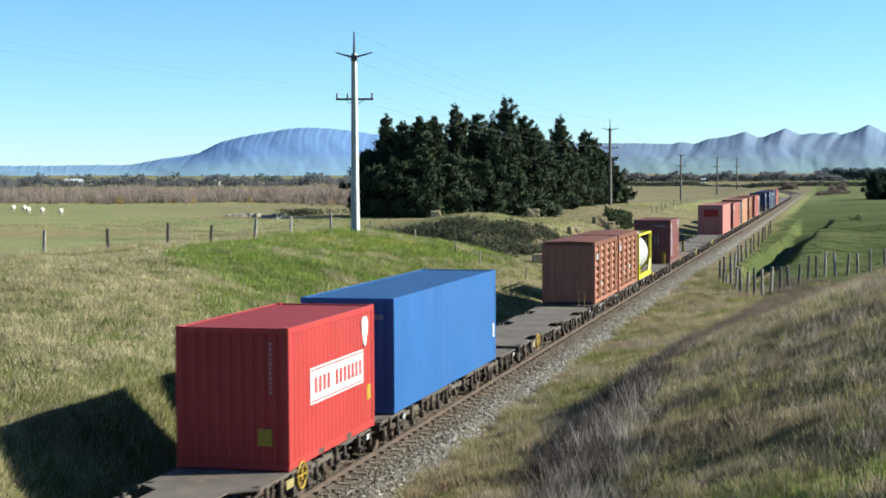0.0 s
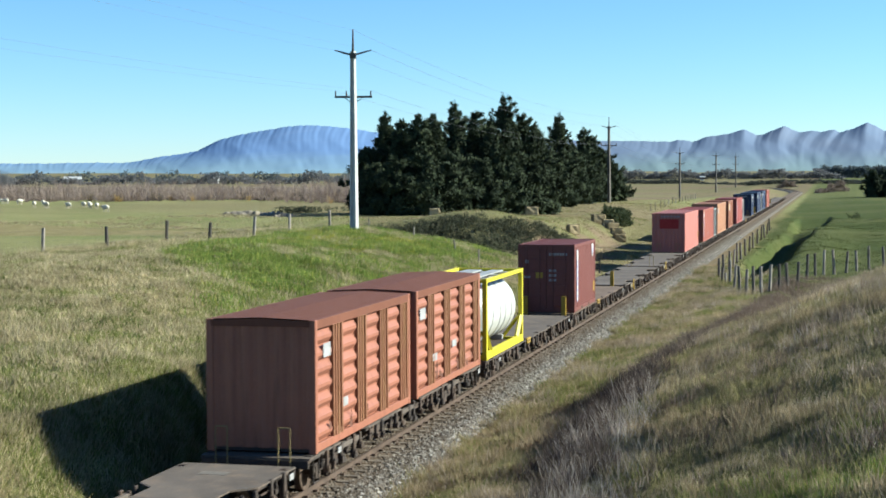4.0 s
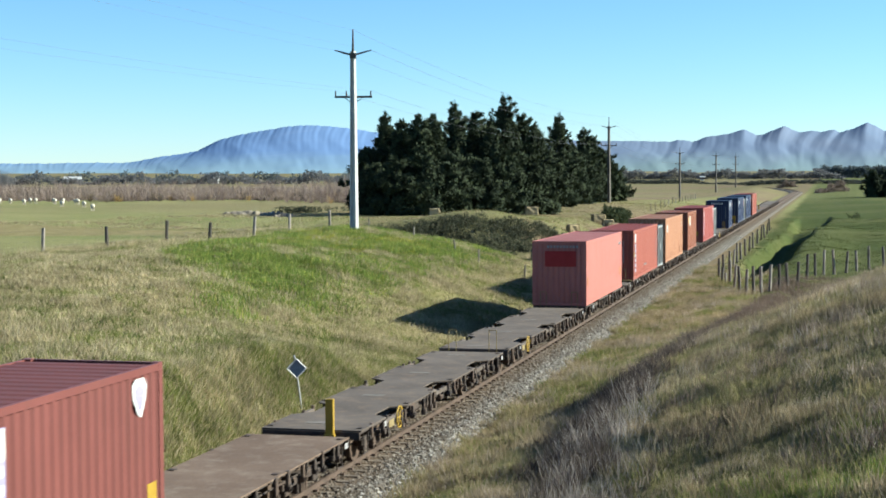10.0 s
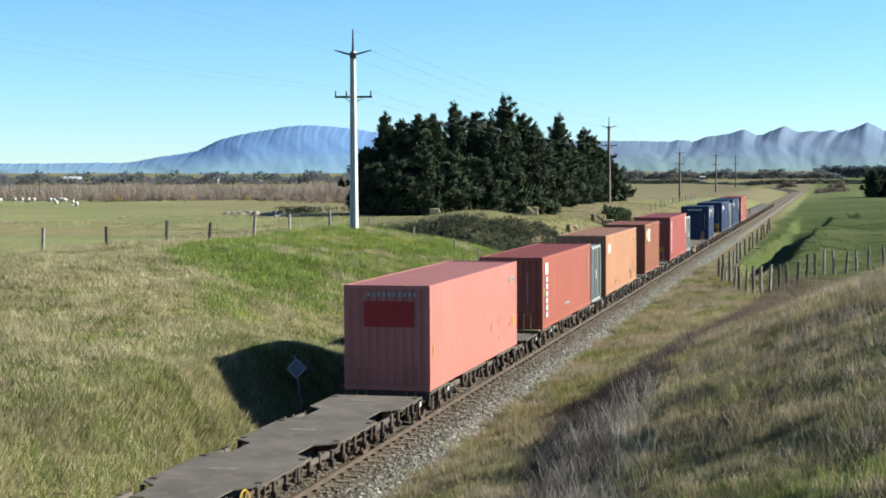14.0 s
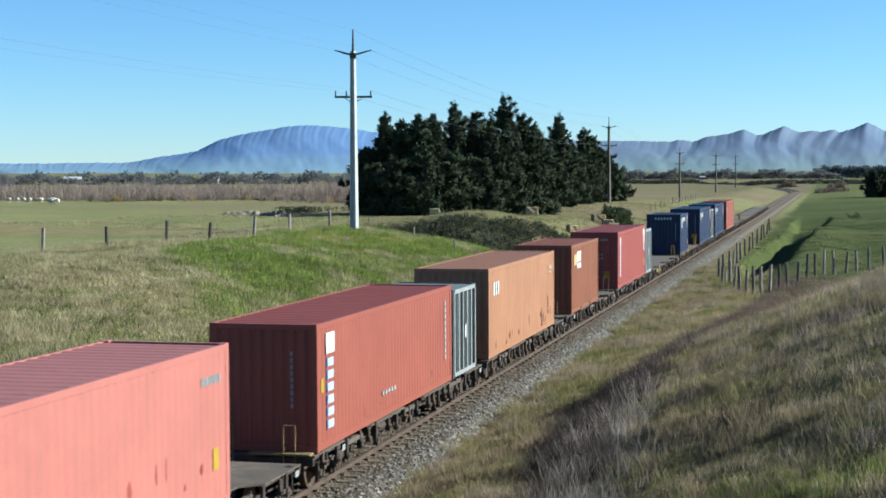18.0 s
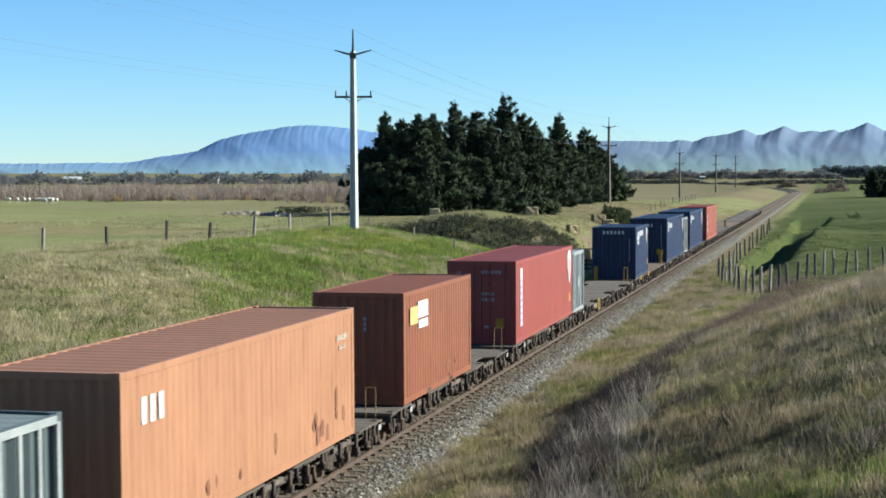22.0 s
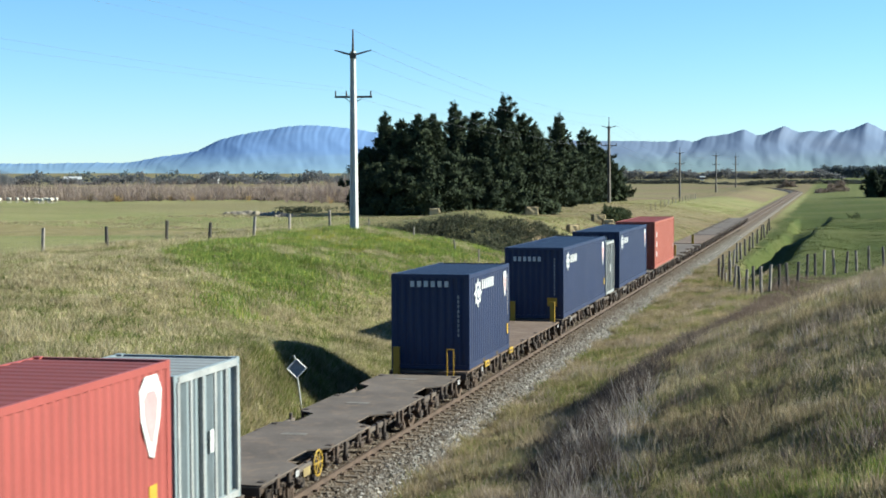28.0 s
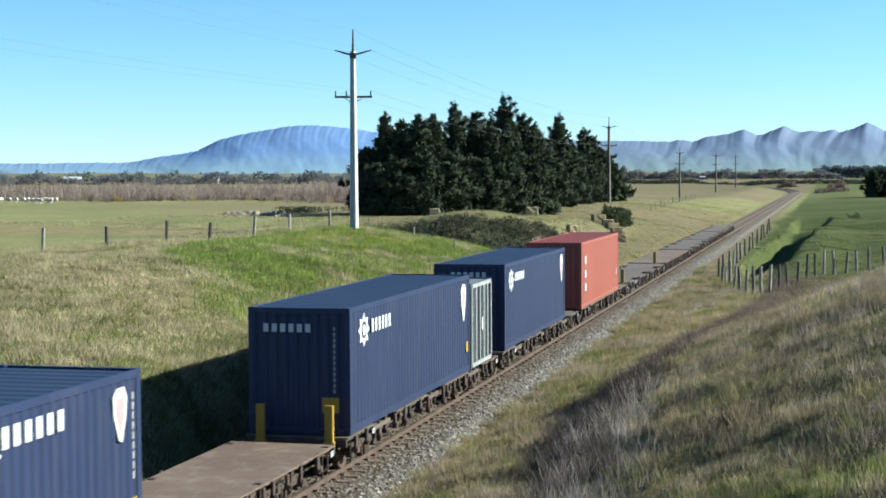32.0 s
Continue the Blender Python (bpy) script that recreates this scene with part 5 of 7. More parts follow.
def tri_mesh(name, v, mat):
    """One mesh of loose triangles from an array (n, 3, 3)."""
    n = len(v)
    me = bpy.data.meshes.new(name)
    me.vertices.add(3 * n)
    me.vertices.foreach_set("co", v.reshape(-1).astype(np.float32))
    me.loops.add(3 * n)
    me.loops.foreach_set("vertex_index", np.arange(3 * n, dtype=np.int32))
    me.polygons.add(n)
    me.polygons.foreach_set("loop_start", np.arange(0, 3 * n, 3, dtype=np.int32))
    me.update(calc_edges=True)
    me.materials.append(mat)
    return me


RS = np.random.RandomState(5)


def blades(name, label, cat, mat, x, y, h, w, lean, tufts=1, spread=0.06, tall=None):
    """Grass: slender triangles rooted in the ground, in tufts."""
    x, y = np.repeat(x, tufts), np.repeat(y, tufts)
    n = len(x)
    x, y = x + RS.normal(0, spread, n), y + RS.normal(0, spread, n)
    z = ground_z(x, y) - 0.03
    a, ang = RS.uniform(0, 6.283, n), RS.uniform(0, 6.283, n)
    hh, ww = RS.uniform(h[0], h[1], n), RS.uniform(w[0], w[1], n)
    if tall:
        hh = hh * tall(x, y)
    ll = hh * RS.uniform(0.1, lean, n)
    dx, dy = np.cos(a) * ww / 2, np.sin(a) * ww / 2
    v = np.empty((n, 3, 3))
    v[:, 0] = np.stack([x - dx, y - dy, z], 1)
    v[:, 1] = np.stack([x + dx, y + dy, z], 1)
    v[:, 2] = np.stack([x + np.cos(ang) * ll, y + np.sin(ang) * ll, z + hh], 1)
    return tagged(new(name, tri_mesh(name, v, mat)), label, cat, kind="stuff")


def pick(n, x0, x1, y0, y1, dens):
    x, y = RS.uniform(x0, x1, n), RS.uniform(y0, y1, n)
    keep = RS.uniform(0, 1, n) < dens(x, y)
    return x[keep], y[keep]


M_STRAW = leaf_material("straw_blades", [(0.0, (0.31, 0.25, 0.14)), (0.35, (0.45, 0.375, 0.22)), (0.75, (0.60, 0.51, 0.325)), (1.0, (0.41, 0.375, 0.18))], patch=0.28)
M_GREEN = leaf_material("green_blades", [(0.0, (0.13, 0.155, 0.036)), (0.4, (0.19, 0.215, 0.058)), (0.75, (0.26, 0.27, 0.088)), (1.0, (0.36, 0.315, 0.135))], patch=0.25)
M_OLIVE = leaf_material("olive_brown_blades", [(0.0, (0.213, 0.164, 0.094)), (0.35, (0.314, 0.246, 0.143)), (0.75, (0.431, 0.347, 0.213)), (1.0, (0.650, 0.538, 0.364))], thin=0.5, patch=0.3)
M_LUSH = leaf_material("lush_blades", [(0.0, (0.13, 0.20, 0.036)), (0.5, (0.215, 0.285, 0.06)), (0.88, (0.30, 0.35, 0.085)), (1.0, (0.52, 0.46, 0.08))], patch=0.25)
M_FLOWER = leaf_material("flowering_weed", [(0.0, (0.22, 0.25, 0.05)), (0.5, (0.33, 0.33, 0.06)), (1.0, (0.60, 0.52, 0.06))], patch=0.2)
M_WEED = leaf_material("dead_weed_stalks", [(0.0, (0.055, 0.042, 0.036)), (0.5, (0.098, 0.077, 0.065)), (0.88, (0.16, 0.13, 0.11)), (1.0, (0.42, 0.36, 0.31))])
M_BROWN = leaf_material("brown_weed_stalks", [(0.0, (0.10, 0.073, 0.057)), (0.5, (0.165, 0.122, 0.097)), (1.0, (0.28, 0.225, 0.183))], thin=0.5, patch=0.25)


def patchy(x, y, s, seed, lo=-0.3, hi=0.6):
    return sm(lo, hi, wave(x, y, s, seed) + 0.5 * wave(x, y, s * 0.3, seed + 1))


# the camera's bank: thin dry grass over green, dead weeds on the steep face
def lumpy(x, y):
    """Height of the tussocks against the hollows between them."""
    return 0.45 + 0.95 * patchy(x, y, 0.55, 32, -0.5, 0.8)


def corner_green(x, y):
    """A fresh green patch near the camera, with ragged edges."""
    d = np.hypot((x - 11.3) / 1.9, (y - 26.0) / 2.6) + 0.35 * wave(x, y, 0.6, 33)
    return 0.8 * (1 - sm(0.4, 1.1, d))


def up_bank(x, y):
    return sm(1.6, 3.2, x - toe_x(y))


def in_view(x, y):
    """The part of the bank on the camera's forward side."""
    return (x < 12.6 + 0.036 * y) * 1.0


M_FADED = leaf_material("faded_stem_blades", [(0.0, (0.220, 0.171, 0.127)), (0.4, (0.330, 0.264, 0.198)), (0.8, (0.462, 0.385, 0.303)), (1.0, (0.638, 0.550, 0.462))], thin=0.5, patch=0.3)
M_DARKGREEN = leaf_material("dark_green_blades", [(0.0, (0.153, 0.147, 0.054)), (0.5, (0.254, 0.236, 0.100)), (1.0, (0.413, 0.354, 0.183))], thin=0.5, patch=0.25)


def near_more(y):
    return np.interp(y, [13, 26, 45, 70, 99], [1.0, 0.9, 0.5, 0.32, 0.25])


x, y = pick(110000, 4.5, 16, 13, 60, lambda x, y: in_view(x, y) * up_bank(x, y) * near_more(y))
blades("bank_thatch", "short dull green thatch on the bank", "grass", M_DARKGREEN, x, y, (0.04, 0.15), (0.012, 0.024), 1.2, 5, 0.06)
x, y = pick(60000, 4.5, 16, 55, 100, lambda x, y: in_view(x, y) * up_bank(x, y) * near_more(y))
blades("bank_thatch_far", "short dull green thatch on the bank", "grass", M_DARKGREEN, x, y, (0.05, 0.18), (0.02, 0.045), 1.2, 5, 0.09)
x, y = pick(130000, 4.5, 16, 13, 99, lambda x, y: in_view(x, y) * up_bank(x, y) * (0.2 + 0.8 * patchy(x, y, 0.8, 31, -0.4, 0.5)) * (1 - 0.5 * corner_green(x, y)) * near_more(y))
blades("dry_grass", "thin dry olive-brown winter grass on the bank", "grass", M_OLIVE, x, y, (0.09, 0.26), (0.009, 0.02), 0.8, 8, 0.07, lumpy)
x, y = pick(120000, 4.5, 16, 13, 99, lambda x, y: in_view(x, y) * up_bank(x, y) * np.maximum(0.06 + 0.75 * patchy(x, y, 0.9, 35, -0.1, 0.6), 0.8 * corner_green(x, y)) * near_more(y))
blades("green_grass", "short green grass between the dry tufts", "grass", M_GREEN, x, y, (0.06, 0.2), (0.009, 0.02), 0.8, 6, 0.06, lumpy)
x, y = pick(22000, 8.5, 14, 17, 34, lambda x, y: corner_green(x, y))
blades("fresh_grass", "fresh green grass patch on the bank", "grass", M_LUSH, x, y, (0.06, 0.2), (0.01, 0.02), 0.8, 6, 0.06, lumpy)
x, y = pick(3400, 5.5, 16, 15, 99, lambda x, y: in_view(x, y) * up_bank(x, y) * patchy(x, y, 1.1, 36, -0.1, 0.6) * (1 - 0.6 * corner_green(x, y)))
blades("bank_tussocks", "faded brown tussocks standing on the bank", "grass", M_FADED, x, y, (0.16, 0.42), (0.008, 0.018), 0.9, 34, 0.13)
x, y = pick(2600, 5.5, 16, 15, 99, lambda x, y: in_view(x, y) * up_bank(x, y) * patchy(x, y, 0.9, 39, 0.0, 0.7))
blades("green_bank_tussocks", "dark green leafy tussocks on the bank", "grass", M_DARKGREEN, x, y, (0.12, 0.34), (0.012, 0.026), 1.0, 34, 0.14)
x, y = pick(34000, 5.5, 16, 13, 99, lambda x, y: in_view(x, y) * sm(1.6, 3.0, x - toe_x(y)) * patchy(x, y, 0.7, 37, -0.1, 0.7) * (1 - 0.7 * corner_green(x, y)))
blades("straw_wisps", "bleached straw wisps standing above the bank's grass", "grass", M_STRAW, x, y, (0.15, 0.40), (0.006, 0.011), 0.7, 3, 0.1)


def ragged(x, y):
    return 0.5 * wave(x, y, 0.9, 95) + 0.3 * wave(x, y, 0.4, 96)


x, y = pick(44000, 4, 10.5, 16, 72, lambda x, y: sm(-0.1, 0.6, x - toe_x(y) + ragged(x, y)) * (1 - sm(1.6, 2.5, x - toe_x(y) + ragged(x, y))) * (0.55 + 0.45 * patchy(x, y, 0.8, 41)) * (1 - sm(52, 66, y)) * np.interp(y, [16, 29, 36], [0.3, 0.5, 1.0]))
blades("dead_weeds", "dark thicket of dead weed stalks on the steep bank", "weeds", M_WEED, x, y, (0.15, 0.55), (0.010, 0.022), 1.0, 5, 0.09)
x, y = pick(60000, 4.5, 16, 26, 101, lambda x, y: in_view(x, y) * sm(0.1, 1.0, x - toe_x(y) + ragged(x, y)) * np.maximum(sm(40, 70, y) * (0.25 + 0.75 * patchy(x, y, 1.2, 43)) * (1 - 0.75 * sm(4.0, 6.5, x - toe_x(y))), 0.25 * patchy(x, y, 0.8, 44, 0.0, 0.7) * sm(2.0, 3.0, x - toe_x(y))))
blades("brown_weeds", "low brown dead weeds on the crest of the bank", "weeds", M_BROWN, x, y, (0.15, 0.46), (0.010, 0.022), 0.9, 5, 0.1)
x, y = pick(11000, 4, 11, 16, 42, lambda x, y: sm(0.3, 1.2, x - toe_x(y)) * (1 - sm(2.0, 3.2, x - toe_x(y))) * (0.1 + 0.9 * patchy(x, y, 0.6, 41, 0.0, 0.6)) * (1 - 0.85 * sm(30, 42, y)))
blades("pale_stalks", "tall bleached dead stalks", "weeds", leaf_material("pale_stalk", [(0.0, (0.30, 0.26, 0.235)), (0.7, (0.46, 0.41, 0.37)), (1.0, (0.66, 0.6, 0.53))]), x, y, (0.35, 0.95), (0.007, 0.014), 0.9, 3, 0.1)


def tussocks(name, label, mat, n, x0, x1, y0, y1, dens, h, w, count, spread):
    x, y = pick(n, x0, x1, y0, y1, dens)
    blades(name, label, "grass", mat, x, y, h, w, 1.1, count, spread, lambda a, b: 0.4 + 0.9 * patchy(a, b, 0.45, 46, -0.5, 0.7))


def on_verge(x, y):
    return sm(1.75, 2.1, x) * (1 - sm(-0.2, 0.5, x - toe_x(y)))


tussocks("verge_grass", "tufted dry grass along the verge", M_OLIVE, 30000, 1.75, 8, 22, 125, lambda x, y: on_verge(x, y) * (0.35 + 0.65 * patchy(x, y, 0.9, 45)) * (1 - 0.7 * patchy(x, y, 1.1, 48, 0.0, 0.7) * sm(40, 52, y)), (0.08, 0.34), (0.010, 0.024), 11, 0.12)
tussocks("verge_green", "green tufts along the verge", M_GREEN, 42000, 1.75, 8, 22, 125, lambda x, y: on_verge(x, y) * np.maximum(patchy(x, y, 1.1, 48, 0.0, 0.7) * sm(40, 52, y), 0.35 * patchy(x, y, 0.9, 48, 0.2, 0.9)), (0.08, 0.26), (0.012, 0.026), 9, 0.11)


tussocks("verge_clumps", "rank dark green clumps along the ballast's edge", M_DARKGREEN, 9000, 1.75, 8, 22, 120, lambda x, y: on_verge(x, y) * patchy(x, y, 0.8, 97, 0.1, 0.7) * np.interp(x - 1.9, [0, 1.6, 4], [1.0, 0.7, 0.25]), (0.12, 0.4), (0.014, 0.03), 16, 0.16)
tussocks("verge_faded", "faded brown tussocks along the verge", M_FADED, 9000, 1.9, 8, 22, 120, lambda x, y: on_verge(x, y) * patchy(x, y, 0.9, 98, 0.0, 0.6), (0.12, 0.42), (0.010, 0.022), 18, 0.15)


# the bank and paddock edge across the line
off_patch = green_patch


x, y = pick(92000, -31, -2.8, 24, 118, lambda x, y: (0.5 + 0.5 * patchy(x, y, 2.4, 51)) * (1 - 0.85 * off_patch(x, y)) * (1 - 0.7 * sm(27, 31, -x)))
blades("bank_dry_grass", "long dry grass on the far bank of the cutting", "grass", M_STRAW, x, y, (0.08, 0.26), (0.02, 0.045), 1.2, 7, 0.12, lambda a, b: 0.6 + 0.8 * patchy(a, b, 0.9, 52, -0.5, 0.7))
x, y = pick(50000, -31, -2.8, 24, 118, lambda x, y: (0.4 + 0.6 * patchy(x, y, 2.0, 55)) * (1 - 0.7 * sm(27, 31, -x)))
blades("bank_green_grass", "green grass on the far bank of the cutting", "grass", M_GREEN, x, y, (0.06, 0.22), (0.02, 0.045), 1.2, 7, 0.12, lambda a, b: 0.6 + 0.8 * patchy(a, b, 0.9, 54, -0.5, 0.7))
x, y = pick(130000, -27, -6, 44, 122, lambda x, y: off_patch(x, y))
blades("bank_lush_weeds", "bright green leafy weeds flowering yellow", "weeds", M_LUSH, x, y, (0.1, 0.36), (0.025, 0.06), 0.9, 3, 0.1, lambda a, b: 0.5 + 0.8 * patchy(a, b, 0.9, 57, -0.5, 0.7))
x, y = pick(16000, -24, -9, 66, 106, lambda x, y: (1 - sm(0.5, 1.2, np.hypot((x + 17.5) / 5.0, (y - 96) / 9.0) + 0.3 * wave(x, y, 1.5, 59))) * (0.3 + 0.7 * patchy(x, y, 1.0, 60)))
blades("flowering_weeds", "low weeds with yellow flowers on the bank's shoulder", "weeds", M_FLOWER, x, y, (0.1, 0.34), (0.02, 0.05), 0.9, 4, 0.1)
x, y = pick(34000, -7, -2.6, 24, 62, lambda x, y: (1 - sm(4.5, 6.5, -x)) * (0.3 + 0.7 * patchy(x, y, 0.8, 56)))
blades("ditch_straw", "long dry grass on the face beside the line", "grass", M_STRAW, x, y, (0.1, 0.3), (0.014, 0.032), 1.0, 6, 0.1)
x, y = pick(52000, -7, -2.6, 24, 62, lambda x, y: (1 - sm(4.5, 6.5, -x)) * (0.3 + 0.7 * patchy(x, y, 1.5, 58)))
blades("ditch_weeds", "rank green growth beside the line", "weeds", M_GREEN, x, y, (0.08, 0.26), (0.016, 0.036), 1.0, 6, 0.12)


# tussocks that break the bank up: straw, fresh and dark green
def tuft_places(n, seed, lo, hi):
    return pick(n, -28, -2.8, 24, 112, lambda x, y: patchy(x, y, 1.6, seed, lo, hi) * np.interp(y, [24, 60, 112], [1.0, 0.8, 0.5]))


M_DEEP = leaf_material("deep_green_blades", [(0.0, (0.075, 0.105, 0.024)), (0.5, (0.125, 0.155, 0.04)), (1.0, (0.20, 0.22, 0.07))], patch=0.2)
x, y = tuft_places(5200, 81, -0.1, 0.7)
blades("straw_tussocks", "pale straw tussocks on the far bank", "grass", M_STRAW, x, y, (0.15, 0.42), (0.015, 0.035), 1.1, 20, 0.17)
x, y = tuft_places(5200, 83, 0.0, 0.8)
blades("green_tussocks", "green tussocks on the far bank", "grass", M_GREEN, x, y, (0.12, 0.36), (0.018, 0.04), 1.1, 20, 0.18)
x, y = tuft_places(3000, 85, 0.1, 0.9)
blades("dark_tussocks", "dark green leafy tussocks on the far bank", "grass", M_DEEP, x, y, (0.12, 0.34), (0.02, 0.045), 1.1, 20, 0.18)
x, y = pick(9000, -34, -20, 64, 108, lambda x, y: np.exp(-((x - np.interp(y, [64, 78, 90, 98, 106], [-34.0, -29.6, -27.2, -24.6, -22.3])) / 0.9) ** 2))
blades("fence_wisps", "tall dry grass wisps along the paddock fence", "grass", M_STRAW, x, y, (0.25, 0.7), (0.012, 0.025), 0.6, 3, 0.12)
x, y = pick(76000, 3.0, 30, 90, 240, lambda x, y: (0.3 + 0.7 * patchy(x, y, 2.0, 61)) * np.interp(y, [96, 140, 260], [1.0, 0.6, 0.3]))
M_FIELD = leaf_material("grazed_blades", [(0.0, (0.037, 0.052, 0.014)), (0.5, (0.063, 0.079, 0.021)), (1.0, (0.096, 0.106, 0.036))], patch=0.3)
blades("field_grass", "grazed green grass of the field beyond the fence", "grass", M_FIELD, x, y, (0.03, 0.12), (0.03, 0.07), 1.4, 4, 0.15)


def clumps(c, size, n_tri, up=0.25, slim=0.26):
    """Tufts of needles or leaves: triangles around each centre of the array c."""
    m = len(c) * n_tri
    c = np.repeat(c, n_tri, 0)
    s = np.repeat(size, n_tri)[:, None] if np.ndim(size) else size
    d = RS.normal(0, 1, (m, 3))
    d[:, 2] += up
    d /= np.linalg.norm(d, axis=1)[:, None]
    e = np.cross(d, RS.normal(0, 1, (m, 3)))
    e /= np.linalg.norm(e, axis=1)[:, None]
    o = c + RS.normal(0, 0.3, (m, 3)) * s
    return np.stack([o - e * s * slim, o + e * s * slim, o + d * s * RS.uniform(0.7, 1.3, (m, 1))], 1)


def sprays(c, size, out, n_tri):
    """Sprays of needles that lie about their bough like shingles: out points away from the bough's middle."""
    m = len(c) * n_tri
    c, s, n = np.repeat(c, n_tri, 0), np.repeat(size, n_tri)[:, None], np.repeat(out, n_tri, 0)
    n = n / (np.linalg.norm(n, axis=1)[:, None] + 1e-6)
    q = n + RS.normal(0, 0.24, (m, 3))
    q /= np.linalg.norm(q, axis=1)[:, None]
    d = RS.normal(0, 1, (m, 3)) + np.array([0, 0, 0.5])
    d = d - q * (d * q).sum(1)[:, None] + 0.45 * n
    d /= np.linalg.norm(d, axis=1)[:, None]
    e = np.cross(q, d)
    e /= np.linalg.norm(e, axis=1)[:, None]
    o = c + RS.normal(0, 0.3, (m, 3)) * s
    return np.stack([o - e * s * 0.2, o + e * s * 0.2, o + d * s * RS.uniform(0.7, 1.3, (m, 1))], 1)


M_PINE = leaf_material("pine_needles", [(0.0, (0.022, 0.030, 0.018)), (0.5, (0.036, 0.048, 0.025)), (1.0, (0.064, 0.080, 0.036))], 0.9, 0.1)
M_BARK = surface("pine_bark", (0.07, 0.05, 0.04), (0.13, 0.10, 0.08), 2, 20, 0.95, 0, 0.6, 0.02)


def pine(x, y, h, r, seed, thin=1.0):
    """A pine: tapered trunk, whorls of limbs, and boughs of needle tufts that turn up towards their tips."""
    rnd = np.random.RandomState(seed)
    t = empty("pine_tree", x, y, gz(x, y) - 0.1)
    tagged(t, "dense dark green pine with an uneven pointed crown", "tree", "pine grove")
    bm = bmesh.new()
    rod(bm, (0, 0, -0.3), (0, 0, h * 0.55), 0.32, 0.18, 8)
    rod(bm, (0, 0, h * 0.55), (0, 0, h * 0.97), 0.18, 0.04, 6)
    part("trunk", bm, M_BARK, t)
    bm = bmesh.new()
    cs, ss, ns = [], [], []
    n = int((22 + h * 2.6) * thin)
    for k in range(n):
        f = ((k + rnd.uniform(0, 1)) / n) ** 1.1
        z = h * (0.03 + 0.92 * f)
        if f > 0.6:
            z = min(0.96 * h, round(z / 0.95) * 0.95 + rnd.normal(0, 0.07))
        wide = (1 - f) ** 0.72 * (0.55 + 0.45 * min(1.0, f / 0.25))
        reach = r * (0.06 + 1.12 * wide) * rnd.uniform(0.55, 1.2)
        a = k * 2.4 + rnd.uniform(-0.5, 0.5)
        rise = rnd.uniform(0.0, 0.25) + 0.45 * f
        tip = np.array([math.cos(a) * reach, math.sin(a) * reach, z + reach * rise])
        if k % 2 == 0:
            rod(bm, (0, 0, z), tip, 0.06, 0.015, 4)
        boughs = max(2, int(2 + reach * 1.15))
        for q in range(boughs):
            u = 0.3 + 0.7 * (q + rnd.uniform(0.2, 1)) / boughs
            side = rnd.normal(0, 0.26) * u * reach
            c0 = np.array([tip[0] * u - math.sin(a) * side, tip[1] * u + math.cos(a) * side, z + reach * rise * u * u + rnd.normal(0, 0.12)])
            size = (0.62 - 0.38 * f) * rnd.uniform(0.7, 1.2)
            out = np.array([math.cos(a), math.sin(a), 0.55 + 0.9 * f])
            for w in range(16):
                g = rnd.uniform(0, 1)
                off = rnd.normal(0, 0.42, 3) * size * (1.05 - 0.8 * g) * np.array([1, 1, 0.6])
                cs.append(c0 + out * (g - 0.3) * size * 1.1 + off)
                ns.append(off / size * 0.9 + np.array([math.cos(a), math.sin(a), 0.25]) * 1.0)
                ss.append(rnd.uniform(0.32, 0.58) * (1 - 0.35 * f))
    for q in range(int(26 * h)):
        f = rnd.uniform(0.02, 0.86)
        a, g = rnd.uniform(0, 6.283), math.sqrt(rnd.uniform(0, 1))
        g = g * 0.62 * r * (1 - f) ** 0.8
        cs.append(np.array([math.cos(a) * g, math.sin(a) * g, f * h]))
        ns.append(np.array([math.cos(a), math.sin(a), 0.3]))
        ss.append(rnd.uniform(0.5, 0.95))
    for lead in range(3):
        lx, ly, lh = rnd.normal(0, r * 0.24), rnd.normal(0, r * 0.24), h * rnd.uniform(0.74, 0.93)
        for q in range(24):
            dz = rnd.uniform(0, 1)
            ex, ey = rnd.normal(0, 0.38 * dz + 0.04), rnd.normal(0, 0.38 * dz + 0.04)
            cs.append(np.array([lx + ex, ly + ey, lh - 1.9 * dz]))
            ns.append(np.array([ex, ey, 0.15]))
            ss.append(rnd.uniform(0.22, 0.42))
    for q in range(24):
        ex, ey = rnd.normal(0, 0.08), rnd.normal(0, 0.08)
        cs.append(np.array([ex, ey, h * rnd.uniform(0.88, 1.0)]))
        ns.append(np.array([ex, ey, 0.05]))
        ss.append(rnd.uniform(0.2, 0.36))
    tagged(part("limb", bm, M_BARK, t), kind="stuff")
    cr = new("crown", tri_mesh("crown", sprays(np.array(cs), np.array(ss), np.array(ns), 5), M_PINE))
    cr.parent = t
    return t


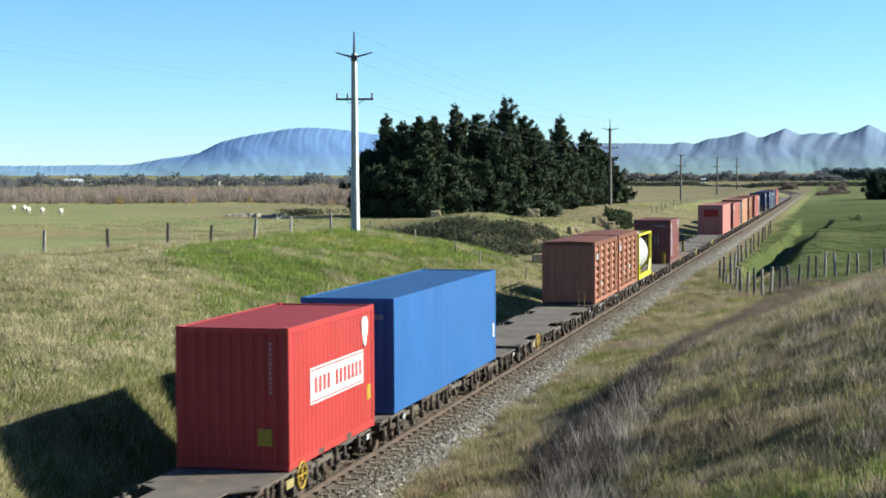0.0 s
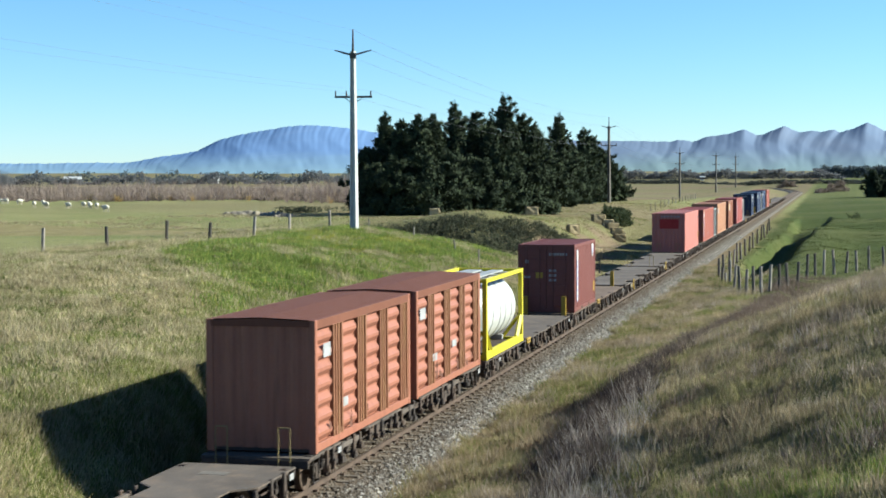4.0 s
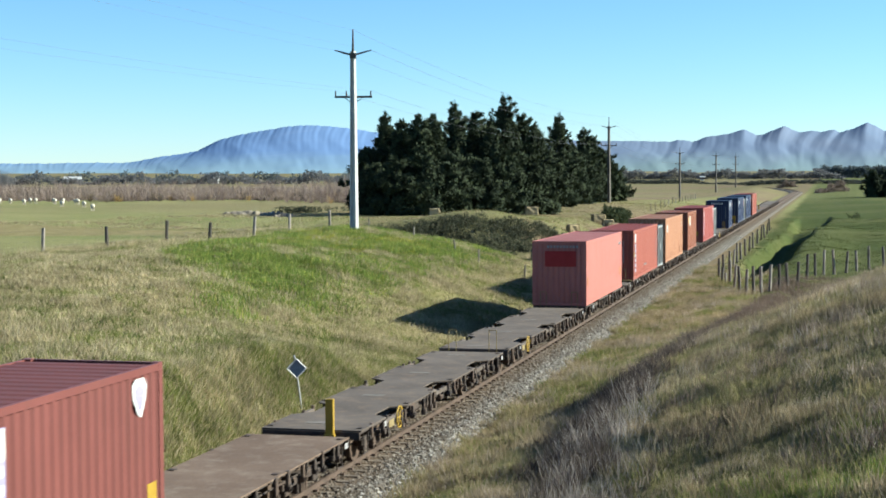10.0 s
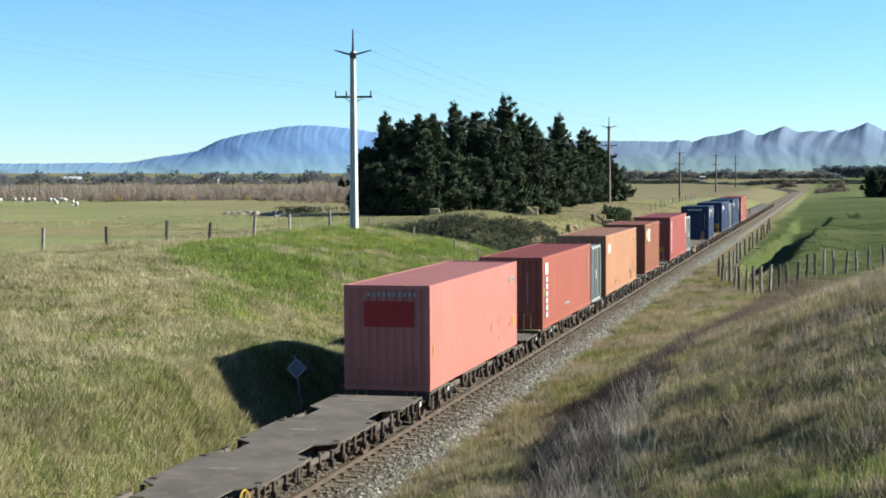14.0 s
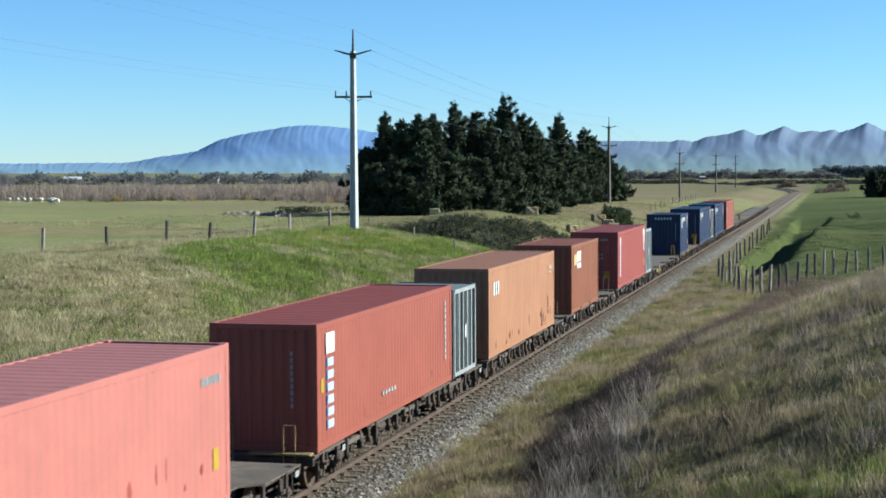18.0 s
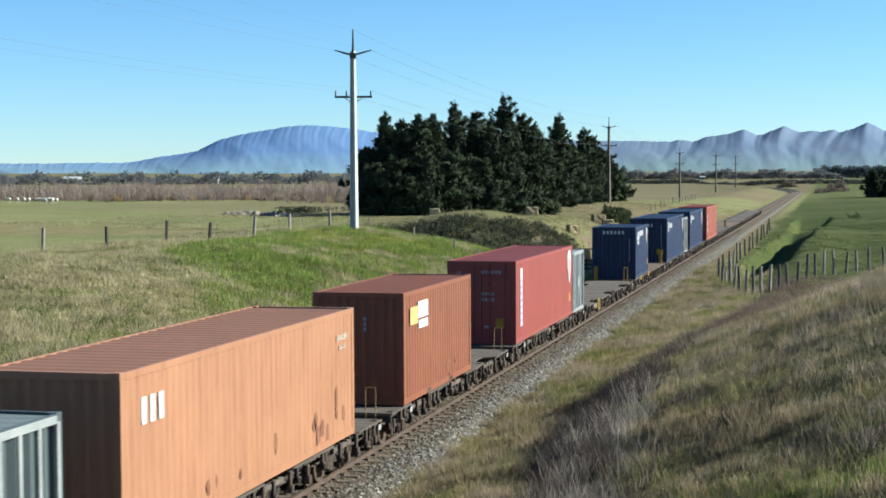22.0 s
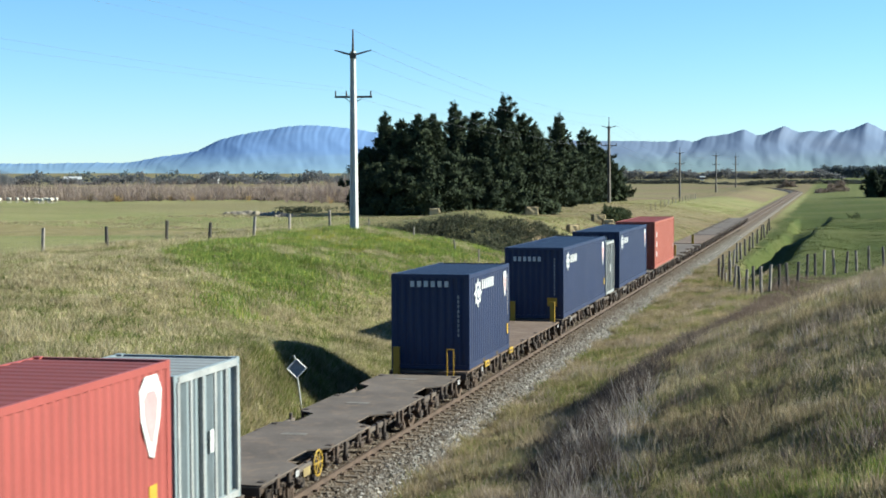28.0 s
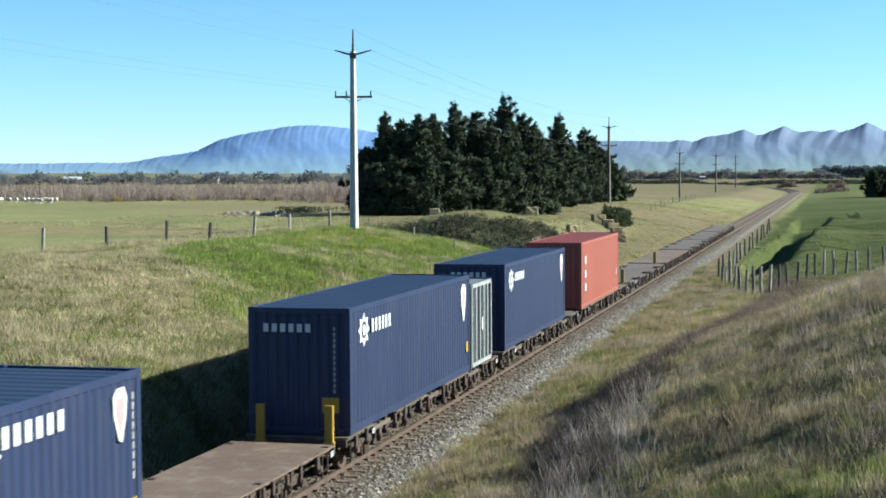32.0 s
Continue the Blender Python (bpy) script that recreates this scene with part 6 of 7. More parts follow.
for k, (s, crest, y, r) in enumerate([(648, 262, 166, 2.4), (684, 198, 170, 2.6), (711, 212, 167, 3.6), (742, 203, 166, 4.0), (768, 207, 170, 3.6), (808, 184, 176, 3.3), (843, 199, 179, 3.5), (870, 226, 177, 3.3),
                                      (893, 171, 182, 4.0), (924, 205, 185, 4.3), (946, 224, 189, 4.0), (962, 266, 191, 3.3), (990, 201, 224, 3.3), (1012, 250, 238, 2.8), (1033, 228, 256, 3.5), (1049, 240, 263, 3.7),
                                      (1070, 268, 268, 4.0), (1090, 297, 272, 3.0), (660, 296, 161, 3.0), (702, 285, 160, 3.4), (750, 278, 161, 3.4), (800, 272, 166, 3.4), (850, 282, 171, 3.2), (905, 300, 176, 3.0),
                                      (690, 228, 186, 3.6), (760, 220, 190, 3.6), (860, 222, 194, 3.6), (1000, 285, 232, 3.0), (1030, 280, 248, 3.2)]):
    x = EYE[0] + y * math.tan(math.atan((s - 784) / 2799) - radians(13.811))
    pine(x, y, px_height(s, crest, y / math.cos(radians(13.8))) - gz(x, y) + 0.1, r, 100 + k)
pine(22.4, 435.6, 7.6, 3.6, 77)
pine(26.5, 438.0, 8.2, 4.0, 78)
pine(30.0, 433.0, 7.0, 3.6, 79)

# bare willow scrub behind the paddock, one tangle of twigs
M_TWIG = leaf_material("bare_willow_twigs", [(0.0, (0.23, 0.175, 0.15)), (0.5, (0.32, 0.25, 0.215)), (0.85, (0.41, 0.325, 0.275)), (1.0, (0.47, 0.37, 0.21))])
def scrub_line(x, y):
    return sm(0, 10, y - (262 - 0.16 * (x + 135)) + 6 * wave(x, y, 9, 61) + 12)


def twig_domes(name, label, mat, x, y, r, h, n, w):
    """Bare bushes: a rounded head of fine twigs that spread from the foot of each."""
    m = len(x)
    z = ground_z(x, y)
    x, y, z, r, h = (np.repeat(q, n) for q in (x, y, z, r, h))
    m = len(x)
    a, e = RS.uniform(0, 6.283, m), RS.uniform(0.15, 1.0, m)
    k = RS.uniform(0.65, 1.08, m)
    tip = np.stack([x + r * k * np.cos(a) * np.sqrt(1 - e * e * 0.92), y + r * k * np.sin(a) * np.sqrt(1 - e * e * 0.92), z + h * k * e], 1)
    root = np.stack([x, y, z], 1) + RS.normal(0, 0.12, (m, 3)) * r[:, None]
    root = root + (tip - root) * RS.uniform(0.0, 0.55, (m, 1))
    side = np.stack([-np.sin(a), np.cos(a), RS.uniform(-0.6, 0.6, m)], 1) * RS.uniform(w[0], w[1], (m, 1)) / 2
    bend = RS.normal(0, 0.1, (m, 3)) * h[:, None]
    return tagged(new(name, tri_mesh(name, np.stack([root - side, root + side, tip + bend], 1), mat)), label, "scrub", kind="stuff")


x, y = pick(4200, -185, -38, 232, 330, lambda x, y: scrub_line(x, y) * (0.4 + 0.6 * patchy(x, y, 6, 62)))
lift = (0.4 + 0.85 * patchy(x, y, 5.0, 66, -0.6, 0.9)) * RS.uniform(0.7, 1.25, len(x))
twig_domes("willow_scrub", "broad belt of bare brown willow scrub", M_TWIG, x, y, 1.9 * lift, 3.3 * lift, 60, (0.035, 0.09))
x, y = pick(5200, -330, -34, 325, 560, lambda x, y: (x < -34 - 0.2 * (y - 325)) * (0.35 + 0.65 * patchy(x, y, 9, 62)))
lift = (0.5 + 0.8 * patchy(x, y, 8.0, 66, -0.6, 0.9)) * RS.uniform(0.7, 1.25, len(x))
twig_domes("far_willow_scrub", "bare brown willow scrub further across the flats", M_TWIG, x, y, 2.6 * lift, 3.6 * lift, 26, (0.09, 0.2))
x, y = pick(900, -185, -38, 236, 345, lambda x, y: scrub_line(x, y) * patchy(x, y, 9, 64, 0.2, 0.9))
lift = RS.uniform(0.6, 1.2, len(x))
twig_domes("dark_scrub", "darker leafless bushes among the willows", leaf_material("dark_bare_twigs", [(0.0, (0.10, 0.085, 0.07)), (0.6, (0.16, 0.13, 0.105)), (1.0, (0.22, 0.18, 0.12))]), x, y, 1.6 * lift, 2.3 * lift, 80, (0.03, 0.08))
x, y = pick(26, -125, -60, 232, 262, lambda x, y: scrub_line(x, y + 6))
twig_domes("gold_scrub", "few golden-stemmed willow bushes at the belt's edge", leaf_material("golden_twigs", [(0.0, (0.40, 0.27, 0.10)), (1.0, (0.55, 0.38, 0.16))]), x, y, np.full(len(x), 1.0), np.full(len(x), 1.6), 60, (0.03, 0.07))

M_SCRUB = leaf_material("grey_green_scrub", [(0.0, (0.05, 0.055, 0.03)), (0.5, (0.085, 0.09, 0.052)), (0.85, (0.13, 0.13, 0.08)), (1.0, (0.20, 0.18, 0.12))])
M_BUSH = leaf_material("dark_bush_leaves", [(0.0, (0.02, 0.032, 0.015)), (0.6, (0.05, 0.065, 0.03)), (1.0, (0.10, 0.10, 0.05))])


def leafy(name, label, cat, mat, x, y, lift, size, n_tri, kind="stuff"):
    z = ground_z(x, y) + RS.uniform(0, 1, len(x)) * lift
    c = np.stack([x, y, z], 1)
    return tagged(new(name, tri_mesh(name, clumps(c, RS.uniform(size[0], size[1], len(x)), n_tri, 0.6), mat)), label, cat, kind=kind)


# scrub-covered face of the mound
x, y = pick(5200, -31, -9, 120, 150, lambda x, y: sm(0.0, 0.3, ground_z(x, y)) * sm(121, 125, y) * (1 - sm(137, 140, y - 0.2 * (x + 20))) * (0.5 + 0.5 * patchy(x, y, 0.8, 71)))
x, y = np.repeat(x, 14), np.repeat(y, 14)
away = RS.normal(0, 1, (len(x), 3)) * np.array([1, 1, 0.7])
away[:, 2] = np.abs(away[:, 2])
away /= np.linalg.norm(away, axis=1)[:, None]
c3 = np.stack([x, y, ground_z(x, y)], 1) + away * np.repeat(RS.uniform(0.25, 0.55, len(x) // 14), 14)[:, None]
tagged(new("mound_scrub", tri_mesh("mound_scrub", sprays(c3, RS.uniform(0.14, 0.26, len(x)), away, 3), M_SCRUB)), "low grey-green scrub clumps on the mound", "scrub", kind="stuff")
x, y = pick(900, -13.6, -10.4, 172, 188, lambda x, y: 1 - sm(0.5, 1.0, np.hypot((x + 12) / 1.6, (y - 180) / 8)))
leafy("crossing_bush", "ragged dark bush above the crossing", "bush", M_BUSH, x, y, 1.7, (0.25, 0.5), 7)
x, y = pick(5000, -55, -42, 184, 216, lambda x, y: sm(-0.1, 0.7, wave(x, y, 4, 75)))
leafy("paddock_edge_scrub", "low scrub beside the grove", "scrub", M_SCRUB, x, y, 0.7, (0.1, 0.24), 9)
x, y = pick(1500, 5.5, 16, 150, 250, lambda x, y: sm(0.5, 0.9, wave(x, y, 5, 79)) * (1 - sm(0.8, 2.2, np.abs(x - 7.6 - 0.065 * (y - 118)))))
leafy("scarp_scrub", "small dark bushes along the scarp", "scrub", M_BUSH, x, y, 0.5, (0.25, 0.5), 6)


def tree_belt(name, label, mat, x0, y0, x1, y1, n, h, size, wob, seed, deep=3.0, amp=1.0):
    """A far row of trees: many small clumps of foliage, an uneven top."""
    r = np.random.RandomState(seed)
    t = r.uniform(0, 1, n)
    cx, cy = x0 + (x1 - x0) * t, y0 + (y1 - y0) * t
    hh = h * np.clip(1 - 0.45 * amp + amp * (0.3 * np.sin(t * wob + seed) + 0.22 * np.sin(t * wob * 2.7 + 1) + 0.16 * np.sin(t * wob * 7.3 + 2)), 0.12, 1.2)
    hh = hh * np.clip(np.minimum(t, 1 - t) * 14, 0.15, 1) ** 0.6
    z = ground_z(cx, cy) + hh * r.uniform(0, 1, n) ** 0.7
    c = np.stack([cx + r.normal(0, size, n), cy + r.normal(0, deep, n), z], 1)
    return tagged(new(name, tri_mesh(name, clumps(c, r.uniform(size * 0.55, size * 1.1, n), 6, 0.4, 0.45), mat)), label, "trees", kind="stuff")


# Both far tree colours are paled to blue-grey, with distance haze painted in.
M_FAR = leaf_material("hazed_tree_foliage", [(0.0, (0.12, 0.148, 0.165)), (0.6, (0.15, 0.178, 0.19)), (1.0, (0.19, 0.212, 0.21))], 1.0, 0.5)
M_FARBARE = leaf_material("hazed_bare_trees", [(0.0, (0.17, 0.175, 0.19)), (0.6, (0.215, 0.215, 0.22)), (1.0, (0.27, 0.26, 0.255))], 1.0, 0.5)
M_HEDGE = leaf_material("dark_hedge_leaves", [(0.0, (0.06, 0.066, 0.058)), (1.0, (0.10, 0.105, 0.09))], 1.0, 0.3)
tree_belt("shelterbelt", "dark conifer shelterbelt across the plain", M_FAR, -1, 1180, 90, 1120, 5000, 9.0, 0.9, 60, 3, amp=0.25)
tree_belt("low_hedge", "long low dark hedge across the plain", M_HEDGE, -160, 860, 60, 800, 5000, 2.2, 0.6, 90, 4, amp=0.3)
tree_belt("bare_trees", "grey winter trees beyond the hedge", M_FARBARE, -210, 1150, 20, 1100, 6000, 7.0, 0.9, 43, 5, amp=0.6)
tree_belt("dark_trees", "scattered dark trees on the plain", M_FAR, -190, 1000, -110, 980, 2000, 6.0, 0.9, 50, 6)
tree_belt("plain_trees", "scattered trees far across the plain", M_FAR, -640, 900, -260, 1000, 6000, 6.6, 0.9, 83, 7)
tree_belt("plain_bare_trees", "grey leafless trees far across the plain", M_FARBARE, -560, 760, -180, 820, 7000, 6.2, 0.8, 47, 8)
M_BUSHBROWN = leaf_material("brown_bush_twigs", [(0.0, (0.17, 0.135, 0.115)), (0.6, (0.23, 0.185, 0.155)), (1.0, (0.29, 0.235, 0.195))], 1.0, 0.4)
tree_belt("railside_bushes", "round brown bushes beside the bend of the line", M_BUSHBROWN, 7, 560, 17, 572, 900, 3.6, 0.45, 6, 10, 1.5)
tree_belt("bend_bushes", "brown bushes beside the bend of the line", M_BUSHBROWN, -12, 735, -4, 738, 600, 3.2, 0.45, 6, 11, 1.5)
x, y = RS.uniform(-336, -322, 60), RS.uniform(596, 606, 60)
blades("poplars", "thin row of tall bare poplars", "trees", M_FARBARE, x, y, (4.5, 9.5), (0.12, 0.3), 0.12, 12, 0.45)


def cottage(x, y, w, d, h, rz, wall, roof, label):
    o = empty("farm_building", x, y, gz(x, y), rz)
    tagged(o, label, "building")
    part("wall", boxes((-w / 2, w / 2, -d / 2, d / 2, -0.5, h)), wall, o)
    bm = bmesh.new()
    vs = [bm.verts.new(p) for p in ((-w / 2 - 0.4, -d / 2 - 0.4, h), (w / 2 + 0.4, -d / 2 - 0.4, h), (w / 2 + 0.4, d / 2 + 0.4, h), (-w / 2 - 0.4, d / 2 + 0.4, h), (-w / 2 - 0.4, 0, h + d * 0.3), (w / 2 + 0.4, 0, h + d * 0.3))]
    for f in ((0, 1, 5, 4), (2, 3, 4, 5), (0, 4, 3), (1, 2, 5), (3, 2, 1, 0)):
        bm.faces.new([vs[k] for k in f])
    part("roof", bm, roof, o)
    for k in range(3):
        xx = -w / 2 + w * (k + 0.5) / 3
        part("window", boxes((xx - 0.6, xx + 0.6, -d / 2 - 0.03, -d / 2 + 0.02, 0.9, 2.0)), M_INS, o)
    return o


M_ROOF = surface("pale_iron_roof", (0.6, 0.6, 0.58), (0.72, 0.72, 0.7), 0.5, 8, 0.5, 0.2, 0.1, 0.01)
M_WEATHERBOARD = surface("white_boards", (0.68, 0.67, 0.63), (0.78, 0.77, 0.74), 0.5, 8, 0.8, 0, 0.1, 0.01)
cottage(-407, 823, 9, 6, 2.6, 20, M_ARM, M_ROOF, "low farm shed with a pale iron roof")
cottage(-329, 843, 4.5, 4.5, 3.0, 10, M_WEATHERBOARD, M_ROOF, "small white farm cottage")
cottage(-312, 850, 2.5, 2.5, 2.4, 10, M_WEATHERBOARD, M_ROOF, "tiny white wooden farm outbuilding")
cottage(44, 960, 4, 3.5, 2.6, 30, M_WEATHERBOARD, M_ROOF, "small white farm cottage by the shelterbelt")
cottage(58, 960, 3.5, 3.5, 2.6, 30, M_WEATHERBOARD, M_ROOF, "small white farm cottage by the shelterbelt")
cottage(-70, 1040, 2.6, 2.4, 2.0, 0, M_WEATHERBOARD, M_ROOF, "white farm building on the plain")

# straw bales about the farm crossing
M_STRAWBALE = surface("pressed_straw", (0.42, 0.32, 0.17), (0.56, 0.45, 0.26), 2.5, 30, 0.95, 0, 0.8, 0.04, (0.25, 0.18, 0.10), 0.5, vary=0.15)


def bale(x, y, w, d, h, rz, label="weathered square straw bale on the ground"):
    bm = boxes((-w / 2, w / 2, -d / 2, d / 2, 0, h), bevel=0.08)
    bmesh.ops.subdivide_edges(bm, edges=bm.edges, cuts=2, use_grid_fill=True)
    r = random.Random(int(x * 10))
    for v in bm.verts:
        v.co += Vector((r.uniform(-1, 1), r.uniform(-1, 1), r.uniform(-1, 1))) * 0.035
    o = empty("straw_bale", x, y, gz(x, y) - 0.06, rz)
    tagged(o, label, "bale", "straw bales at the crossing")
    part("straw", bm, M_STRAWBALE, o)
    for q in (-0.25, 0.25):
        part("twine", boxes((-w / 2 - 0.04, w / 2 + 0.04, q * d - 0.012, q * d + 0.012, 0.03, h + 0.035)), M_ARM, o)
    return o


for x, y, w, d, h, rz in ((-12.8, 170.8, 1.4, 1.1, 1.0, 25), (-11.6, 169.6, 1.2, 1.0, 0.95, 15), (-10.9, 167.5, 1.2, 1.1, 0.95, 28), (-10.1, 165.4, 1.2, 1.0, 0.9, 18), (-9.5, 163.0, 1.2, 1.0, 0.9, 22),
                          (-11.7, 146.5, 1.1, 0.9, 0.95, 30), (-11.6, 128.9, 1.5, 1.1, 0.8, 12), (-8.4, 132.7, 1.0, 0.9, 0.95, 5), (-7.9, 134.5, 1.1, 0.9, 0.9, 35), (-9.4, 131.0, 0.9, 0.8, 0.9, 60),
                          (-26.4, 152.0, 1.0, 0.9, 1.0, 10), (-18.9, 164.0, 1.3, 1.0, 1.0, 20)):
    bale(x, y, w, d, h, rz)

# a low rail gate beside the crossing
yard = empty("yard_gate", -6.4, 113.5, gz(-6.4, 113.5), 8)
tagged(yard, "low dark timber rail gate with pale panels", "gate")
for k in range(5):
    part("post", boxes((-1.9 + 0.95 * k - 0.06, -1.9 + 0.95 * k + 0.06, -0.06, 0.06, -0.3, 1.0), bevel=0.01), M_ARM, yard)
for z in (0.25, 0.55, 0.85):
    part("rail", boxes((-1.95, 1.95, -0.10, -0.065, z - 0.06, z + 0.06)), M_ARM, yard)
for k in range(2):
    part("panel", boxes((-0.75 + 0.95 * k, -0.2 + 0.95 * k, -0.13, -0.105, 0.32, 0.62)), M_LOCKBAR, yard)


# low pale cliff where the paddock's edge has slumped
M_EARTH = surface("pale_dry_earth", (0.26, 0.22, 0.165), (0.36, 0.31, 0.24), 0.8, 9, 0.95, 0, 0.6, 0.05, (0.16, 0.14, 0.08), 0.6)
for x0, y0, wide, hmax in ((-58.0, 181.0, 5.0, 0.45), (-53.4, 172.5, 4.6, 0.6), (-48.2, 166.0, 3.4, 0.55), (-44.0, 157.0, 2.6, 0.4)):
    vs, fs, nn = [], [], 26
    for k in range(nn + 1):
        a = wide * (k / nn - 0.5)
        hh = hmax * max(0.0, math.sin(math.pi * k / nn)) ** 0.5 * (0.75 + 0.35 * noise.noise(Vector((k * 0.4, hmax * 9, 1))))
        jy = 0.4 * noise.noise(Vector((k * 0.35, 3, hmax * 7)))
        px, py = x0 + 0.95 * a, y0 + 0.3 * a
        zb = gz(px, py)
        for d, dz in ((0.7, -0.12), (0.3 + jy, hh * 0.3), (0.12 + jy, hh * 0.92), (-0.25 + jy, hh), (-1.0, -0.1)):
            vs.append((px + 0.3 * d, py - 0.95 * d, zb + dz))
    for k in range(nn):
        for j in range(4):
            q_ = k * 5 + j
            fs.append((q_, q_ + 1, q_ + 6, q_ + 5))
    tagged(mesh_ob("slumped_bank", vs, fs, M_EARTH, smooth=True), "low pale eroded earth bank in the paddock", "earth bank", kind="structure")

# rough brown growth beside the line far off
x, y = pick(60000, -60, -3.6, 118, 330, lambda x, y: (0.3 + 0.7 * patchy(x, y, 2.6, 91)) * np.interp(y, [118, 200, 330], [1.0, 0.7, 0.3]))
blades("rough_growth", "rough dry grass beside the far line", "grass", M_OLIVE, x, y, (0.05, 0.22), (0.03, 0.07), 1.3, 4, 0.2)
x, y = pick(34000, -40, -3.6, 118, 300, lambda x, y: patchy(x, y, 5.0, 93, -0.1, 0.6) * np.interp(y, [118, 200, 300], [1.0, 0.7, 0.4]))
blades("rough_green", "green grass on the slope beside the far line", "grass", M_GREEN, x, y, (0.05, 0.2), (0.03, 0.07), 1.3, 4, 0.2)

# ---------------- sheep ----------------
M_WOOL = surface("dirty_fleece", (0.62, 0.56, 0.44), (0.78, 0.71, 0.58), 3, 20, 0.95, 0, 0.8, 0.03)
M_FACE = surface("pale_sheep_face", (0.5, 0.44, 0.36), (0.62, 0.55, 0.47), 5, 30, 0.9, 0, 0.2, 0.01)
FLOCK = []


def sheep(*rows):
    o = new("sheep")
    tagged(o, "woolly white sheep on the pasture", "sheep", "flock in the paddock")
    bm = bmesh.new()
    bmesh.ops.create_icosphere(bm, subdivisions=2, radius=1.0, matrix=Matrix.Translation((0, 0, 0.62)) @ Matrix.Diagonal((0.29, 0.55, 0.31, 1)))
    part("fleece", bm, M_WOOL, o, smooth=True)
    bm = bmesh.new()
    bmesh.ops.create_icosphere(bm, subdivisions=2, radius=1.0, matrix=Matrix.Translation((0, 0.68, 0.68)) @ Matrix.Diagonal((0.10, 0.19, 0.13, 1)))
    rod(bm, (0, 0.42, 0.70), (0, 0.6, 0.70), 0.15, 0.11, 8)
    part("head", bm, M_FACE, o, smooth=True)
    for sx in (-0.14, 0.14):
        part("ear", boxes((sx - 0.05, sx + 0.05, 0.58, 0.62, 0.74, 0.79)), M_FACE, o)
        for yy in (-0.34, 0.32):
            part("leg", rods(((sx, yy, 0.0), (sx, yy, 0.45)), r=0.045), M_FACE, o)
    FLOCK.append((o, rows))
    return o


sheep((0, -102.3, 188.1), (3, -119.8, 234.2), (6, -120, 231.7), (13, -121, 235.7), (19, -121.7, 235.5), (32, -121.7, 236.8))
sheep((0, -100.2, 186.6), (3, -117.6, 232.3), (6, -118.3, 231.2), (13, -119, 236.5), (19, -120.6, 237.3), (32, -120.5, 237.4))
sheep((0, -99, 186.7), (3, -115.8, 232.2), (6, -103.4, 209.8), (13, -115.7, 233.3), (19, -119.7, 238.6), (32, -119.7, 238.4))
sheep((0, -98.1, 187), (3, -90.2, 189), (6, -111.5, 227.1), (13, -114.6, 233.3), (19, -120.4, 242), (32, -120.4, 242.1))
sheep((0, -97.1, 187.2), (3, -100.8, 211.1), (6, -109.8, 226.9), (13, -113.5, 233), (19, -119.8, 242.9), (32, -120, 242.7))
sheep((0, -96, 187.3), (3, -87.1, 186.9), (6, -106.1, 223.3), (13, -109.7, 231.7), (19, -120.9, 248.5), (32, -113.8, 233.1))
sheep((0, -94.7, 187.1), (3, -83, 186.2), (6, -103.8, 221.9), (13, -107.1, 227.4), (19, -110.4, 231.4), (32, -112.8, 232.5))
sheep((0, -92.7, 188.1), (3, -86.3, 194.1), (6, -97.5, 212.3), (13, -98.8, 212.8), (19, -108.1, 227.7), (32, -110.1, 228.6))
sheep((0, -89.6, 185.4), (3, -86.5, 195.8), (6, -99.1, 217.4), (13, -108.5, 232.6), (19, -113.5, 238.8), (32, -114.6, 238.5))
sheep((0, -86.2, 180.1), (3, -84.3, 192.3), (6, -88, 199.6), (13, -107.8, 233.4), (19, -109.5, 231.8), (32, -110.2, 231.5))
sheep((0, -84, 179.6), (3, -83.6, 193), (6, -84.6, 195.3), (13, -98.4, 217.6), (19, -106.9, 227.4), (32, -109.8, 231.6))
sheep((0, -79.8, 176.4), (3, -77.9, 185.5), (6, -78.7, 185.4), (13, -85.8, 194.4), (19, -104.5, 223.2), (32, -112.9, 239.2))

# ---------------- the line's stones, sleepers and fastenings ----------------
M_STONE = ballast_material("crushed_stone", True)


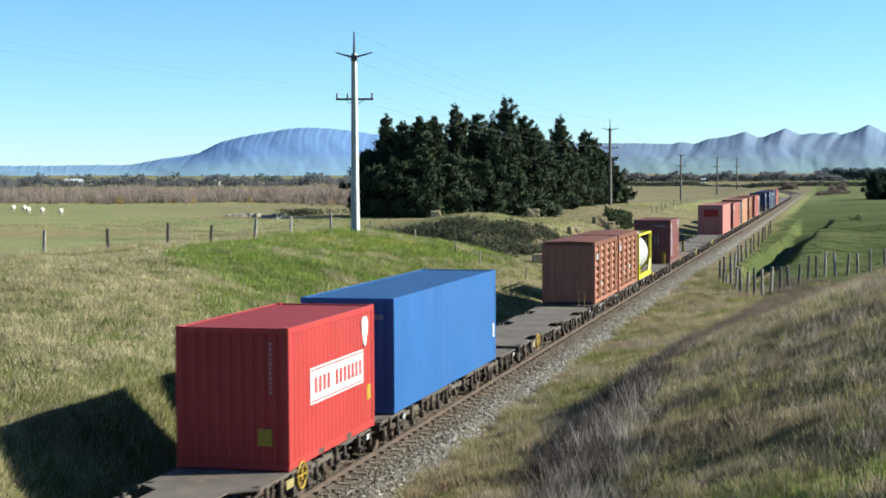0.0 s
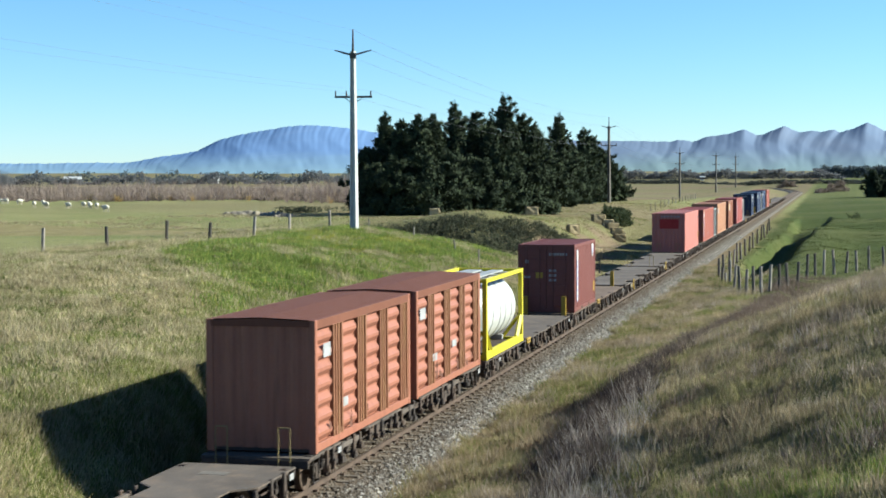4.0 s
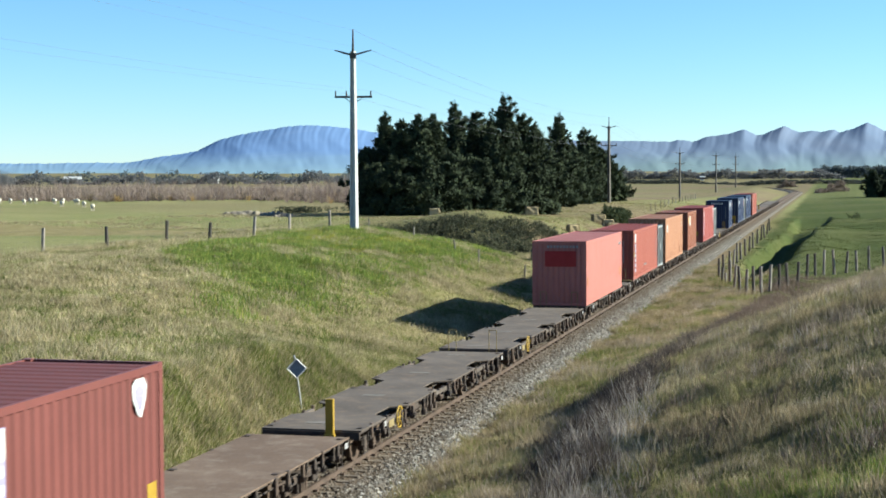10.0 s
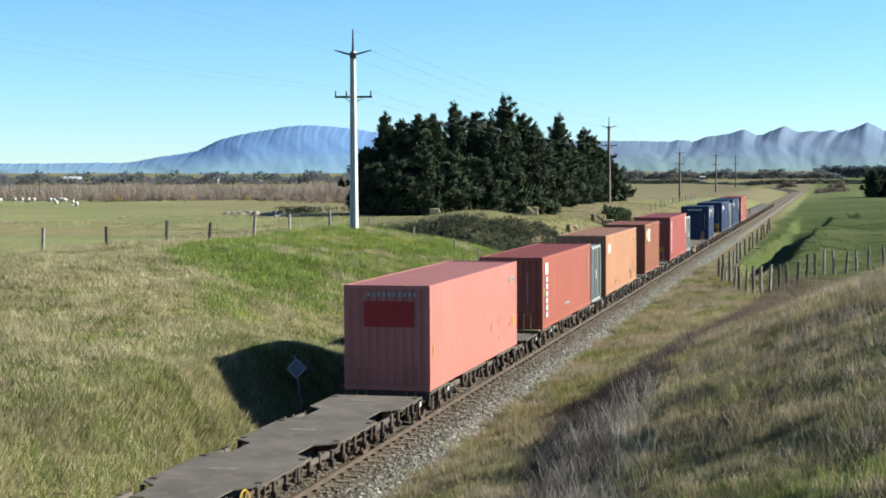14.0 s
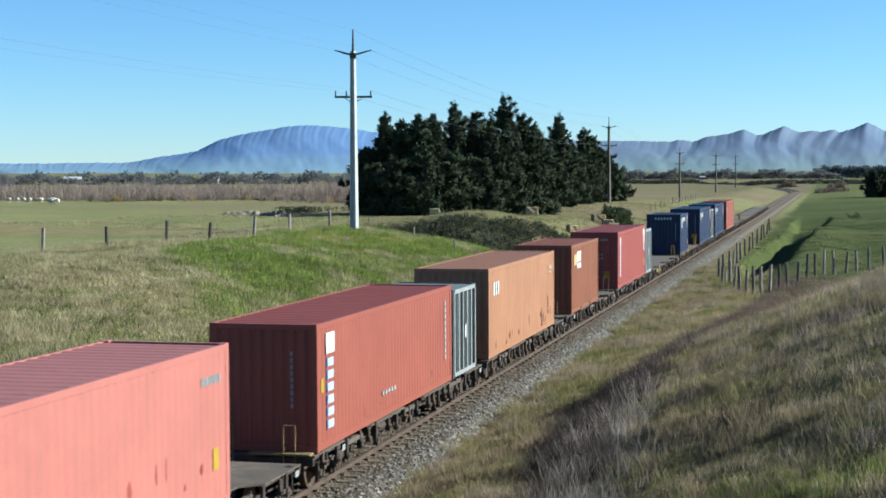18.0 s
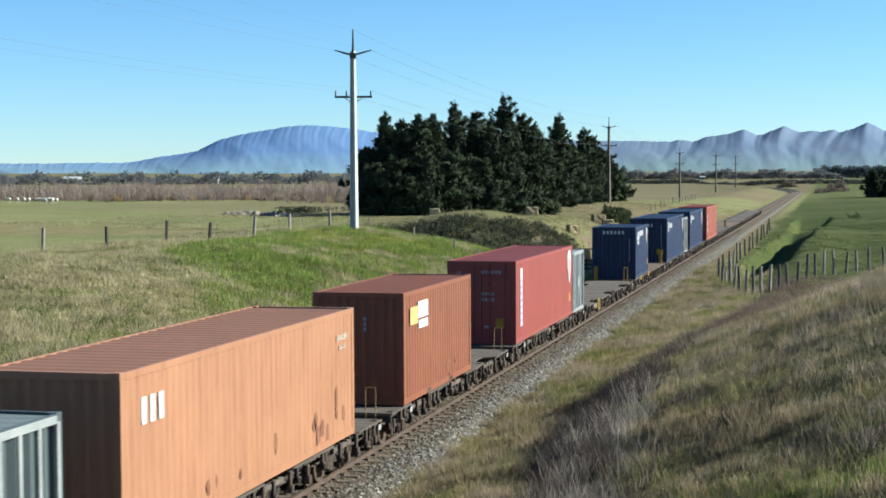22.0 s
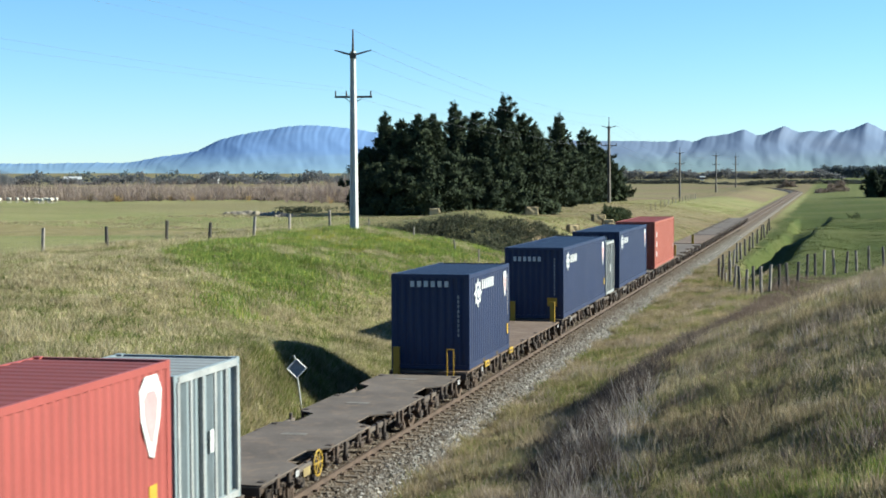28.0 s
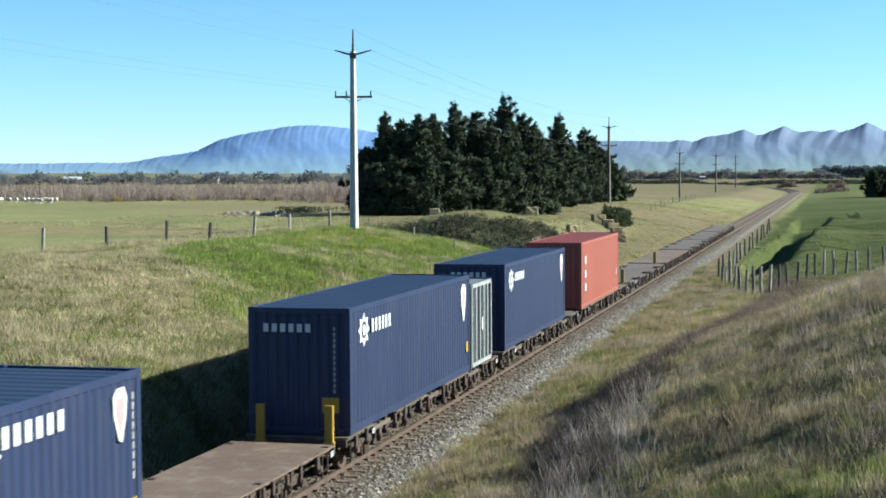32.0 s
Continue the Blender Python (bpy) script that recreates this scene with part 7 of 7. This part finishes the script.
def stones(name, label, n, x0, x1, y0, y1, size, dens=None):
    x, y = pick(n, x0, x1, y0, y1, dens or (lambda x, y: np.ones_like(x)))
    m = len(x)
    z = np.interp(x, [-2.6, -1.75, -0.62, 0.62, 1.75, 2.6], [-0.62, -0.2, -0.146, -0.146, -0.2, -0.66]) + RS.uniform(-0.01, 0.02, m)
    c = np.stack([x, y, z], 1)
    s = RS.uniform(size[0], size[1], (m, 1))
    base = np.array([(1, 0, 0), (0, 1, 0), (-1, 0, 0), (0, -1, 0), (0, 0, 0.8)], float)
    ang = RS.uniform(0, 6.283, m)
    ca, sa = np.cos(ang), np.sin(ang)
    v = base[None] + RS.normal(0, 0.25, (m, 5, 3))
    v = np.stack([v[..., 0] * ca[:, None] - v[..., 1] * sa[:, None], v[..., 0] * sa[:, None] + v[..., 1] * ca[:, None], v[..., 2]], 2)
    v = v * s[:, :, None] + c[:, None]
    f = np.array([(0, 1, 4), (1, 2, 4), (2, 3, 4), (3, 0, 4)])
    me = bpy.data.meshes.new(name)
    me.vertices.add(5 * m)
    me.vertices.foreach_set("co", v.reshape(-1).astype(np.float32))
    idx = (f[None] + 5 * np.arange(m)[:, None, None]).reshape(-1)
    me.loops.add(len(idx))
    me.loops.foreach_set("vertex_index", idx.astype(np.int32))
    me.polygons.add(len(idx) // 3)
    me.polygons.foreach_set("loop_start", np.arange(0, len(idx), 3, dtype=np.int32))
    me.update(calc_edges=True)
    me.materials.append(M_STONE)
    return tagged(new(name, me), label, "stones", kind="stuff")


stones("ballast_stones", "loose grey crushed ballast stones", 50000, -2.4, 2.15, 22, 75, (0.028, 0.06), lambda x, y: np.where(np.abs(x) < 1.05, 0.5, 1.0))
stones("ballast_stones_far", "loose grey crushed ballast stones", 32000, 0.6, 2.1, 75, 180, (0.035, 0.07), lambda x, y: np.where(np.abs(x) < 1.05, 0.3, 1.0))
sl = boxes((-1.07, 1.07, -0.115, 0.115, -0.30, -0.152), bevel=0.012)
me = bpy.data.meshes.new("sleeper")
sl.to_mesh(me)
sl.free()
me.materials.append(M_SLEEPER)
bed_ob = scene.objects["railway_ballast"]
for k in range(270):
    o = new("sleeper", me)
    o.parent = bed_ob
    o.location = (0, 22 + 0.66 * k, 0.02)
cube = boxes((-0.05, 0.05, -0.06, 0.06, -0.145, -0.085))
cv = np.array([p.co[:] for p in cube.verts])
cf = np.array([[p.index for p in f.verts] for f in cube.faces])
cube.free()
offs = np.array([(sx + dx, 22 + 0.66 * k, 0) for k in range(230) for sx in (-0.569, 0.569) for dx in (-0.1, 0.1)])
fx = mesh_ob("rail_fastenings", (cv[None] + offs[:, None]).reshape(-1, 3).tolist(), (cf[None] + 8 * np.arange(len(offs))[:, None, None]).reshape(-1, 4).tolist(), M_RAIL)
tagged(fx, "rusty rail clips on the sleepers", "rail fastening", kind="stuff")


def motions():
    """The train rolls towards and past the camera; the sheep trot off and graze."""
    times = [0.8 * k for k in range(41)]
    for ob, s in ROLLING:
        walk(ob, [(t, pose(0, s - travelled(t), ob.location.z)) for t in times])
    first = WHEELSETS[0]
    walk(first, [(k / 30, Matrix.Translation((0, 0, 0.42)) @ Matrix.Rotation(travelled(k / 30) / 0.42, 4, "X")) for k in range(961)])
    for ob in WHEELSETS[1:]:          # every axle turns alike
        ob.rotation_mode = "QUATERNION"
        ob.animation_data_create()
        ob.animation_data.action = first.animation_data.action
        ob.animation_data.action_slot = first.animation_data.action_slot
    for ob, rows in FLOCK:
        made, last = [], 90.0
        for k, (t, x, y) in enumerate(rows):
            nx, ny = rows[min(k + 1, len(rows) - 1)][1:]
            if math.hypot(nx - x, ny - y) > 0.8:
                want = math.degrees(math.atan2(-(nx - x), ny - y))
                turn = (want - last + 180) % 360 - 180
                last += max(-80, min(80, turn))
            made.append((t, pose(x, y, gz(x, y) - 0.03, 0, 0, last)))
        walk(ob, made)


motions()
